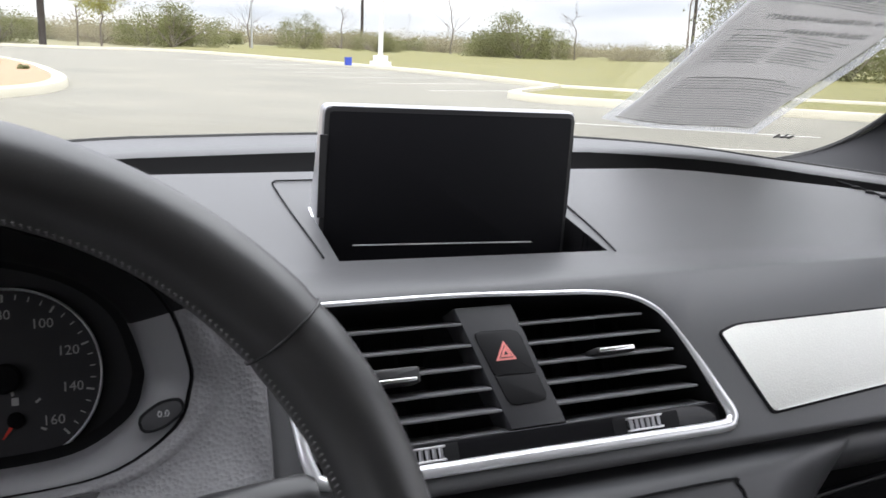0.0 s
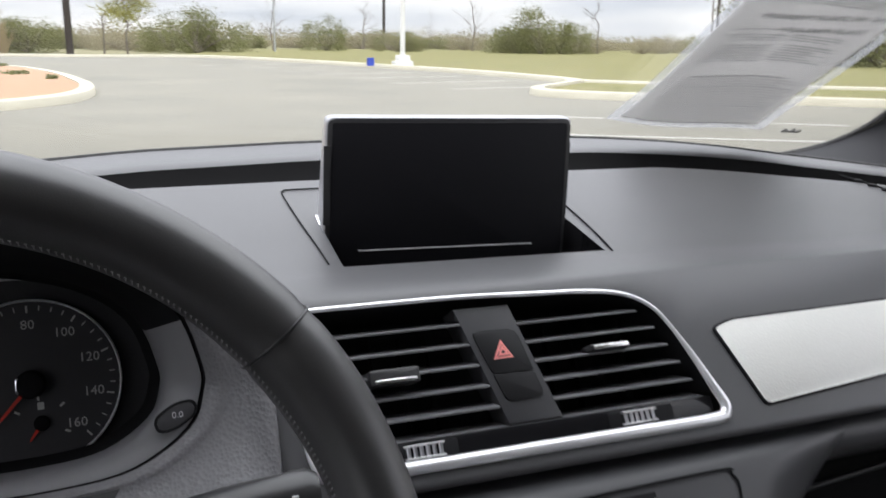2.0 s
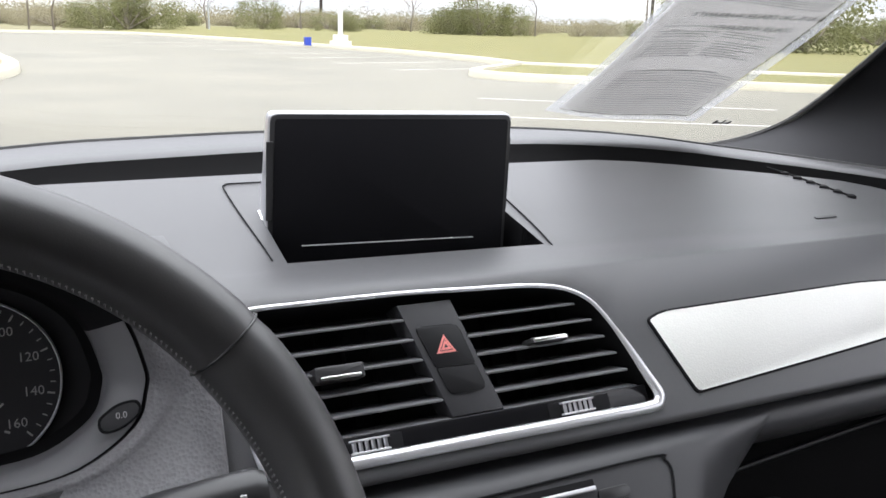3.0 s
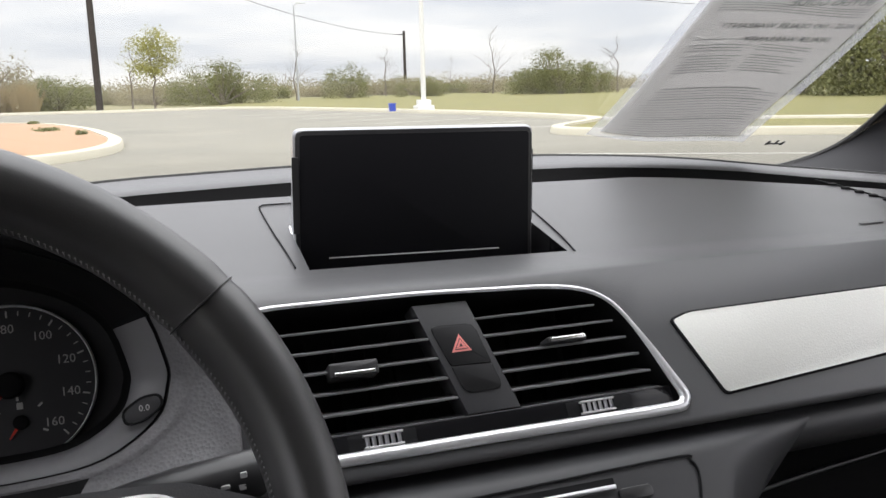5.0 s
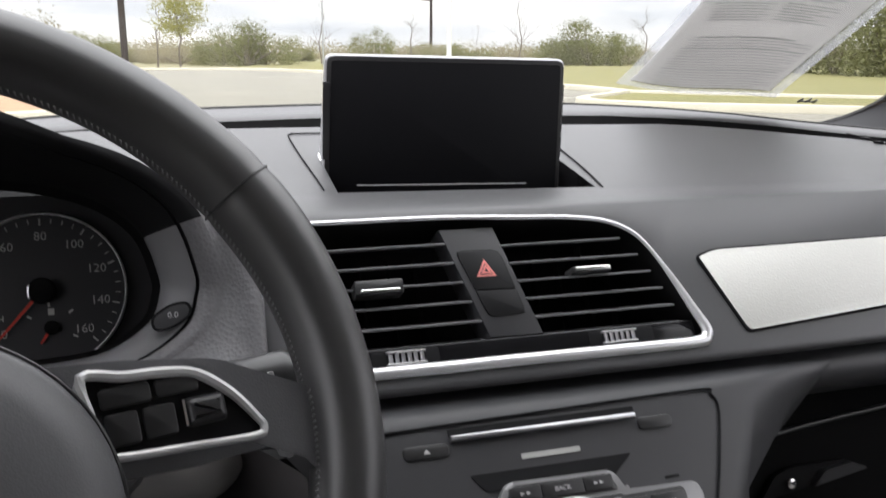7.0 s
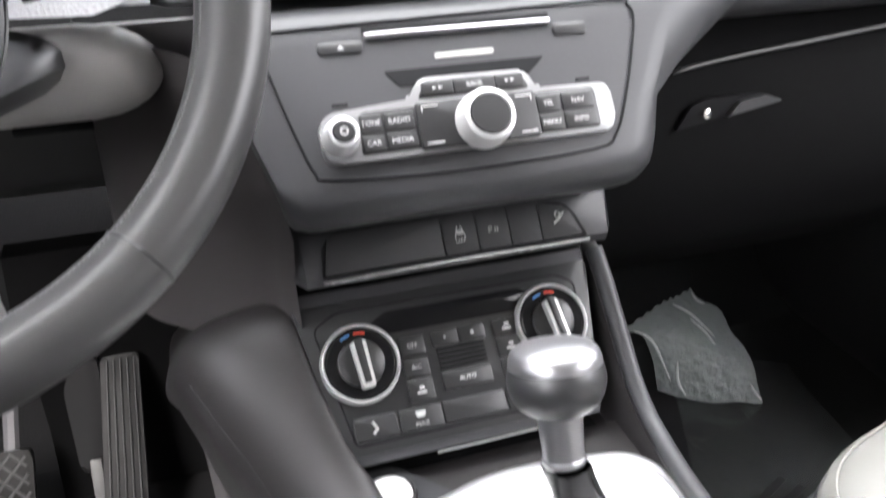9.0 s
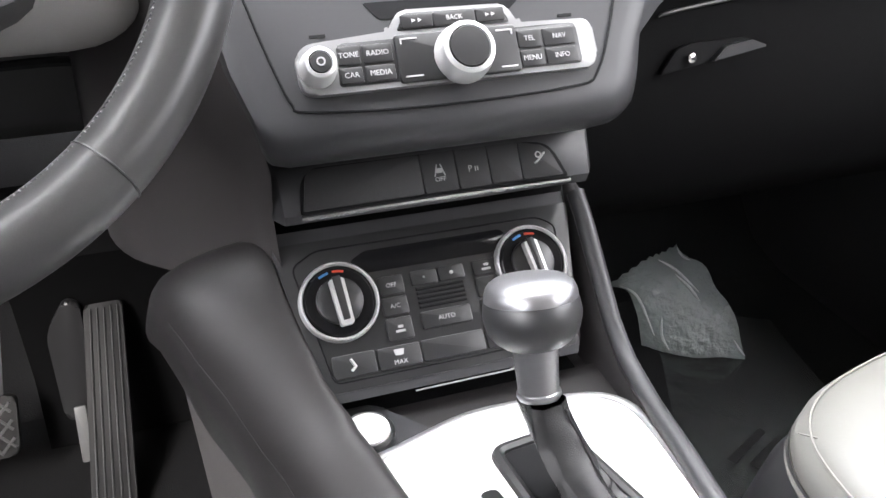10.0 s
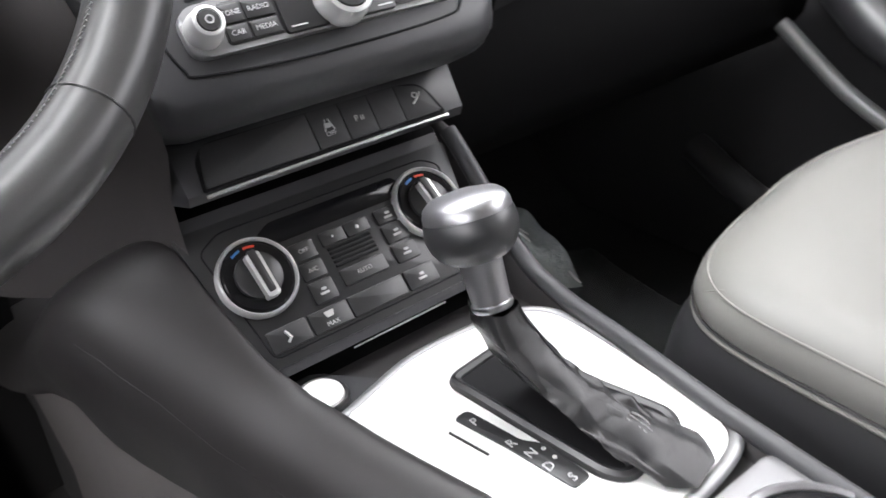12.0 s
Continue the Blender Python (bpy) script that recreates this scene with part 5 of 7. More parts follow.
for s in (-1, 1):
    body = [(0.045 * s, -0.016), (0.096 * s, -0.0185), (0.126 * s, -0.0180), (0.138 * s, -0.036), (0.147 * s, -0.030), (0.147 * s, -0.004), (0.129 * s, 0.0055), (0.105 * s, 0.0180), (0.070 * s, 0.0235), (0.040 * s, 0.026)]
    sp = part("spoke", prism(rounded(body if s > 0 else body[::-1], 0.006), WF, -0.014, 0.0035, 0.004, 3), COVER, wheel)
    loop = [(p.x, p.y) for p in smooth_line([(0.0585 * s, 0.0190, 0), (0.072 * s, 0.0170, 0), (0.085 * s, 0.0160, 0), (0.097 * s, 0.0130, 0), (0.108 * s, 0.0035, 0), (0.1150 * s, -0.0065, 0), (0.1170 * s, -0.0108, 0), (0.1135 * s, -0.0132, 0), (0.094 * s, -0.0118, 0), (0.066 * s, -0.0095, 0), (0.0610 * s, -0.0065, 0), (0.0595 * s, 0.0045, 0)], 4, True)]
    part("button_field", prism(loop if s > 0 else loop[::-1], WF, 0.002, 0.0060, 0.0005), GLOSSY, sp)
    part("spoke_trim", tube([put(WF, u, v, 0.0065) for u, v in loop], [0.0010 + 0.0009 * max(0, min(1, (v + 0.0245) / 0.03)) for u, v in loop], closed=True, seg=8), BRIGHT, sp, "chrome spoke frame")
    for u, v, w, h in ((0.0715, 0.0105, 0.0170, 0.0035), (0.0890, 0.0105, 0.0150, 0.0030), (0.0690, -0.0005, 0.0110, 0.0055), (0.0815, -0.0005, 0.0110, 0.0055)):
        part("spoke_button", prism(rr(u * s - w / 2, v - h, u * s + w / 2, v + h, 0.0015), WF, 0.005, 0.0072, 0.0006), SATIN, sp)
    part("scroll_wheel", prism(rr(0.0975 * s - 0.0072, -0.0050, 0.0975 * s + 0.0072, 0.0052, 0.002), WF, 0.004, 0.0095, 0.003, 3), SATIN, sp)
    part("scroll_edge", prism(rr(0.0895 * s - 0.0004, -0.0045, 0.0895 * s + 0.0004, 0.0047, 0.0002), WF, 0.007, 0.0098, 0), CHROME, sp)
    foot = [(0.016 * s, -0.075), (0.030 * s, -0.075), (0.038 * s, -0.146), (0.014 * s, -0.148)]
    part("lower_spoke", prism(rounded(foot if s > 0 else foot[::-1], 0.004), WF, -0.012, 0.002, 0.003), SATIN_CHROME, wheel)

stalk = thing("wiper_stalk", (-0.193, 0.60, 1.057), "dark grey wiper stalk with white printed symbols", "control stalk")
rows = []
for x, y, z, r, h in ((-0.222, 0.620, 1.038, 0.009, 0.009), (-0.205, 0.616, 1.043, 0.010, 0.010), (-0.185, 0.610, 1.049, 0.011, 0.010), (-0.165, 0.606, 1.0525, 0.011, 0.0105), (-0.147, 0.602, 1.055, 0.012, 0.0115), (-0.1425, 0.601, 1.0555, 0.010, 0.009), (-0.142, 0.601, 1.0555, 0.001, 0.001)):
    x, z = x + 0.007, z + 0.012
    rows.append([Vector((x, y + r * math.cos(a), z + h * math.sin(a))) for a in np.linspace(0, 2 * math.pi, 17)[:-1]])
part("lever", skin(rows, close=True), SATIN, stalk)
SF = (Vector((-0.158, 0.5945, 1.0655)), Vector((0.98, -0.17, 0.14)).normalized(), Vector((-0.13, 0.05, 0.99)).normalized(), Vector((-0.17, -0.98, 0.03)).normalized())
for u, v, w, h in ((0.012, 0.004, 0.0022, 0.0018), (0.0105, -0.0015, 0.0022, 0.0018), (0.003, 0.0, 0.003, 0.0012), (-0.002, -0.0055, 0.0012, 0.0026), (-0.008, 0.003, 0.0008, 0.001), (-0.011, 0.0025, 0.0008, 0.001), (-0.014, 0.002, 0.0008, 0.001), (-0.017, 0.0015, 0.0008, 0.001)):
    part("symbol", prism(rr(u - w * 0.7, v - h * 0.7, u + w * 0.7, v + h * 0.7, 0.0005), SF, -0.0005, 0.0006, 0), INK_W, stalk)

# ---- centre console ----
cons = thing("centre_console", (0, 0.45, 0.42), "dark padded centre console with pale metal gear plate", "centre console")
RAIL = ((0.20, 0.755), (0.43, 0.759), (0.495, 0.760), (0.53, 0.765), (0.553, 0.777), (0.575, 0.799), (0.594, 0.818), (0.610, 0.834), (0.6256, 0.8464), (0.645, 0.852), (0.70, 0.828), (0.80, 0.765), (0.95, 0.67), (1.05, 0.60))
HALF = ((-0.2, 0.075), (0.20, 0.068), (0.36, 0.0685), (0.43, 0.0755), (0.48, 0.086), (0.53, 0.0975), (0.56, 0.1015), (0.60, 0.1035), (0.64, 0.106), (1.05, 0.115))


LEFT = ((-0.2, 0.030), (0.30, 0.036), (0.40, 0.0430), (0.43, 0.0510), (0.466, 0.0602), (0.508, 0.0693), (0.54, 0.0800), (0.56, 0.0900), (0.60, 0.1030), (0.64, 0.106), (1.05, 0.115))
RIGHT = ((-0.2, 0.085), (0.20, 0.088), (0.3666, 0.0975), (0.45, 0.1070), (0.53, 0.1130), (0.64, 0.1125), (1.05, 0.115))


WING = ((0.20, 0.755), (0.43, 0.759), (0.495, 0.760), (0.53, 0.765), (0.553, 0.777), (0.575, 0.798), (0.594, 0.816), (0.610, 0.829), (0.622, 0.8355), (0.635, 0.8375), (0.65, 0.833), (0.67, 0.820), (0.70, 0.793), (0.80, 0.72), (0.95, 0.64), (1.05, 0.60))


def console_row(y):
    """One cross-section of the console: padded wing, well, and the rail beside the plate."""
    z, zw = lerp(RAIL, y), lerp(WING, y)
    low = 0.40
    deep = 0.744 if y < 0.57 else min(z - 0.014, 0.735)
    half, right, wide = lerp(LEFT, y), lerp(RIGHT, y), lerp(HALF, y)
    out = 0.036
    wid = lerp(((0.54, 0.0), (0.56, 0.002), (0.58, 0.007), (0.60, 0.015), (0.62, 0.024), (0.64, 0.031), (0.66, 0.036), (0.70, 0.040)), y)
    edge = lerp(((-0.2, 0.66), (0.53, 0.675), (0.60, 0.688), (0.64, 0.70), (0.68, 0.712), (0.72, 0.70), (0.85, 0.62), (1.05, 0.52)), y)
    side = [(-wide - out - 0.022, low), (-wide - out - 0.008 - 0.3 * wid, 0.50), (-wide - out + 0.006 - 0.9 * wid, edge)]
    curve = [(-wide - out + 0.006 - 0.9 * wid, edge), (-half - 0.043 - wid, zw - 0.062), (-half - 0.041 - wid, zw - 0.040), (-half - 0.034 - 0.97 * wid, zw - 0.022), (-half - 0.022 - 0.8 * wid, zw - 0.009), (-half - 0.011 - 0.45 * wid, zw - 0.002), (-half - 0.003 - 0.1 * wid, zw), (-half + 0.003, zw - 0.003), (-half + 0.007, zw - 0.012)]
    side += [(p.x, p.y) for p in smooth_line([(a, b, 0) for a, b in curve], 3)[1:]] + [(-half + 0.009, min(deep, zw - 0.014))]
    steep = [(right + 0.022, low), (right + 0.020, 0.50), (right + 0.018, edge), (right + 0.015, z - 0.060), (right + 0.012, z - 0.030), (right + 0.009, z - 0.012), (right + 0.005, z - 0.003), (right - 0.001, z), (right - 0.006, z - 0.004), (right - 0.009, deep)]
    return [Vector((x, y, max(q, low))) for x, q in side] + [Vector((0, y, min(deep, zw - 0.014)))] + [Vector((x, y, max(q, low))) for x, q in steep[::-1]]


ys = [1.05, 0.95, 0.86, 0.78, 0.72, 0.70, 0.685, 0.67, 0.66, 0.65, 0.64, 0.63, 0.62, 0.61, 0.60, 0.59, 0.58, 0.57, 0.56, 0.55, 0.54, 0.53, 0.51, 0.48, 0.45, 0.41, 0.37, 0.33, 0.28, 0.20, 0.05, -0.2]
part("console_body", skin([console_row(y)[2:-2] for y in ys]), GREY_PANEL, cons, sharp=70)
for k in (0, 1):
    # Left flank painted as lit, right flank left in unlit black.
    part("tunnel_carpet", skin([(console_row(y)[:3] if k == 0 else console_row(y)[-3:]) for y in (0.88, *[q for q in ys if q < 0.87])]), LIT_TUNNEL if k == 0 else CARPET, cons, sharp=70)
    part("footwell_lining", skin([(console_row(y)[:3] if k == 0 else console_row(y)[-3:]) for y in (1.05, 0.95, 0.88)]), CARPET, cons, "black footwell carpet")
part("side_rail", tube([((lerp(RIGHT, y) - 0.001), y, lerp(RAIL, y) - 0.001) for y in np.linspace(0.6256, 0.10, 40)], 0.0065, seg=10), FASCIA, cons, "padded rail beside the gear plate")
part("wing_crease", tube([console_row(y)[8] + Vector((-0.0002, 0, 0.0003)) for y in np.linspace(0.625, 0.20, 30)], 0.0003, seg=5), GREY_PANEL, cons, "faint moulded crease")
PF = flat_at((0, 0.52, 0.7525))
PLATE = [(p.x, p.y) for p in smooth_line([(-0.040, -0.168, 0), (0.0, -0.175, 0), (0.046, -0.175, 0), (0.080, -0.168, 0), (0.0920, -0.153, 0), (0.0955, -0.118, 0), (0.0980, -0.070, 0), (0.0985, -0.035, 0), (0.0945, -0.016, 0), (0.082, -0.004, 0), (0.062, 0.001, 0), (0.036, 0.0045, 0), (0.008, 0.0055, 0), (-0.012, 0.003, 0), (-0.031, -0.0025, 0), (-0.052, -0.009, 0), (-0.066, -0.0140, 0), (-0.068, -0.035, 0), (-0.060, -0.08, 0), (-0.050, -0.13, 0)], 4, True)]
part("gear_plate", prism(PLATE, PF, -0.006, 0.0025, 0.0015), ALU, cons, "pale brushed metal gear plate")
rim_line = [(u * 1.045 + 0.0, (v + 0.085) * 1.035 - 0.085) for u, v in PLATE]
part("plate_rim", tube([put(PF, u, v, -0.001) for u, v in rim_line], 0.0042, closed=True, seg=10, up=PF[3], flat=0.9), SILVER, cons, "satin silver rim of the gear plate")
part("start_shelf", prism(rounded([(-0.072, -0.04), (-0.02, -0.004), (-0.026, 0.006), (-0.048, 0.030), (-0.054, 0.040), (-0.086, 0.040)], [0.004, 0.01, 0.01, 0.012, 0.012, 0.003]), PF, -0.008, -0.0012, 0.002), FASCIA, cons)
SB = shift(PF, -0.0668, 0.0105, 0.001)
sb = part("start_button", lathe([(0.0166, -0.004), (0.0166, 0.0040), (0.0154, 0.0055), (0.0138, 0.0048)], SB), SATIN, cons)
part("button_cap", lathe([(0.0138, 0.004), (0.0132, 0.0064), (0.008, 0.0074), (0, 0.0076)], SB), ALU, sb, "pale silver start button")
# The cubby's inner darkness is painted on with the shaded plastic.
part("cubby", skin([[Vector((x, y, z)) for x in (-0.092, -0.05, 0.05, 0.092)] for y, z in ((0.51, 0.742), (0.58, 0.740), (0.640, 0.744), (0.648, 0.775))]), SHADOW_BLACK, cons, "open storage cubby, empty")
part("cubby_lip", tube([(-0.030, 0.5500, 0.7635), (0.005, 0.5500, 0.7637), (0.044, 0.5500, 0.7640)], 0.0006, seg=8), RAIL_GREY, cons)
lab = [(-0.0200, -0.0555), (-0.0095, -0.0550), (-0.0030, -0.093), (0.0045, -0.103), (0.0065, -0.1360), (-0.0065, -0.1370), (-0.0125, -0.094)]
strip = part("gear_scale", prism(rounded(lab[::-1], 0.003), PF, 0.002, 0.0036, 0.0005), SATIN, cons, "dark gear position strip")
for w, u, v in (("P", -0.0129, -0.0655), ("R", -0.0090, -0.0918), ("N", -0.0060, -0.1042), ("D", -0.0055, -0.1175), ("S", -0.0017, -0.1310)):
    text_part(w, shift(PF, u, v, 0.0036), 0.0085, INK_W, strip, name="letter", depth=0.0003)
for v in (-0.106, -0.1145):
    part("shift_mark", lathe([(0.0016, 0.0034), (0.0012, 0.004), (0, 0.004)], shift(PF, 0.0015, v), 8), INK_W, strip)
part("scale_line", tube([put(PF, -0.0286, -0.0620, 0.0026), put(PF, -0.0234, -0.0893, 0.0026)], 0.0009, seg=6), SATIN, cons)
rear = part("rear_tray", prism(rr(-0.034, -0.55, 0.092, -0.186, 0.010), PF, -0.010, 0.004, 0.003), SILVER, cons, "silver-grey tray with cup holders")
for k in range(2):
    cup = part("cup_holder", lathe([(0.046, 0.004), (0.046, 0.0075), (0.0435, 0.009), (0.041, 0.0075), (0.0405, -0.03), (0, -0.03)], shift(PF, 0.048, -0.245 - 0.10 * k, 0.0), 48), SATIN_CHROME, rear)
    part("cup_well", lathe([(0.0405, 0.0062), (0.038, 0.0055), (0.0, 0.005)], shift(PF, 0.048, -0.245 - 0.10 * k, 0.0), 40), VOID, cup)

# ---- gear lever ----
gear = thing("gear_lever", (0.037, 0.43, 0.755), "automatic gear lever with leather gaiter and silver-topped knob", "gear lever")
BASE = [(0.0000, -0.0290), (0.046, -0.0240), (0.0735, -0.1330), (0.066, -0.1450), (0.0195, -0.1500), (0.0125, -0.1400)]
base = rounded(BASE[::-1], 0.008)
part("gaiter_frame", tube([put(PF, u, v, 0.003) for u, v in base], 0.0042, closed=True, seg=8), SATIN, gear, "black gaiter frame")
loop = [Vector(put(PF, u, v, 0.003)) for u, v in base]
cb = sum(loop, Vector()) / len(loop)
ct = Vector((0.0125, 0.4640, 0.8125))
rows = []
cr = cb + Vector((0.010, -0.020, 0.002))
top = ct + Vector((0.0, 0.36, 0.933)).normalized() * 0.008
bend = top + Vector((-0.001, -0.010, -0.034))
part("gaiter_well", prism(base, PF, 0.002, 0.0042, 0), VOID, gear)
for i in range(56):
    t = i / 55
    c = cr * (1 - t) ** 2 + bend * 2 * t * (1 - t) + top * t ** 2
    flare = (1 - t) ** 3
    ring = []
    for p in loop:
        ang = math.atan2((p - cb).y, (p - cb).x)
        rad = 0.0225 - 0.0080 * t ** 2 + 0.0020 * math.sin(5 * ang + 5 * t) * math.sin(math.pi * min(1, t * 1.3)) + 0.0006 * math.sin(20 * t + 2 * ang) * math.sin(math.pi * t)
        q = c + Vector((math.cos(ang) * (rad + 0.008 * flare), math.sin(ang) * (rad + 0.034 * flare), 0))
        fold = 0.0075 * (abs(noise.noise(Vector((q.x * 90 + q.z * 40, q.y * 45, q.z * 30)))) - 0.2 + 0.3 * noise.fractal(q * 110, 1.0, 2.0, 2)) * min(1, 5 * t) * (1 - t)
        ring.append(q + Vector((0.5, -0.5, 1)) * fold)
    rows.append(ring)
part("gaiter", skin(rows, close=True), BOOT, gear, "creased black leather gaiter", sharp=80)
flap = []
for i in range(15):
    t = i / 14
    k = rows[int(20 * t)]
    w = 0.0255 - 0.017 * t
    mid = Vector((0.0445, 0.3745, 0.7585)).lerp(sum(k, Vector()) / len(k) + Vector((0.002, -0.006, 0.004)), t)
    across = Vector((0.975, 0.22, 0)).lerp(Vector((0.95, 0.1, 0.1)), t)
    flap.append([mid + across * (w * v) + Vector((0.2, -0.3, 1)) * (0.0060 * math.sin(math.pi * min(1, t * 1.1)) * (1 - v * v) - 0.012 * abs(v) ** 3 * t + 0.0016 * noise.noise(Vector((7 * v, 5 * t, 2.0)))) for v in np.linspace(-1, 1, 13)])
part("gaiter_flap", skin(flap), BOOT, gear, "flattened leather flap with three stitched lines", sharp=80)
for j in (5, 6, 7):
    part("gaiter_seam", tube([r[j] + Vector((0.0001, -0.0003, 0.0005)) for r in flap[:9]], 0.00055, seg=5), STITCH, gear)
part("gaiter_seam", tube([rows[i][len(loop) // 2] + Vector((0, -0.0004, 0.0006)) for i in range(30, 52)], 0.0005, seg=5), SATIN, gear)
LF = (ct, Vector((1, 0, 0)), Vector((0, 0.933, -0.36)), Vector((0.0, 0.36, 0.933)).normalized())
part("collar", lathe([(0.0112, 0.005), (0.0122, 0.007), (0.0120, 0.0088), (0.0112, 0.0094), (0.0114, 0.016), (0.0120, 0.0280), (0.0122, 0.0360)], LF), SATIN_CHROME, gear, "silver shaft collar")
part("knob", lathe([(0.0123, 0.0340), (0.0168, 0.0352), (0.0214, 0.0388), (0.0246, 0.0438), (0.0262, 0.0495), (0.0265, 0.0530), (0.0256, 0.0590), (0.0236, 0.0635), (0.0200, 0.0665)], LF, 40), LEATHER, gear, "black leather knob", sharp=70)
part("knob_cap", lathe([(0.0250, 0.0605), (0.0248, 0.0640), (0.0234, 0.0675), (0.0200, 0.0705), (0.0095, 0.0728), (0, 0.0732)], LF, 40), SATIN_CHROME, gear, "bright silver knob cap", sharp=60)
part("release_key", prism(rr(-0.007, -0.006, 0.007, 0.003, 0.002), (put(LF, 0, 0.022, 0.064), LF[1], LF[3], LF[2]), -0.004, 0.003, 0.001), SATIN, gear)

# ---- passenger seat ----
seat = thing("passenger_seat", (0.40, 0.2, 0.42), "light grey leather passenger seat with dark sides and piping", "car seat")
SEAT_LINE = [(p.x, p.y) for p in smooth_line([(0.166, -0.12, 0), (0.162, 0.10, 0), (0.158, 0.25, 0), (0.158, 0.34, 0), (0.160, 0.400, 0), (0.172, 0.435, 0), (0.200, 0.459, 0), (0.245, 0.474, 0), (0.300, 0.484, 0), (0.36, 0.493, 0), (0.43, 0.493, 0), (0.51, 0.480, 0), (0.57, 0.455, 0), (0.603, 0.41, 0), (0.612, 0.30, 0), (0.615, 0.10, 0), (0.615, -0.12, 0)], 4)]


def seat_edge(k, z, dip=0.0):
    """The cushion's outline at one height, drawn in towards its middle; dip lowers the middle of the run."""
    cx, cy = 0.388, 0.10
    return [Vector((cx + (x - cx) * k, cy + (y - cy) * (1 - (1 - k) * 0.9) if y > cy else y, z - dip * math.exp(-((x - cx) / 0.12) ** 2))) for x, y in SEAT_LINE]


part("cushion", skin([seat_edge(1.0, 0.748), seat_edge(1.010, 0.757), seat_edge(1.004, 0.768), seat_edge(0.975, 0.779), seat_edge(0.93, 0.784), seat_edge(0.86, 0.786, 0.004), seat_edge(0.76, 0.783, 0.008), seat_edge(0.66, 0.779, 0.006), seat_edge(0.60, 0.774, 0.004), seat_edge(0.45, 0.775, 0.002), seat_edge(0.25, 0.777), seat_edge(0.03, 0.778)]), SEAT, seat, "light grey leather cushion", sharp=80)
part("cushion_side", skin([seat_edge(1.055, 0.560), seat_edge(1.065, 0.620), seat_edge(1.055, 0.680), seat_edge(1.035, 0.720), seat_edge(1.010, 0.742), seat_edge(1.000, 0.7485)]), LEATHER, seat, "dark side panel", sharp=80)
part("piping", tube(seat_edge(1.006, 0.7475), 0.0026, seg=8), SEAT_SEAM, seat, "grey piping")
part("piping_joint", tube(seat_edge(1.010, 0.7512), 0.0012, seg=6), SATIN, seat, "dark joint beside the piping")
part("cushion_seam", tube(seat_edge(0.990, 0.7752), 0.0009, seg=6), SEAT_SEAM, seat, "stitched seam")
part("bolster_crease", tube(smooth_line([(0.168, 0.435, 0.7725), (0.178, 0.414, 0.7795), (0.186, 0.390, 0.7822), (0.185, 0.362, 0.7835), (0.183, 0.327, 0.7835), (0.185, 0.26, 0.7835)]), [0.0003 + 0.0007 * min(1, k / 8) for k in range(31)], seg=6), SEAT_SEAM, seat, "soft crease along the bolster")
part("panel_seam", tube(seat_edge(0.645, 0.7785, 0.006), 0.0012, seg=6), SEAT_SEAM, seat, "stitched seam")
part("backrest", skin([[Vector((x, y, z)) for x, y, z in ((0.15, -0.12, zz), (0.17, -0.06 - 0.3 * (zz - 0.7), zz), (0.24, -0.10 - 0.3 * (zz - 0.7), zz), (0.38, -0.11 - 0.3 * (zz - 0.7), zz), (0.52, -0.10 - 0.3 * (zz - 0.7), zz), (0.60, -0.06 - 0.3 * (zz - 0.7), zz), (0.62, -0.12, zz))] for zz in (0.70, 0.80, 0.95, 1.10, 1.22, 1.28)], (0, -0.12, 0)), SEAT, seat, sharp=70)
part("seat_base", prism(rr(0.20, -0.1, 0.58, 0.36, 0.03), flat_at((0, 0, 0.40)), 0.0, 0.20, 0.004), PLASTIC, seat)

# ---- pedals ----
acc = thing("accelerator_pedal", (-0.26, 0.90, 0.42), "long ribbed black accelerator pedal", "pedal")
AF = plane_at((-0.256, 0.919, 0.522), 0.75)
part("pedal_plate", prism(rounded([(-0.033, -0.13), (0.012, -0.13), (0.029, 0.091), (-0.010, 0.091)], 0.006), AF, -0.012, 0.0, 0.003), RUBBER, acc)
for k in range(5):
    a, b = -0.0042 + 0.0068 * k, -0.0275 + 0.0080 * k
    part("tread_rib", prism([(b, -0.125), (b + 0.0018, -0.125), (a + 0.0015, 0.086), (a, 0.086)], AF, 0.0, 0.0030, 0.0006, 1), RIB_GREY, acc)
# Housing painted near black in place of the footwell's shade.
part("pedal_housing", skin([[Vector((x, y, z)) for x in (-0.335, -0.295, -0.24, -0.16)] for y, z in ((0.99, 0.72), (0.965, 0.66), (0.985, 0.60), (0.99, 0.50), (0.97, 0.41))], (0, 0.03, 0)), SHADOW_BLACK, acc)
part("pedal_arm", prism(rounded([(-0.020, -0.075), (0.016, -0.070), (0.016, 0.060), (0.002, 0.066), (-0.022, 0.030)], 0.014), plane_at((-0.286, 0.960, 0.540), 0.3), -0.02, 0.0, 0.005, 3), SATIN, acc)
part("pedal_spring", prism(rr(-0.006, -0.03, 0.006, 0.03, 0.002), plane_at((-0.2865, 0.910, 0.475), 0.6), 0, 0.004, 0.001), RAIL_GREY, acc)
brk = thing("brake_pedal", (-0.39, 0.90, 0.42), "wide black brake pedal with cross-hatched rubber", "pedal")
KB = plane_at((-0.392, 0.917, 0.502), 0.60)
pad = part("pedal_pad", prism(rounded([(-0.05, -0.034), (0.043, -0.034), (0.048, 0.030), (-0.05, 0.034)], 0.010), KB, -0.012, 0.0, 0.003), RUBBER, brk)
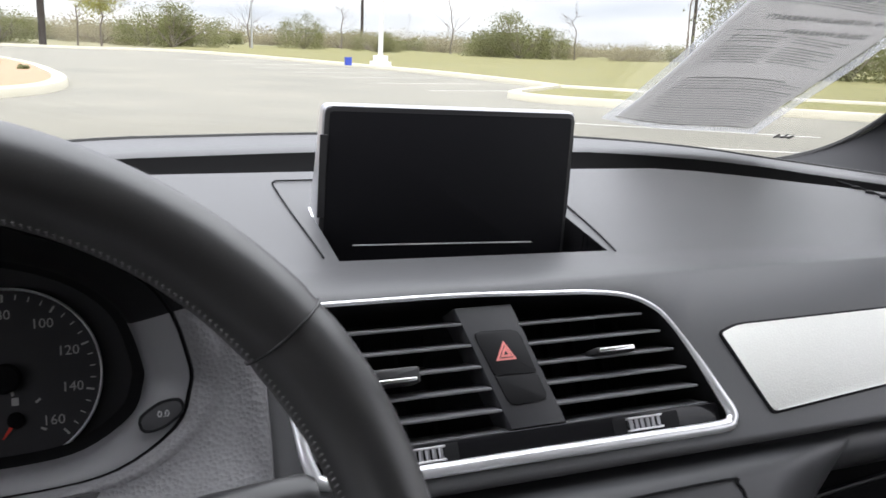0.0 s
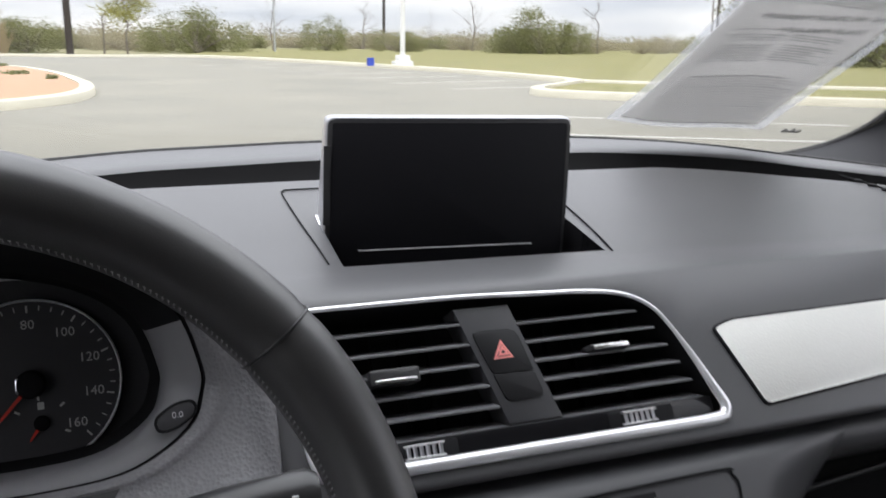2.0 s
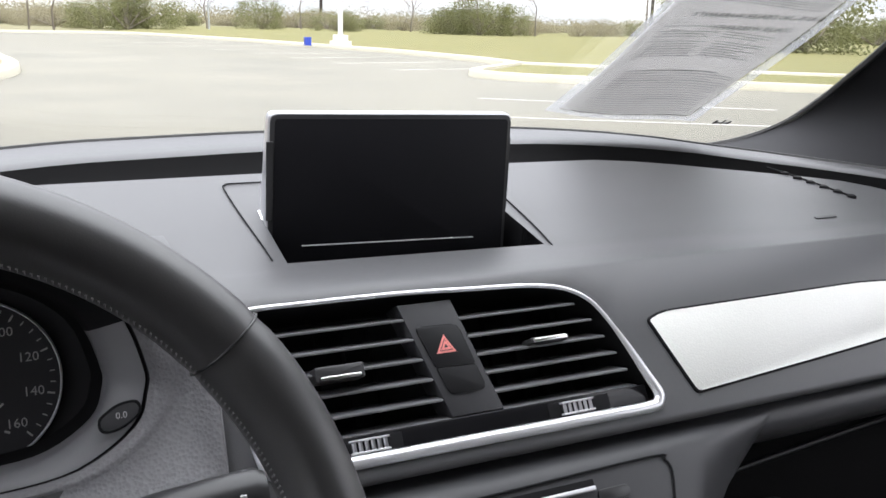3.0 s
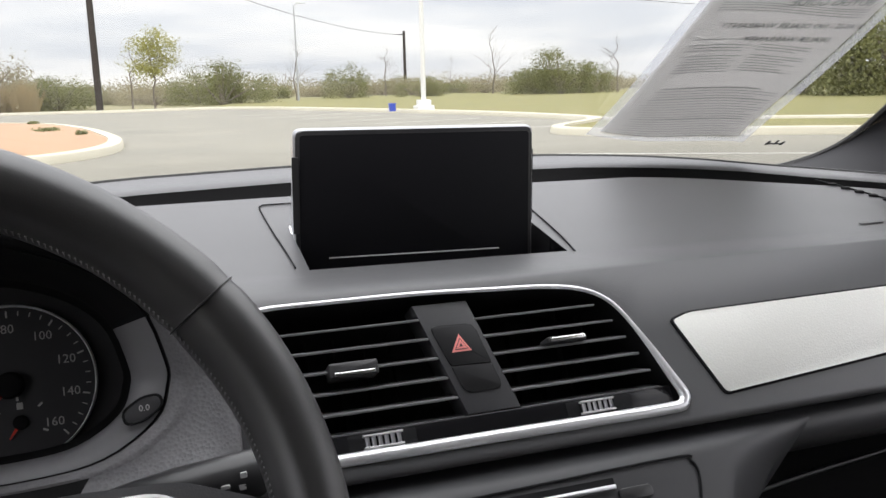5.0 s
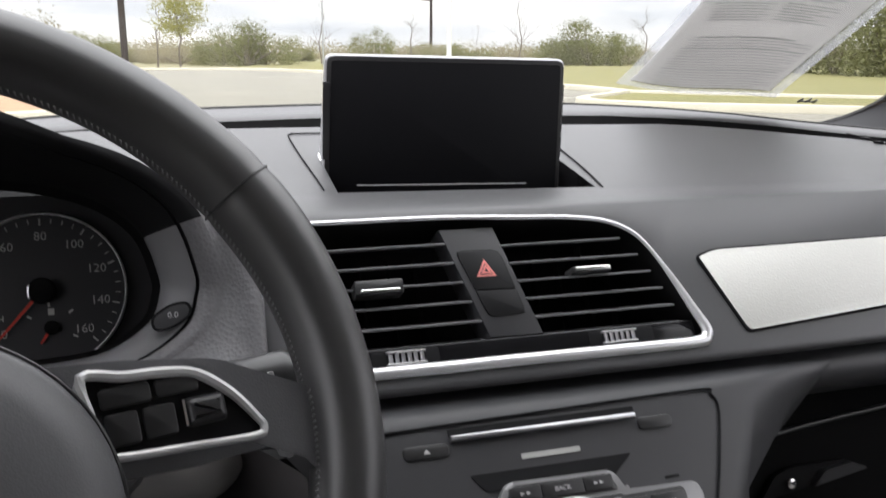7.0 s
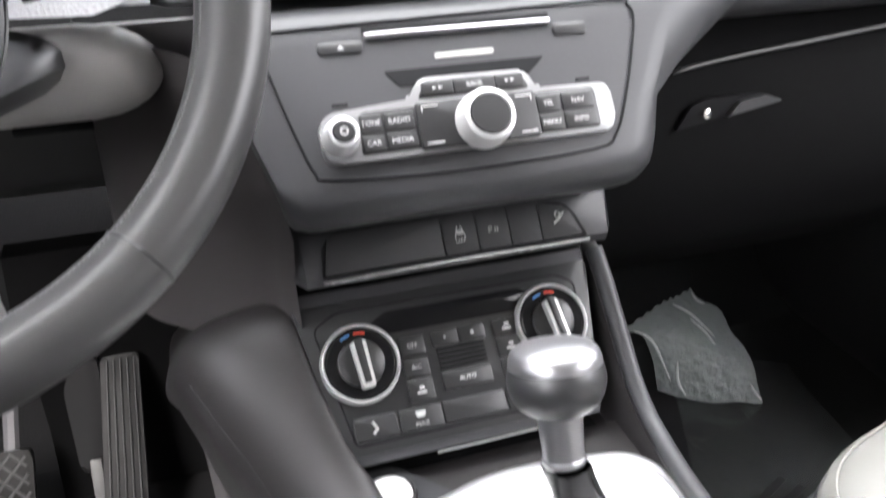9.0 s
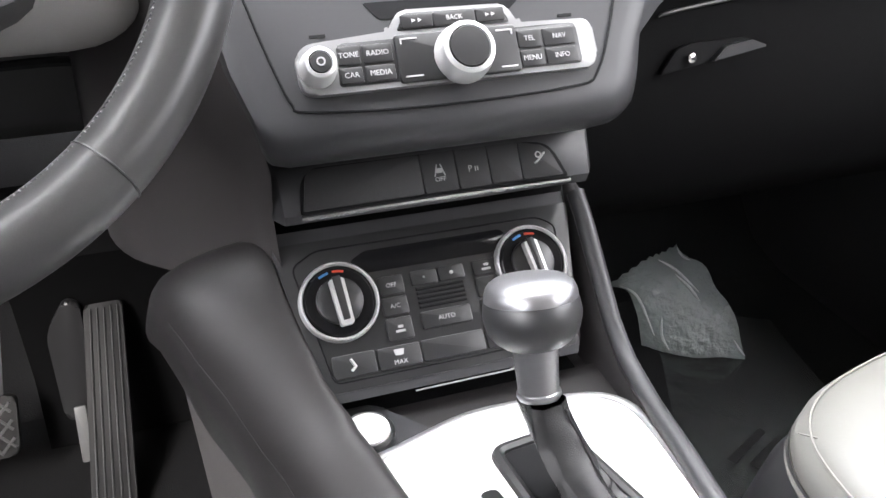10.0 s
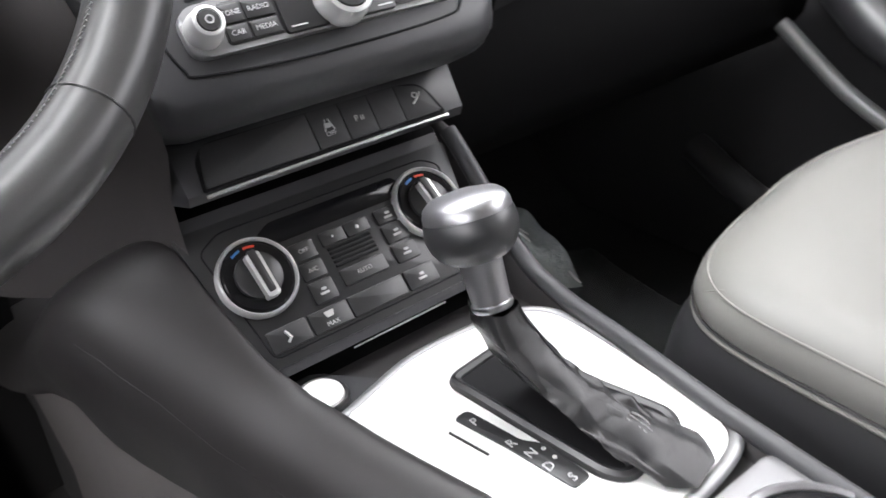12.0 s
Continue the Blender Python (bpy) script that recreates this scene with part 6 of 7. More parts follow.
for k in range(-5, 6):
    for sgn in (-1, 1):
        p0, p1 = (0.018 * k - 0.028 * sgn, -0.030), (0.018 * k + 0.028 * sgn, 0.028)
        cl = [(max(-0.045, min(0.041, u)), v if -0.045 <= u <= 0.041 else -0.030 + (max(-0.045, min(0.041, u)) - p0[0]) / (p1[0] - p0[0]) * 0.058) for u, v in (p0, p1)]
        if abs(cl[0][0] - cl[1][0]) > 0.004:
            part("tread_rib", tube([put(KB, u, v, 0.0005) for u, v in cl], 0.0018, seg=5), RIB_GREY, pad)
part("pedal_arm", tube([(-0.365, 0.94, 0.52), (-0.355, 0.985, 0.60), (-0.350, 1.0, 0.78)], 0.008, seg=8), HOUSING, brk)

# ---- loose plastic film ----
FILM = clear("clear_plastic_film", (0.80, 0.83, 0.82), 0.10, 0.10, bump=0.6, bump_scale=28, haze=0.05)


def crumple(x, y, k):
    return k * noise.fractal(Vector((x * 9, y * 9, 3.1)), 1.0, 2.0, 4)


film = thing("floor_film", (0.5, 0.95, 0.40), "crumpled clear plastic film protecting the carpet", "plastic film")
rows = []
for i in range(26):
    t = i / 25
    row = []
    for j in range(20):
        q = j / 19
        x = (0.255 + 0.225 * t) * (1 - q) + (0.56 + 0.06 * t) * q
        y = 0.52 + (1.02 - 0.52) * t * (1 - q) + (0.925 - 0.52) * t * q
        row.append(Vector((x, y, 0.406 + 0.006 * abs(crumple(x, y, 1.0)))))
    rows.append(row)
part("flat_film", skin(rows), FILM, film)
rows = []
for i in range(18):
    t = i / 17
    row = []
    for j in range(18):
        q = j / 17
        a = Vector((0.410, 0.928, 0.408)) * (1 - q) + Vector((0.533, 0.861, 0.408)) * q
        b = Vector((0.391, 0.993, 0.474)) * (1 - q) + Vector((0.517, 1.021, 0.505)) * q
        p = a * (1 - t) + b * t
        p += Vector((0, -0.012 * math.sin(math.pi * q) * (1 - t), 0.030 * math.sin(math.pi * t) * (1 - 0.3 * q))) + Vector((0.2, -0.4, 1)) * crumple(p.x + 0.3, p.y, 0.018)
        if i == 17:
            p += Vector((0, 0.002 * (j % 2), 0.0025 * (j % 2)))
        row.append(p)
    rows.append(row)
part("raised_flap", skin(rows), clear("dusty_film", (0.62, 0.68, 0.66), 0.34, 0.16, bump=0.9, bump_scale=70, haze=0.42, body=(0.80, 0.88, 0.86)), film, "raised wrinkled flap")
# Near-white colour for the highlights along the film's wrinkles.
FOLD_GLINT = mat("film_fold_glint", (0.85, 0.88, 0.87), 0.2, spec=0.8)


def on_flap(t, q):
    """A place on the raised flap: t up from the floor, q across."""
    i, j = t * 17, q * 17
    a, b = min(16, int(i)), min(16, int(j))
    lo, hi = rows[a][b].lerp(rows[a][b + 1], j - b), rows[a + 1][b].lerp(rows[a + 1][b + 1], j - b)
    return lo.lerp(hi, i - a) + Vector((0, -0.002, 0.002))


# Thin pale rods draw the wrinkle highlights onto the flap.
for pts in (((0.92, 0.55), (0.70, 0.60), (0.45, 0.70)), ((0.98, 0.97), (0.88, 0.93), (0.80, 0.95)), ((0.80, 0.03), (0.45, 0.05), (0.10, 0.12)), ((0.10, 0.88), (0.05, 0.94), (0.02, 0.99)), ((0.65, 0.55), (0.50, 0.62), (0.38, 0.66)), ((0.25, 0.22), (0.12, 0.20), (0.02, 0.24))):
    part("crease", tube(smooth_line([on_flap(t, q) for t, q in pts]), [0.0005 + 0.0016 * math.sin(math.pi * k / 12) for k in range(13)], seg=5), FOLD_GLINT, film, "fold highlight laid on as a pale rod")
FL = flat_at((0.425, 0.735, 0.412), radians(25))
for k, w in enumerate((0.075, 0.065, 0.05, 0.06)):
    part("print_bar", prism(rr(-w / 2 + 0.008 * k, -0.02 - 0.022 * k, w / 2 + 0.008 * k, -0.010 - 0.022 * k, 0.001), FL, 0.0, 0.0006, 0), SATIN, film)
film2 = thing("floor_film", (-0.32, 0.80, 0.40), "crumpled clear plastic film on the driver's carpet", "plastic film")
rows = [[Vector((x, y, 0.412 + 0.02 * abs(crumple(x, y, 1.0)))) for x in np.linspace(-0.42, -0.235, 14)] for y in np.linspace(0.45, 0.84, 18)]
part("flat_film", skin(rows), clear("scuffed_film", (0.7, 0.73, 0.72), 0.22, 0.12, bump=0.8, bump_scale=26, haze=0.55), film2)

# ---- dealer form behind the glass ----
bl, br, tl, tr = Vector((0.269, 1.046, 1.191)), Vector((0.481, 1.054, 1.170)), Vector((0.2552, 0.8099, 1.3165)), Vector((0.4684, 0.8204, 1.3195))
eu, ev = (br - bl), (tl - bl)
W_, H_ = eu.length, ev.length
WARP = tr - tl - br + bl     # the sheet hangs a little twisted
eu, ev = eu / W_, ev / H_
en = eu.cross(ev).normalized()
if en.y > 0:
    en = -en
PP = (bl - en * 0.0, eu, ev, en)
form = thing("buyers_guide_form", bl, "printed paper form in a clear sleeve hung inside the windscreen", "paper form")


def paper_mat(name, col, through):
    m = mat(name, col, 0.7, tint=[c * 0.93 for c in col], tint_scale=14)
    n, l = m.node_tree.nodes, m.node_tree.links
    p, o = n["Principled BSDF"], n["Material Output"]
    tr, mx = n.new("ShaderNodeBsdfTranslucent"), n.new("ShaderNodeMixShader")
    tr.inputs[0].default_value = (*[c * 0.95 for c in col], 1)
    mx.inputs[0].default_value = through
    l.new(p.outputs[0], mx.inputs[1])
    l.new(tr.outputs[0], mx.inputs[2])
    l.new(mx.outputs[0], o.inputs[0])
    return m


PAPER = paper_mat("thin_paper", (0.52, 0.50, 0.465), 0.55)
FOLD = paper_mat("grey_fold", (0.22, 0.22, 0.225), 0.4)
GREEN = paper_mat("green_print", (0.02, 0.16, 0.09), 0.35)
PRINT = mat("grey_print", (0.10, 0.10, 0.10), 0.8)
SLEEVE = clear("sleeve_film", (0.70, 0.71, 0.73), 0.04, 0.15, haze=0.30, milky=True, body=(0.42, 0.43, 0.45))


def bent(u0, v0, u1, v1, d, nu=10, nv=14):
    return skin([[put(PP, u, v, d + 0.0035 * math.sin(u / W_ * 5 + v / H_ * 4)) + WARP * (u / W_) * (v / H_) for u in np.linspace(u0, u1, nu)] for v in np.linspace(v0, v1, nv)])


part("sheet", bent(0.014, 0.009, W_ - 0.014, H_ - 0.006, 0.0), PAPER, form, "grey backlit paper")
part("sleeve", bent(0.0, 0.0, W_, H_ + 0.065, 0.002), SLEEVE, form, "clear plastic sleeve")
part("header_fold", bent(0.006, H_ - 0.006, W_ - 0.006, H_ + 0.006, 0.0012, 10, 3), FOLD, form, "grey folded edge")
part("green_header", bent(0.016, H_ + 0.006, W_ - 0.014, H_ + 0.060, 0.0006, 10, 5), GREEN, form, "green printed strip")


def print_line(v, u0, u1, h):
    part("print_bar", bent(u0, v, u1, v + h, 0.0028, 14, 2), PRINT, form)


for v, w, size, u in ((H_ * 0.945, "BUYERS GUIDE", 0.0140, 0.135), (H_ * 0.820, "X AS-IS - NO DEALER WARRANTY", 0.0106, 0.118), (H_ * 0.745, "DEALER WARRANTY", 0.0108, 0.125)):
    at_ = put(PP, u, v, 0.006) + WARP * (u / W_) * (v / H_)
    text_part(w, (at_, (PP[1] + WARP / W_ * (v / H_)).normalized(), (PP[2] + WARP / H_ * (u / W_)).normalized(), PP[3]), size, PRINT, form, depth=0.0002, mirror=True)
rs = random.Random(4)
for v in (0.908, 0.896, 0.882, 0.868):
    print_line(H_ * v, 0.026, W_ - 0.028, 0.0009)
for i in range(13):
    v = H_ * (0.705 - 0.0165 * i)
    if i not in (1, 5):
        print_line(v, 0.026 + rs.uniform(0, 0.01), 0.100 - rs.uniform(0, 0.012), 0.0011)
    if i not in (0, 4, 12):
        print_line(v - 0.002, 0.108, W_ - 0.032 - rs.uniform(0, 0.035), 0.0011)
for i in range(20):
    v = H_ * (0.40 - 0.0185 * i)
    print_line(v, 0.026 + rs.uniform(0, 0.012), W_ - 0.026 - rs.uniform(0, 0.03) * (i % 3 == 0), 0.0016 if i in (0, 4, 12) else 0.0010)

# ---- outdoors ----
OUT = Matrix.Rotation(radians(0.31), 4, "X")     # the lot rises a little ahead
ASPHALT = mat("worn_asphalt", (0.140, 0.134, 0.112), 0.9, grain=0.25, bump=0.4, bump_scale=60, tint=(0.275, 0.258, 0.205), tint_scale=0.28)
CONCRETE = mat("pale_concrete", (0.47, 0.44, 0.34), 0.85, grain=0.15, bump=0.4, bump_scale=40, tint=(0.56, 0.53, 0.43), tint_scale=0.8)
GRASS = mat("mown_grass", (0.125, 0.130, 0.036), 0.95, grain=0.5, bump=0.6, bump_scale=30, tint=(0.225, 0.195, 0.072), tint_scale=0.35)
FIELD = mat("dry_field", (0.25, 0.21, 0.125), 0.95, grain=0.4, bump=0.6, bump_scale=20, tint=(0.16, 0.17, 0.07), tint_scale=0.06)
SOIL = mat("red_soil", (0.34, 0.20, 0.115), 0.95, grain=0.4, bump=0.6, bump_scale=30, tint=(0.41, 0.27, 0.165), tint_scale=0.7)
LINE = mat("worn_white_paint", (0.55, 0.54, 0.50), 0.7, grain=0.3, bump=0.2, bump_scale=60, tint=(0.40, 0.39, 0.355), tint_scale=2.0)
POLE_WOOD = mat("dark_pole_wood", (0.035, 0.028, 0.024), 0.8, grain=0.4, bump=0.5, bump_scale=30)
BARK = mat("grey_bark", (0.16, 0.135, 0.11), 0.9, grain=0.4, bump=0.5, bump_scale=40)
LEAF_G = paper_mat("olive_leaves", (0.19, 0.195, 0.08), 0.4)
LEAF_Y = paper_mat("yellow_leaves", (0.36, 0.35, 0.12), 0.4)
LEAF_D = paper_mat("dull_scrub", (0.30, 0.27, 0.175), 0.4)
STRAW = mat("dry_grass", (0.36, 0.29, 0.17), 0.9, grain=0.3, tint=(0.28, 0.22, 0.12), tint_scale=0.5)
GALV = mat("galvanised_steel", (0.42, 0.43, 0.44), 0.45, metal=0.6)
BLUE = mat("blue_plastic", (0.02, 0.05, 0.36), 0.4)
WIRE = mat("dark_cable", (0.03, 0.03, 0.03), 0.7)


def opart(name, bm, material, parent=None, label="", sharp=45):
    bm.transform(OUT)
    return part(name, bm, material, parent, label, car=False, sharp=sharp)


def othing(name, at, label, category, group="", kind=""):
    return thing(name, OUT @ Vector(at), label, category, group, kind, car=False)


def flat_sheet(outline, z, h, bevel=0.0):
    return prism(outline, flat_at((0, 0, 0)), z, z + h, bevel)


# ground: one sheet to the horizon, gently uneven far off
rows = []
for i in range(46):
    r = 3.0 * 1.172 ** i
    row = []
    for j in range(64):
        a = 2 * math.pi * j / 64
        x, y = r * math.cos(a), r * math.sin(a)
        z = -0.03 if r < 160 else -0.03 + 0.006 * (r - 160) * max(0.0, noise.noise(Vector((x * 0.003, y * 0.003, 0.5)))) * 0.6
        row.append(Vector((x, y, z)))
    rows.append(row)
rows.insert(0, [Vector((0, 0, -0.03)) + Vector((math.cos(2 * math.pi * j / 64), math.sin(2 * math.pi * j / 64), 0)) * 0.01 for j in range(64)])
g = opart("ground", skin(rows, close=True), FIELD)
tagged(g, "dry grassy field reaching to the horizon", "ground", kind="structure")

FAR = [(p.x, p.y) for p in smooth_line([(-40.24, 63.89, 0), (-19.38, 66.71, 0), (-11.23, 68.03, 0), (-2.26, 65.12, 0), (1.61, 66.24, 0), (5.16, 64.97, 0), (7.96, 57.89, 0), (9.77, 50.75, 0), (11.61, 41.86, 0), (12.9, 35.35, 0), (13.37, 28.53, 0), (13.16, 24.68, 0)], 5)]
ISLE_R = [(p.x, p.y) for p in smooth_line([(12.97, 24.29, 0), (11.49, 22.65, 0), (10.1, 21.2, 0), (9.42, 20.04, 0), (9.4, 19.08, 0), (9.98, 18.03, 0), (11.33, 16.89, 0), (13.08, 15.84, 0), (14.64, 14.5, 0), (18.41, 11.24, 0), (24.21, 5.62, 0)], 4)]
lot = [(-40, -60)] + FAR + ISLE_R[1:] + [(30, -10), (30, -60)]
r = opart("parking_lot", flat_sheet([(x * 1.0, y) for x, y in lot][::-1], -0.028, 0.028), ASPHALT)
tagged(r, "pale worn asphalt parking lot", "parking lot", kind="structure")
def inset(line, closed, d):
    """The outline drawn in (to the right of its run) by d."""
    pts = [Vector((x, y, 0)) for x, y in line]
    n, out = len(pts), []
    for i in range(n):
        a = pts[i - 1] if (closed or i) else pts[i]
        b = pts[(i + 1) % n] if (closed or i < n - 1) else pts[i]
        t = (b - a).normalized()
        q = pts[i] + Vector((t.y, -t.x, 0)) * d
        out.append((q.x, q.y))
    return out


def kerb(line, closed, wid=0.36, h=0.17):
    bm = bmesh.new()
    pts = [Vector((x, y, 0)) for x, y in line]
    rows = []
    n = len(pts)
    for i in range(n):
        a = pts[i - 1] if (closed or i) else pts[i]
        b = pts[(i + 1) % n] if (closed or i < n - 1) else pts[i]
        t = (b - a).normalized()
        s = Vector((t.y, -t.x, 0))
        rows.append([pts[i] + s * q + Vector((0, 0, z)) for q, z in ((0.0, -0.02), (0.02, h * 0.75), (0.05, h), (wid, h + 0.01), (wid + 0.02, -0.02))])
    if closed:
        rows.append(rows[0])
    return add_skin(bm, rows)


def kerb_thing(line, closed, label):
    k = opart("kerb", kerb(line, closed), CONCRETE)
    return tagged(k, label, "kerb", "concrete kerbs", "structure")


edge = inset((FAR[len(FAR) // 2 - 6:] + ISLE_R[1:])[::-1], False, 0.2)[::-1]
lawn = edge + [(60, 10), (110, 60), (120, 130), (30, 128), (16, 120), (10, 100)]
w = opart("lawn", flat_sheet(lawn[::-1], -0.03, 0.13), GRASS)
tagged(w, "mown green grass verge beyond the kerb", "lawn", kind="structure")


kerb_thing([(x, y) for x, y in FAR][::-1], False, "pale concrete kerb along the far edge of the lot")
kerb_thing(ISLE_R[::-1], False, "pale concrete kerb round the grass verge")
kerb_thing([(p.x, p.y) for p in smooth_line([(12.76, 24.48, 0), (14.13, 22.86, 0), (16.43, 20.67, 0), (19.78, 17.99, 0), (25.03, 14.34, 0)], 4)][::-1], False, "pale concrete kerb between two strips of grass")
ISLE_L = [(p.x, p.y) for p in smooth_line([(-15.11, 51.83, 0), (-7.56, 43.94, 0), (-4.17, 38.9, 0), (-2.2, 31.82, 0), (-1.32, 26.61, 0), (-0.94, 23.38, 0), (-0.97, 20.53, 0), (-1.56, 18.44, 0), (-2.82, 17.01, 0), (-5.85, 15.77, 0), (-14.14, 14.23, 0), (-25.73, 15.13, 0), (-30.12, 37.38, 0)], 5, True)]
kerb_thing(ISLE_L, True, "rounded pale concrete kerb of a soil island")
s = opart("soil_island", flat_sheet(inset(ISLE_L, True, 0.2)[::-1], 0.0, 0.15), SOIL)
tagged(s, "reddish bare soil bed with weed tufts", "soil bed", kind="structure")

# painted bay lines
for (a, b) in (((6.7, 14.1), (10.96, 11.19)), ((5.0, 11.52), (9.71, 8.84)), ((8.34, 22.81), (11.77, 23.51)), ((7.75, 26.34), (11.98, 27.36)), ((7.36, 29.97), (11.88, 31.2)), ((6.76, 33.6), (11.18, 35.03)), ((5.96, 37.41), (10.47, 39.04)), ((4.95, 41.41), (9.55, 43.25)), ((3.43, 45.76), (8.22, 47.82))):
    A, B = Vector((*a, 0)), Vector((*b, 0))
    t = (B - A).normalized() * 1.0
    q = Vector((-t.y, t.x, 0)) * 0.055
    m_ = opart("bay_line", prism([(v.x, v.y) for v in (A - q, B - q, B + q, A + q)], flat_at((0, 0, 0)), 0.001, 0.005, 0), LINE)
    tagged(m_, "worn white painted parking bay line", "road marking", "bay lines", "structure")


def up_tube(p, top, r0, r1, seg=12):
    return tube([Vector(p), (Vector(p) + Vector(top)) / 2, Vector(top)], [r0, (r0 + r1) / 2, r1], seg=seg, up=(0, 1, 0))


lp = othing("lamp_post", (12.75, 41.3, 0), "white painted lamp post on a square concrete foot", "lamp post")
opart("post", up_tube((12.75, 41.3, 0.4), (12.75, 41.3, 9.0), 0.13, 0.10), WHITE_METAL, lp)
opart("foot", add_prism(prism(rr(-0.43, -0.43, 0.43, 0.43, 0.03), flat_at((12.75, 41.3, 0)), 0.0, 0.34, 0.03), rr(-0.30, -0.30, 0.30, 0.30, 0.03), flat_at((12.75, 41.3, 0)), 0.34, 0.62, 0.03), WHITE_METAL, lp, "white concrete foot")
opart("lamp_head", prism(rr(-0.3, -0.9, 0.3, 0.1, 0.05), flat_at((12.75, 41.3, 9.0)), 0.0, 0.15, 0.02), WHITE_METAL, lp)
bin_ = othing("blue_box", (11.10, 41.3, 0.12), "small blue plastic box on the kerb", "box")
opart("box_body", prism(rr(-0.15, -0.15, 0.15, 0.15, 0.02), flat_at((11.10, 41.3, 0.10)), 0.0, 0.36, 0.02), BLUE, bin_)
opart("box_lid", prism(rr(-0.165, -0.165, 0.165, 0.165, 0.02), flat_at((11.10, 41.3, 0.46)), 0.0, 0.03, 0.008), BLUE, bin_)


def utility(x, y, h, r, lean=0.0):
    u = othing("utility_pole", (x, y, 0), "dark wooden utility pole beside the lot", "utility pole", "utility poles")
    opart("pole", up_tube((x, y, -0.1), (x + lean, y, h), r, r * 0.8), POLE_WOOD, u)
    return u


utility(-4.1, 73.9, 15.0, 0.28)
u = utility(44.0, 151.2, 11.2, 0.30)
opart("crossarm", tube([(42.2, 151.2, 10.6), (44.2, 151.2, 10.6)], 0.07, seg=6), POLE_WOOD, u)
utility(67.3, 87.9, 10.0, 0.22)
for x, y, h in ((15.2, 94.7, 10.2), (-18.3, 92.0, 10.6)):
    sl = othing("street_lamp", (x, y, 0), "thin grey street lamp with a short arm", "street lamp", "street lamps")
    opart("post", up_tube((x, y, 0), (x, y, h), 0.11, 0.07, 8), GALV, sl)
    opart("arm", tube([(x, y, h), (x + 0.35, y, h + 0.25), (x + 0.8, y, h + 0.28)], 0.06, seg=6), GALV, sl)
    opart("lamp_head", prism(rr(-0.3, -0.12, 0.3, 0.12, 0.05), flat_at((x + 1.0, y, h + 0.2)), 0.0, 0.12, 0.03), GALV, sl)


def cable(a, b, sag, r=0.03):
    pts = []
    for i in range(25):
        t = i / 24
        p = Vector(a) * (1 - t) + Vector(b) * t
        pts.append(p - Vector((0, 0, sag * 4 * t * (1 - t))))
    c = opart("overhead_cable", tube(pts, r, seg=5), WIRE)
    return tagged(c, "thin dark overhead cable strung between poles", "cable", "overhead cables")


cable((-4.1, 73.9, 13.2), (44, 151.2, 10.5), 1.6, 0.03)
cable((4.0, 54, 10.4), (58.7, 80.3, 9.1), 0.7, 0.025)


# ---- plants ----
def twig_tree(rng, h, spread, levels, thin, leaves, leaf_size, bare_to=0.3):
    """A trunk to the top with limbs off it that fork twice; leaves are small bent blades near the twig ends."""
    wood, leaf = bmesh.new(), bmesh.new()

    def limb(p, d, length, rad, level):
        pts, q = [p], p
        for k in range(3):
            d = (d + Vector((rng.uniform(-1, 1), rng.uniform(-1, 1), rng.uniform(-0.1, 0.5))) * 0.25).normalized()
            q = q + d * length / 3
            pts.append(q)
        add_tube(wood, pts, [rad, rad * 0.8, rad * 0.6, rad * 0.3], seg=4, up=(0.3, 1, 0.1), caps=False)
        if level < levels:
            for _ in range(rng.randint(3, 4)):
                nd = (d * 0.6 + Vector((rng.uniform(-1, 1), rng.uniform(-1, 1), rng.uniform(-0.2, 0.9))) * spread).normalized()
                limb(pts[rng.randint(1, 3)], nd, length * rng.uniform(0.4, 0.65), rad * 0.5, level + 1)
        for _ in range(leaves):
            c = pts[rng.randint(1, 3)] + Vector((rng.gauss(0, 1), rng.gauss(0, 1), rng.gauss(0, 1))) * length * 0.28
            blade(leaf, c, leaf_size * rng.uniform(0.6, 1.3), rng)

    pts = [Vector((0.10 * h * 0.1 * rng.uniform(-1, 1) * k, 0.01 * h * rng.uniform(-1, 1) * k, h * k / 8)) for k in range(9)]
    add_tube(wood, pts, [thin * (1 - 0.11 * k) for k in range(9)], seg=6, up=(0.3, 1, 0.1), caps=False)
    for _ in range(13):
        f = rng.uniform(bare_to, 0.97)
        k = min(7, int(f * 8))
        p = pts[k].lerp(pts[k + 1], f * 8 - k)
        a = rng.uniform(0, 6.28)
        limb(p, Vector((math.cos(a) * spread, math.sin(a) * spread, 0.7)).normalized(), h * 0.34 * (1.15 - f), thin * 0.42 * (1.1 - f), 1)
    return wood, leaf


def blade(bm, c, s, rng):
    d = Vector((rng.uniform(-1, 1), rng.uniform(-1, 1), rng.uniform(-1, 1))).normalized()
    e = d.orthogonal().normalized()
    e = Matrix.Rotation(rng.uniform(0, 6.3), 3, d) @ e
    vs = [bm.verts.new(c + v) for v in (-d * s, e * s * 0.55, d * s, -e * s * 0.55 + e.cross(d) * s * 0.3)]
    bm.faces.new(vs[:3])
    bm.faces.new((vs[0], vs[2], vs[3]))


def plant(name, label, category, group, wood, leaf, leaf_mat, leaf_name="crown"):
    t = new(name)
    HOME[t] = Matrix()
    tagged(t, label, category, group)
    part("trunk", wood, BARK, t, car=False, sharp=60)
    if leaf is not None and len(leaf.faces):
        part(leaf_name, leaf, leaf_mat, t, car=False)
    return t


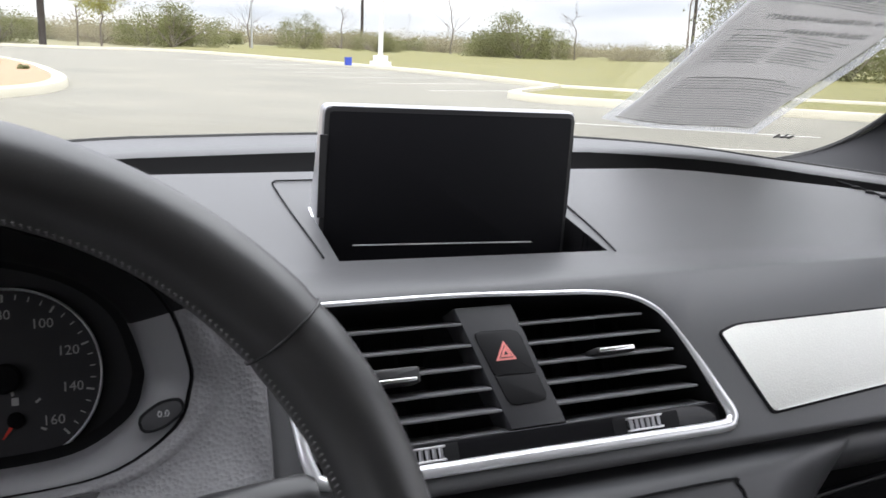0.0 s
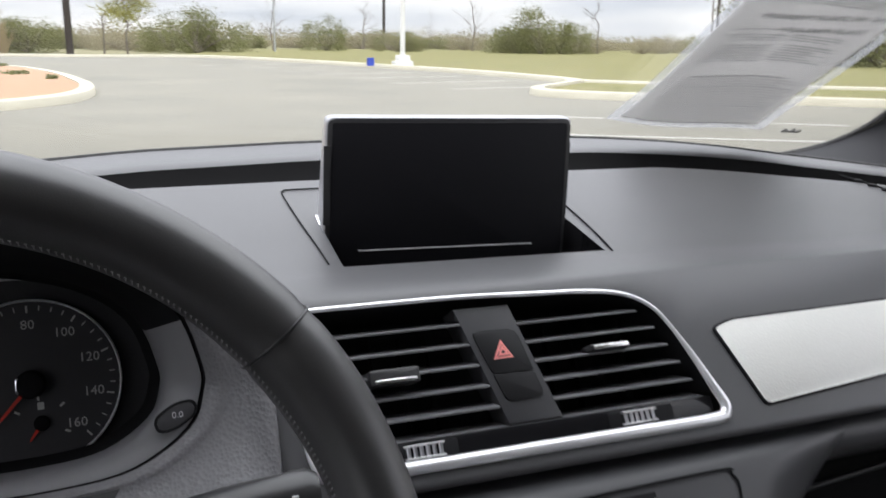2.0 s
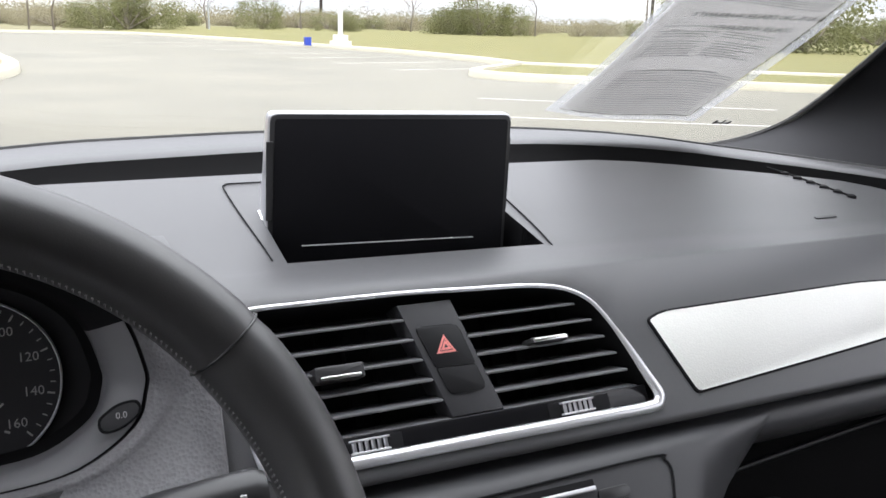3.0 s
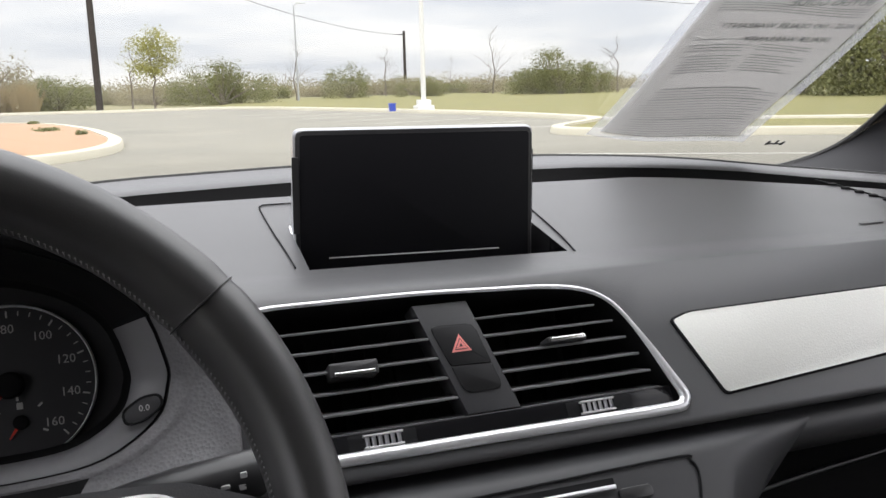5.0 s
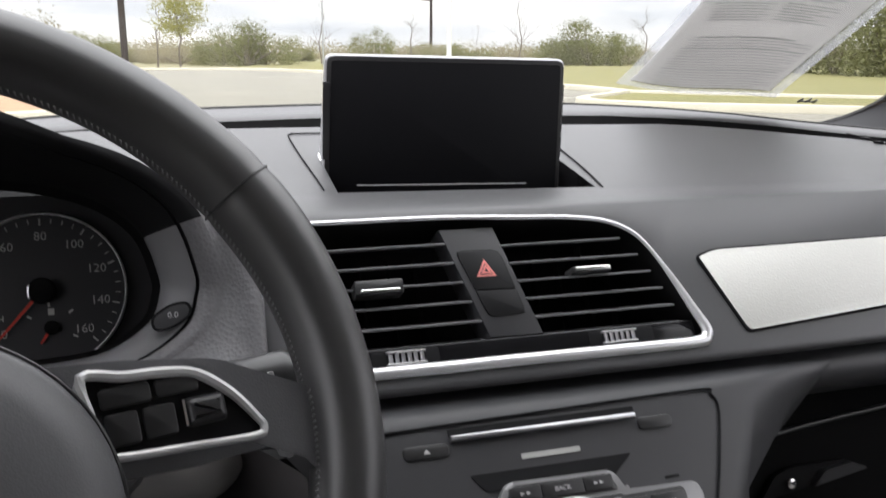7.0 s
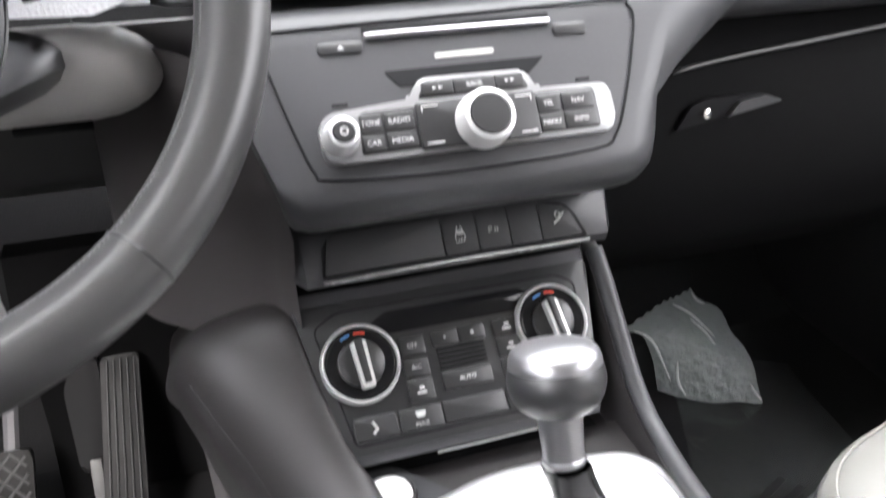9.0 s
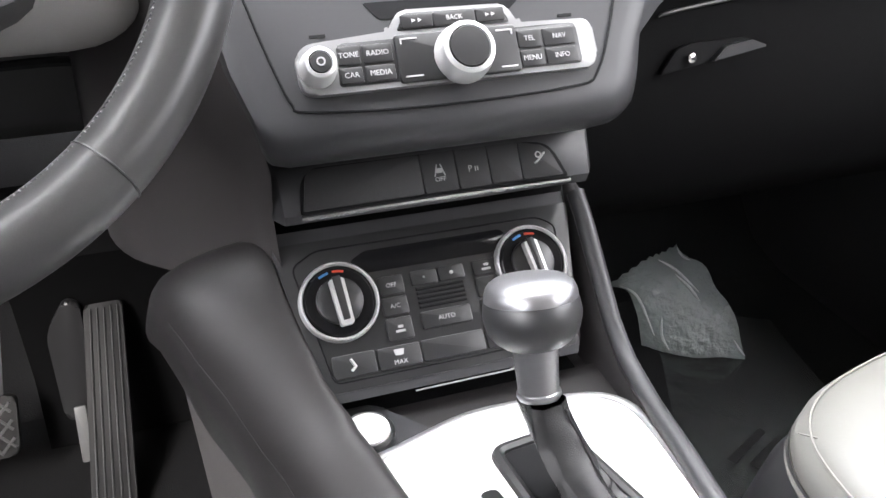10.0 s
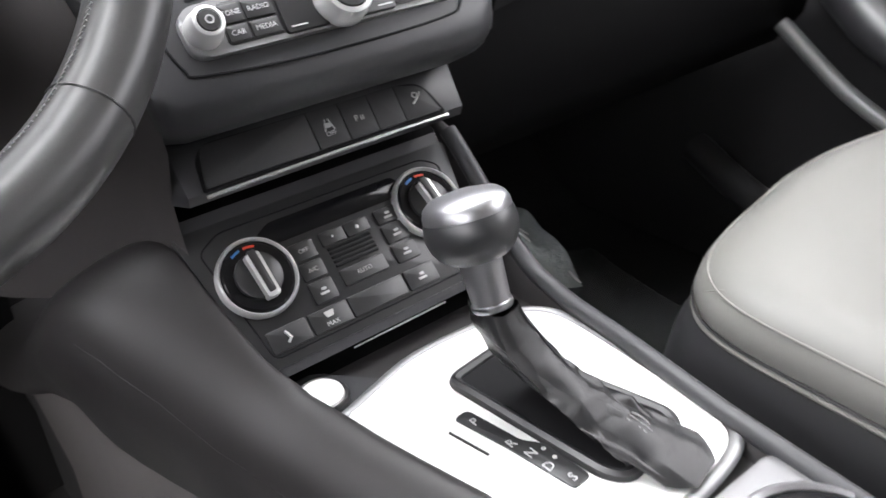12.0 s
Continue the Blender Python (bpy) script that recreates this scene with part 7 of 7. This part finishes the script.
def bush_mesh(rng, n, w, h, size):
    """A loose, uneven shrub: several stems, and blades gathered in clumps with gaps."""
    wood, leaf = bmesh.new(), bmesh.new()
    clumps = []
    for _ in range(16):
        a, r = rng.uniform(0, 6.28), rng.uniform(0, 1) ** 0.6
        top = h * (0.45 + 0.55 * math.sqrt(max(0, 1 - r * r))) * rng.uniform(0.75, 1.05)
        for k in range(3):
            clumps.append((Vector((w * r * math.cos(a), w * r * math.sin(a), top * (0.18 + 0.39 * k))), w * rng.uniform(0.16, 0.30)))
        add_tube(wood, [Vector((0, 0, 0)), Vector((w * r * math.cos(a) * 0.4, w * r * math.sin(a) * 0.4, top * 0.4)), Vector((w * r * math.cos(a), w * r * math.sin(a), top * 0.98))], [0.05, 0.035, 0.012], seg=4, up=(0.3, 1, 0.1), caps=False)
    for i in range(n):
        c, r = clumps[rng.randrange(len(clumps))]
        p = c + Vector((rng.gauss(0, 1), rng.gauss(0, 1), rng.gauss(0, 0.8))) * r * 0.66
        p.z = max(0.05, p.z)
        blade(leaf, p, size * rng.uniform(0.5, 1.4), rng)
    return wood, leaf


rng = random.Random(11)
protos = []
for k in range(3):
    protos.append(plant("bush", "olive green bush with dense small leaves", "bush", "bushes along the field", *bush_mesh(rng, 7600, 2.6, 3.2, 0.062), LEAF_G))
for k in range(3):
    protos.append(plant("scrub", "dull grey-green scrub with thin leaves", "bush", "scrub along the field", *bush_mesh(rng, 4800, 2.8, 2.6, 0.060), LEAF_D))
bare = [plant("bare_tree", "leafless grey tree with thin twigs", "tree", "bare trees", *twig_tree(rng, h, sp, 2, th, 0, 0.1, lo), LEAF_D) for h, sp, th, lo in ((8.0, 0.5, 0.075, 0.25), (7.0, 1.0, 0.075, 0.35), (11.5, 0.75, 0.13, 0.2))]
young_wood, young_leaf = twig_tree(rng, 6.0, 1.0, 2, 0.07, 0, 0.10, 0.3)
for _ in range(70):
    a, b, q = rng.uniform(0, 6.28), rng.uniform(-1.4, 1.5), rng.uniform(0.35, 1.0)
    c = Vector((1.75 * q * math.cos(a) * math.cos(b), 1.75 * q * math.sin(a) * math.cos(b), 4.1 + 2.0 * q * math.sin(b)))
    for _ in range(70):
        blade(young_leaf, c + Vector((rng.gauss(0, 1), rng.gauss(0, 1), rng.gauss(0, 1))) * 0.26, rng.uniform(0.04, 0.09), rng)
leafy = plant("young_tree", "young tree with small yellow-green leaves", "tree", "young trees", young_wood, young_leaf, LEAF_Y)
straw_w, straw_l = bmesh.new(), bmesh.new()
for _ in range(260):
    a, r = rng.uniform(0, 6.28), rng.uniform(0, 0.8)
    p = Vector((r * math.cos(a), r * math.sin(a), 0))
    q = p + Vector((rng.gauss(0, 0.35), rng.gauss(0, 0.35), rng.uniform(0.9, 2.1)))
    add_tube(straw_l, [p, (p + q) / 2 + Vector((0, 0, 0.1)), q], [0.02, 0.016, 0.004], seg=3, up=(0.3, 1, 0.1), caps=False)
add_tube(straw_w, [(0, 0, 0), (0, 0, 0.2)], 0.15, seg=6)
tuft = plant("dry_grass_clump", "tall dry straw-coloured grass clump", "grass clump", "dry grass clumps", straw_w, straw_l, STRAW, "stems")


def stand(src, x, y, sc, turn, z=0.0):
    sx = [1.06 * q for q in (sc if isinstance(sc, tuple) else (sc, sc, sc))]
    c = copy_thing(src, Matrix())
    c.matrix_basis = OUT @ Matrix.Translation((x, y, z)) @ Matrix.Rotation(turn, 4, "Z") @ Matrix.Diagonal((*sx, 1))
    return c


def bearing(px, dist):
    """A place at a bearing (degrees to the right of straight ahead) and a distance."""
    return dist * math.sin(radians(px)), dist * math.cos(radians(px))


# single plants: bearing, distance, size
for src, b, dist, sc, turn in (
    (leafy, 0.1, 76, (1.35, 1.35, 1.0), 0.4), (bare[1], -1.25, 78, (1.2, 1.2, 0.8), 1.0),
    (bare[0], 9.0, 98, (1.2, 1.2, 0.80), 0.2), (bare[1], 14.9, 120, (1.5, 1.5, 0.95), 2.0), (bare[0], 22.0, 112, (1.3, 1.3, 1.02), 3.1), (bare[1], 30.1, 100, (1.2, 1.2, 0.90), 4.0), (bare[1], 36.96, 62, (1.0, 1.0, 1.25), 0.7), (bare[0], 38.22, 66, (1.0, 1.0, 0.95), 2.2), (bare[0], 19.24, 150, 0.8, 1.4),
    (protos[0], 4.22, 86, (1.35, 1.35, 1.15), 0.3), (protos[1], 5.48, 90, (1.3, 1.2, 1.0), 1.4), (protos[2], 2.74, 92, (1.2, 1.2, 0.9), 2.0),
    (protos[2], 12.46, 105, (1.1, 1.1, 1.15), 0.8), (protos[0], 26.5, 96, (1.6, 1.4, 1.35), 1.2), (protos[1], 27.7, 99, (1.2, 1.2, 1.05), 2.9), (protos[3], 29.0, 108, (1.1, 1.1, 0.75), 0.2), (protos[1], 25.0, 100, (1.4, 1.3, 0.9), 0.5),
    (protos[1], -5.43, 84, (1.5, 1.2, 0.85), 0.5), (protos[2], -6.68, 86, (1.5, 1.3, 0.8), 2.5), (protos[0], 41.25, 64, (1.6, 1.6, 1.7), 1.0), (protos[1], 43.85, 60, (1.6, 1.6, 1.6), 2.0), (protos[0], 46.42, 58, (1.8, 1.8, 1.9), 0.4),
    (protos[3], -10.0, 78, (1.5, 1.4, 1.45), 0.4), (protos[4], -12.38, 74, (1.7, 1.5, 1.5), 1.4), (protos[5], -8.35, 80, (1.3, 1.3, 1.3), 2.6), (protos[3], -14.95, 72, (1.7, 1.6, 1.6), 3.0),
    (tuft, -9.18, 74, (1.2, 1.2, 1.2), 0.2), (tuft, -7.3, 74, (1.2, 1.2, 1.2), 1.2), (tuft, -10.62, 73, (1.1, 1.1, 1.1), 2.2), (tuft, -8.24, 76, (1.1, 1.1, 1.0), 0.9),
):
    x, y = bearing(b, dist)
    stand(src, x, y, sc, turn, 0.0)
# scrub behind, all round
for k in range(75):
    b = rng.uniform(-26, 63)
    dist = rng.uniform(100, 150)
    x, y = bearing(b, dist)
    src = protos[rng.choice((0, 1, 2, 3, 3, 4, 4, 5, 5))]
    q = rng.uniform(0.7, 1.1)
    stand(src, x, y, (q * 1.4, q * 1.4, q * rng.uniform(0.6, 0.95)), rng.uniform(0, 6.28))
for p in protos + bare + [leafy, tuft]:
    for o in (*p.children_recursive, p):
        bpy.data.objects.remove(o)

# far woods
bm = bmesh.new()
for k in range(70000):
    b, dist = rng.uniform(-30, 66), rng.uniform(165, 205)
    x, y = bearing(b, dist)
    top = 3.4 + 2.7 * noise.noise(Vector((x * 0.03, y * 0.03, 0))) + 1.5 * noise.noise(Vector((x * 0.12, y * 0.12, 4)))
    blade(bm, Vector((x, y, rng.uniform(0.1, max(0.6, top)) * rng.uniform(0.5, 1.0))), rng.uniform(0.10, 0.30), rng)
far = opart("far_woods", bm, LEAF_D)
tagged(far, "hazy grey-green woods along the horizon", "woods", kind="stuff")
# weed tufts on the soil bed
for x, y, q in ((-3.47, 30.85, 0.55), (-4.88, 39.36, 0.35), (-2.18, 27.07, 0.2)):
    bm = bmesh.new()
    for _ in range(220):
        blade(bm, Vector((x + rng.gauss(0, 0.32) * q, y + rng.gauss(0, 0.4) * q, 0.15 + abs(rng.gauss(0, 0.04)))), 0.06, rng)
    t = opart("weed_tuft", bm, LEAF_G)
    tagged(t, "low green weed tuft on bare soil", "weeds", "weed tufts")
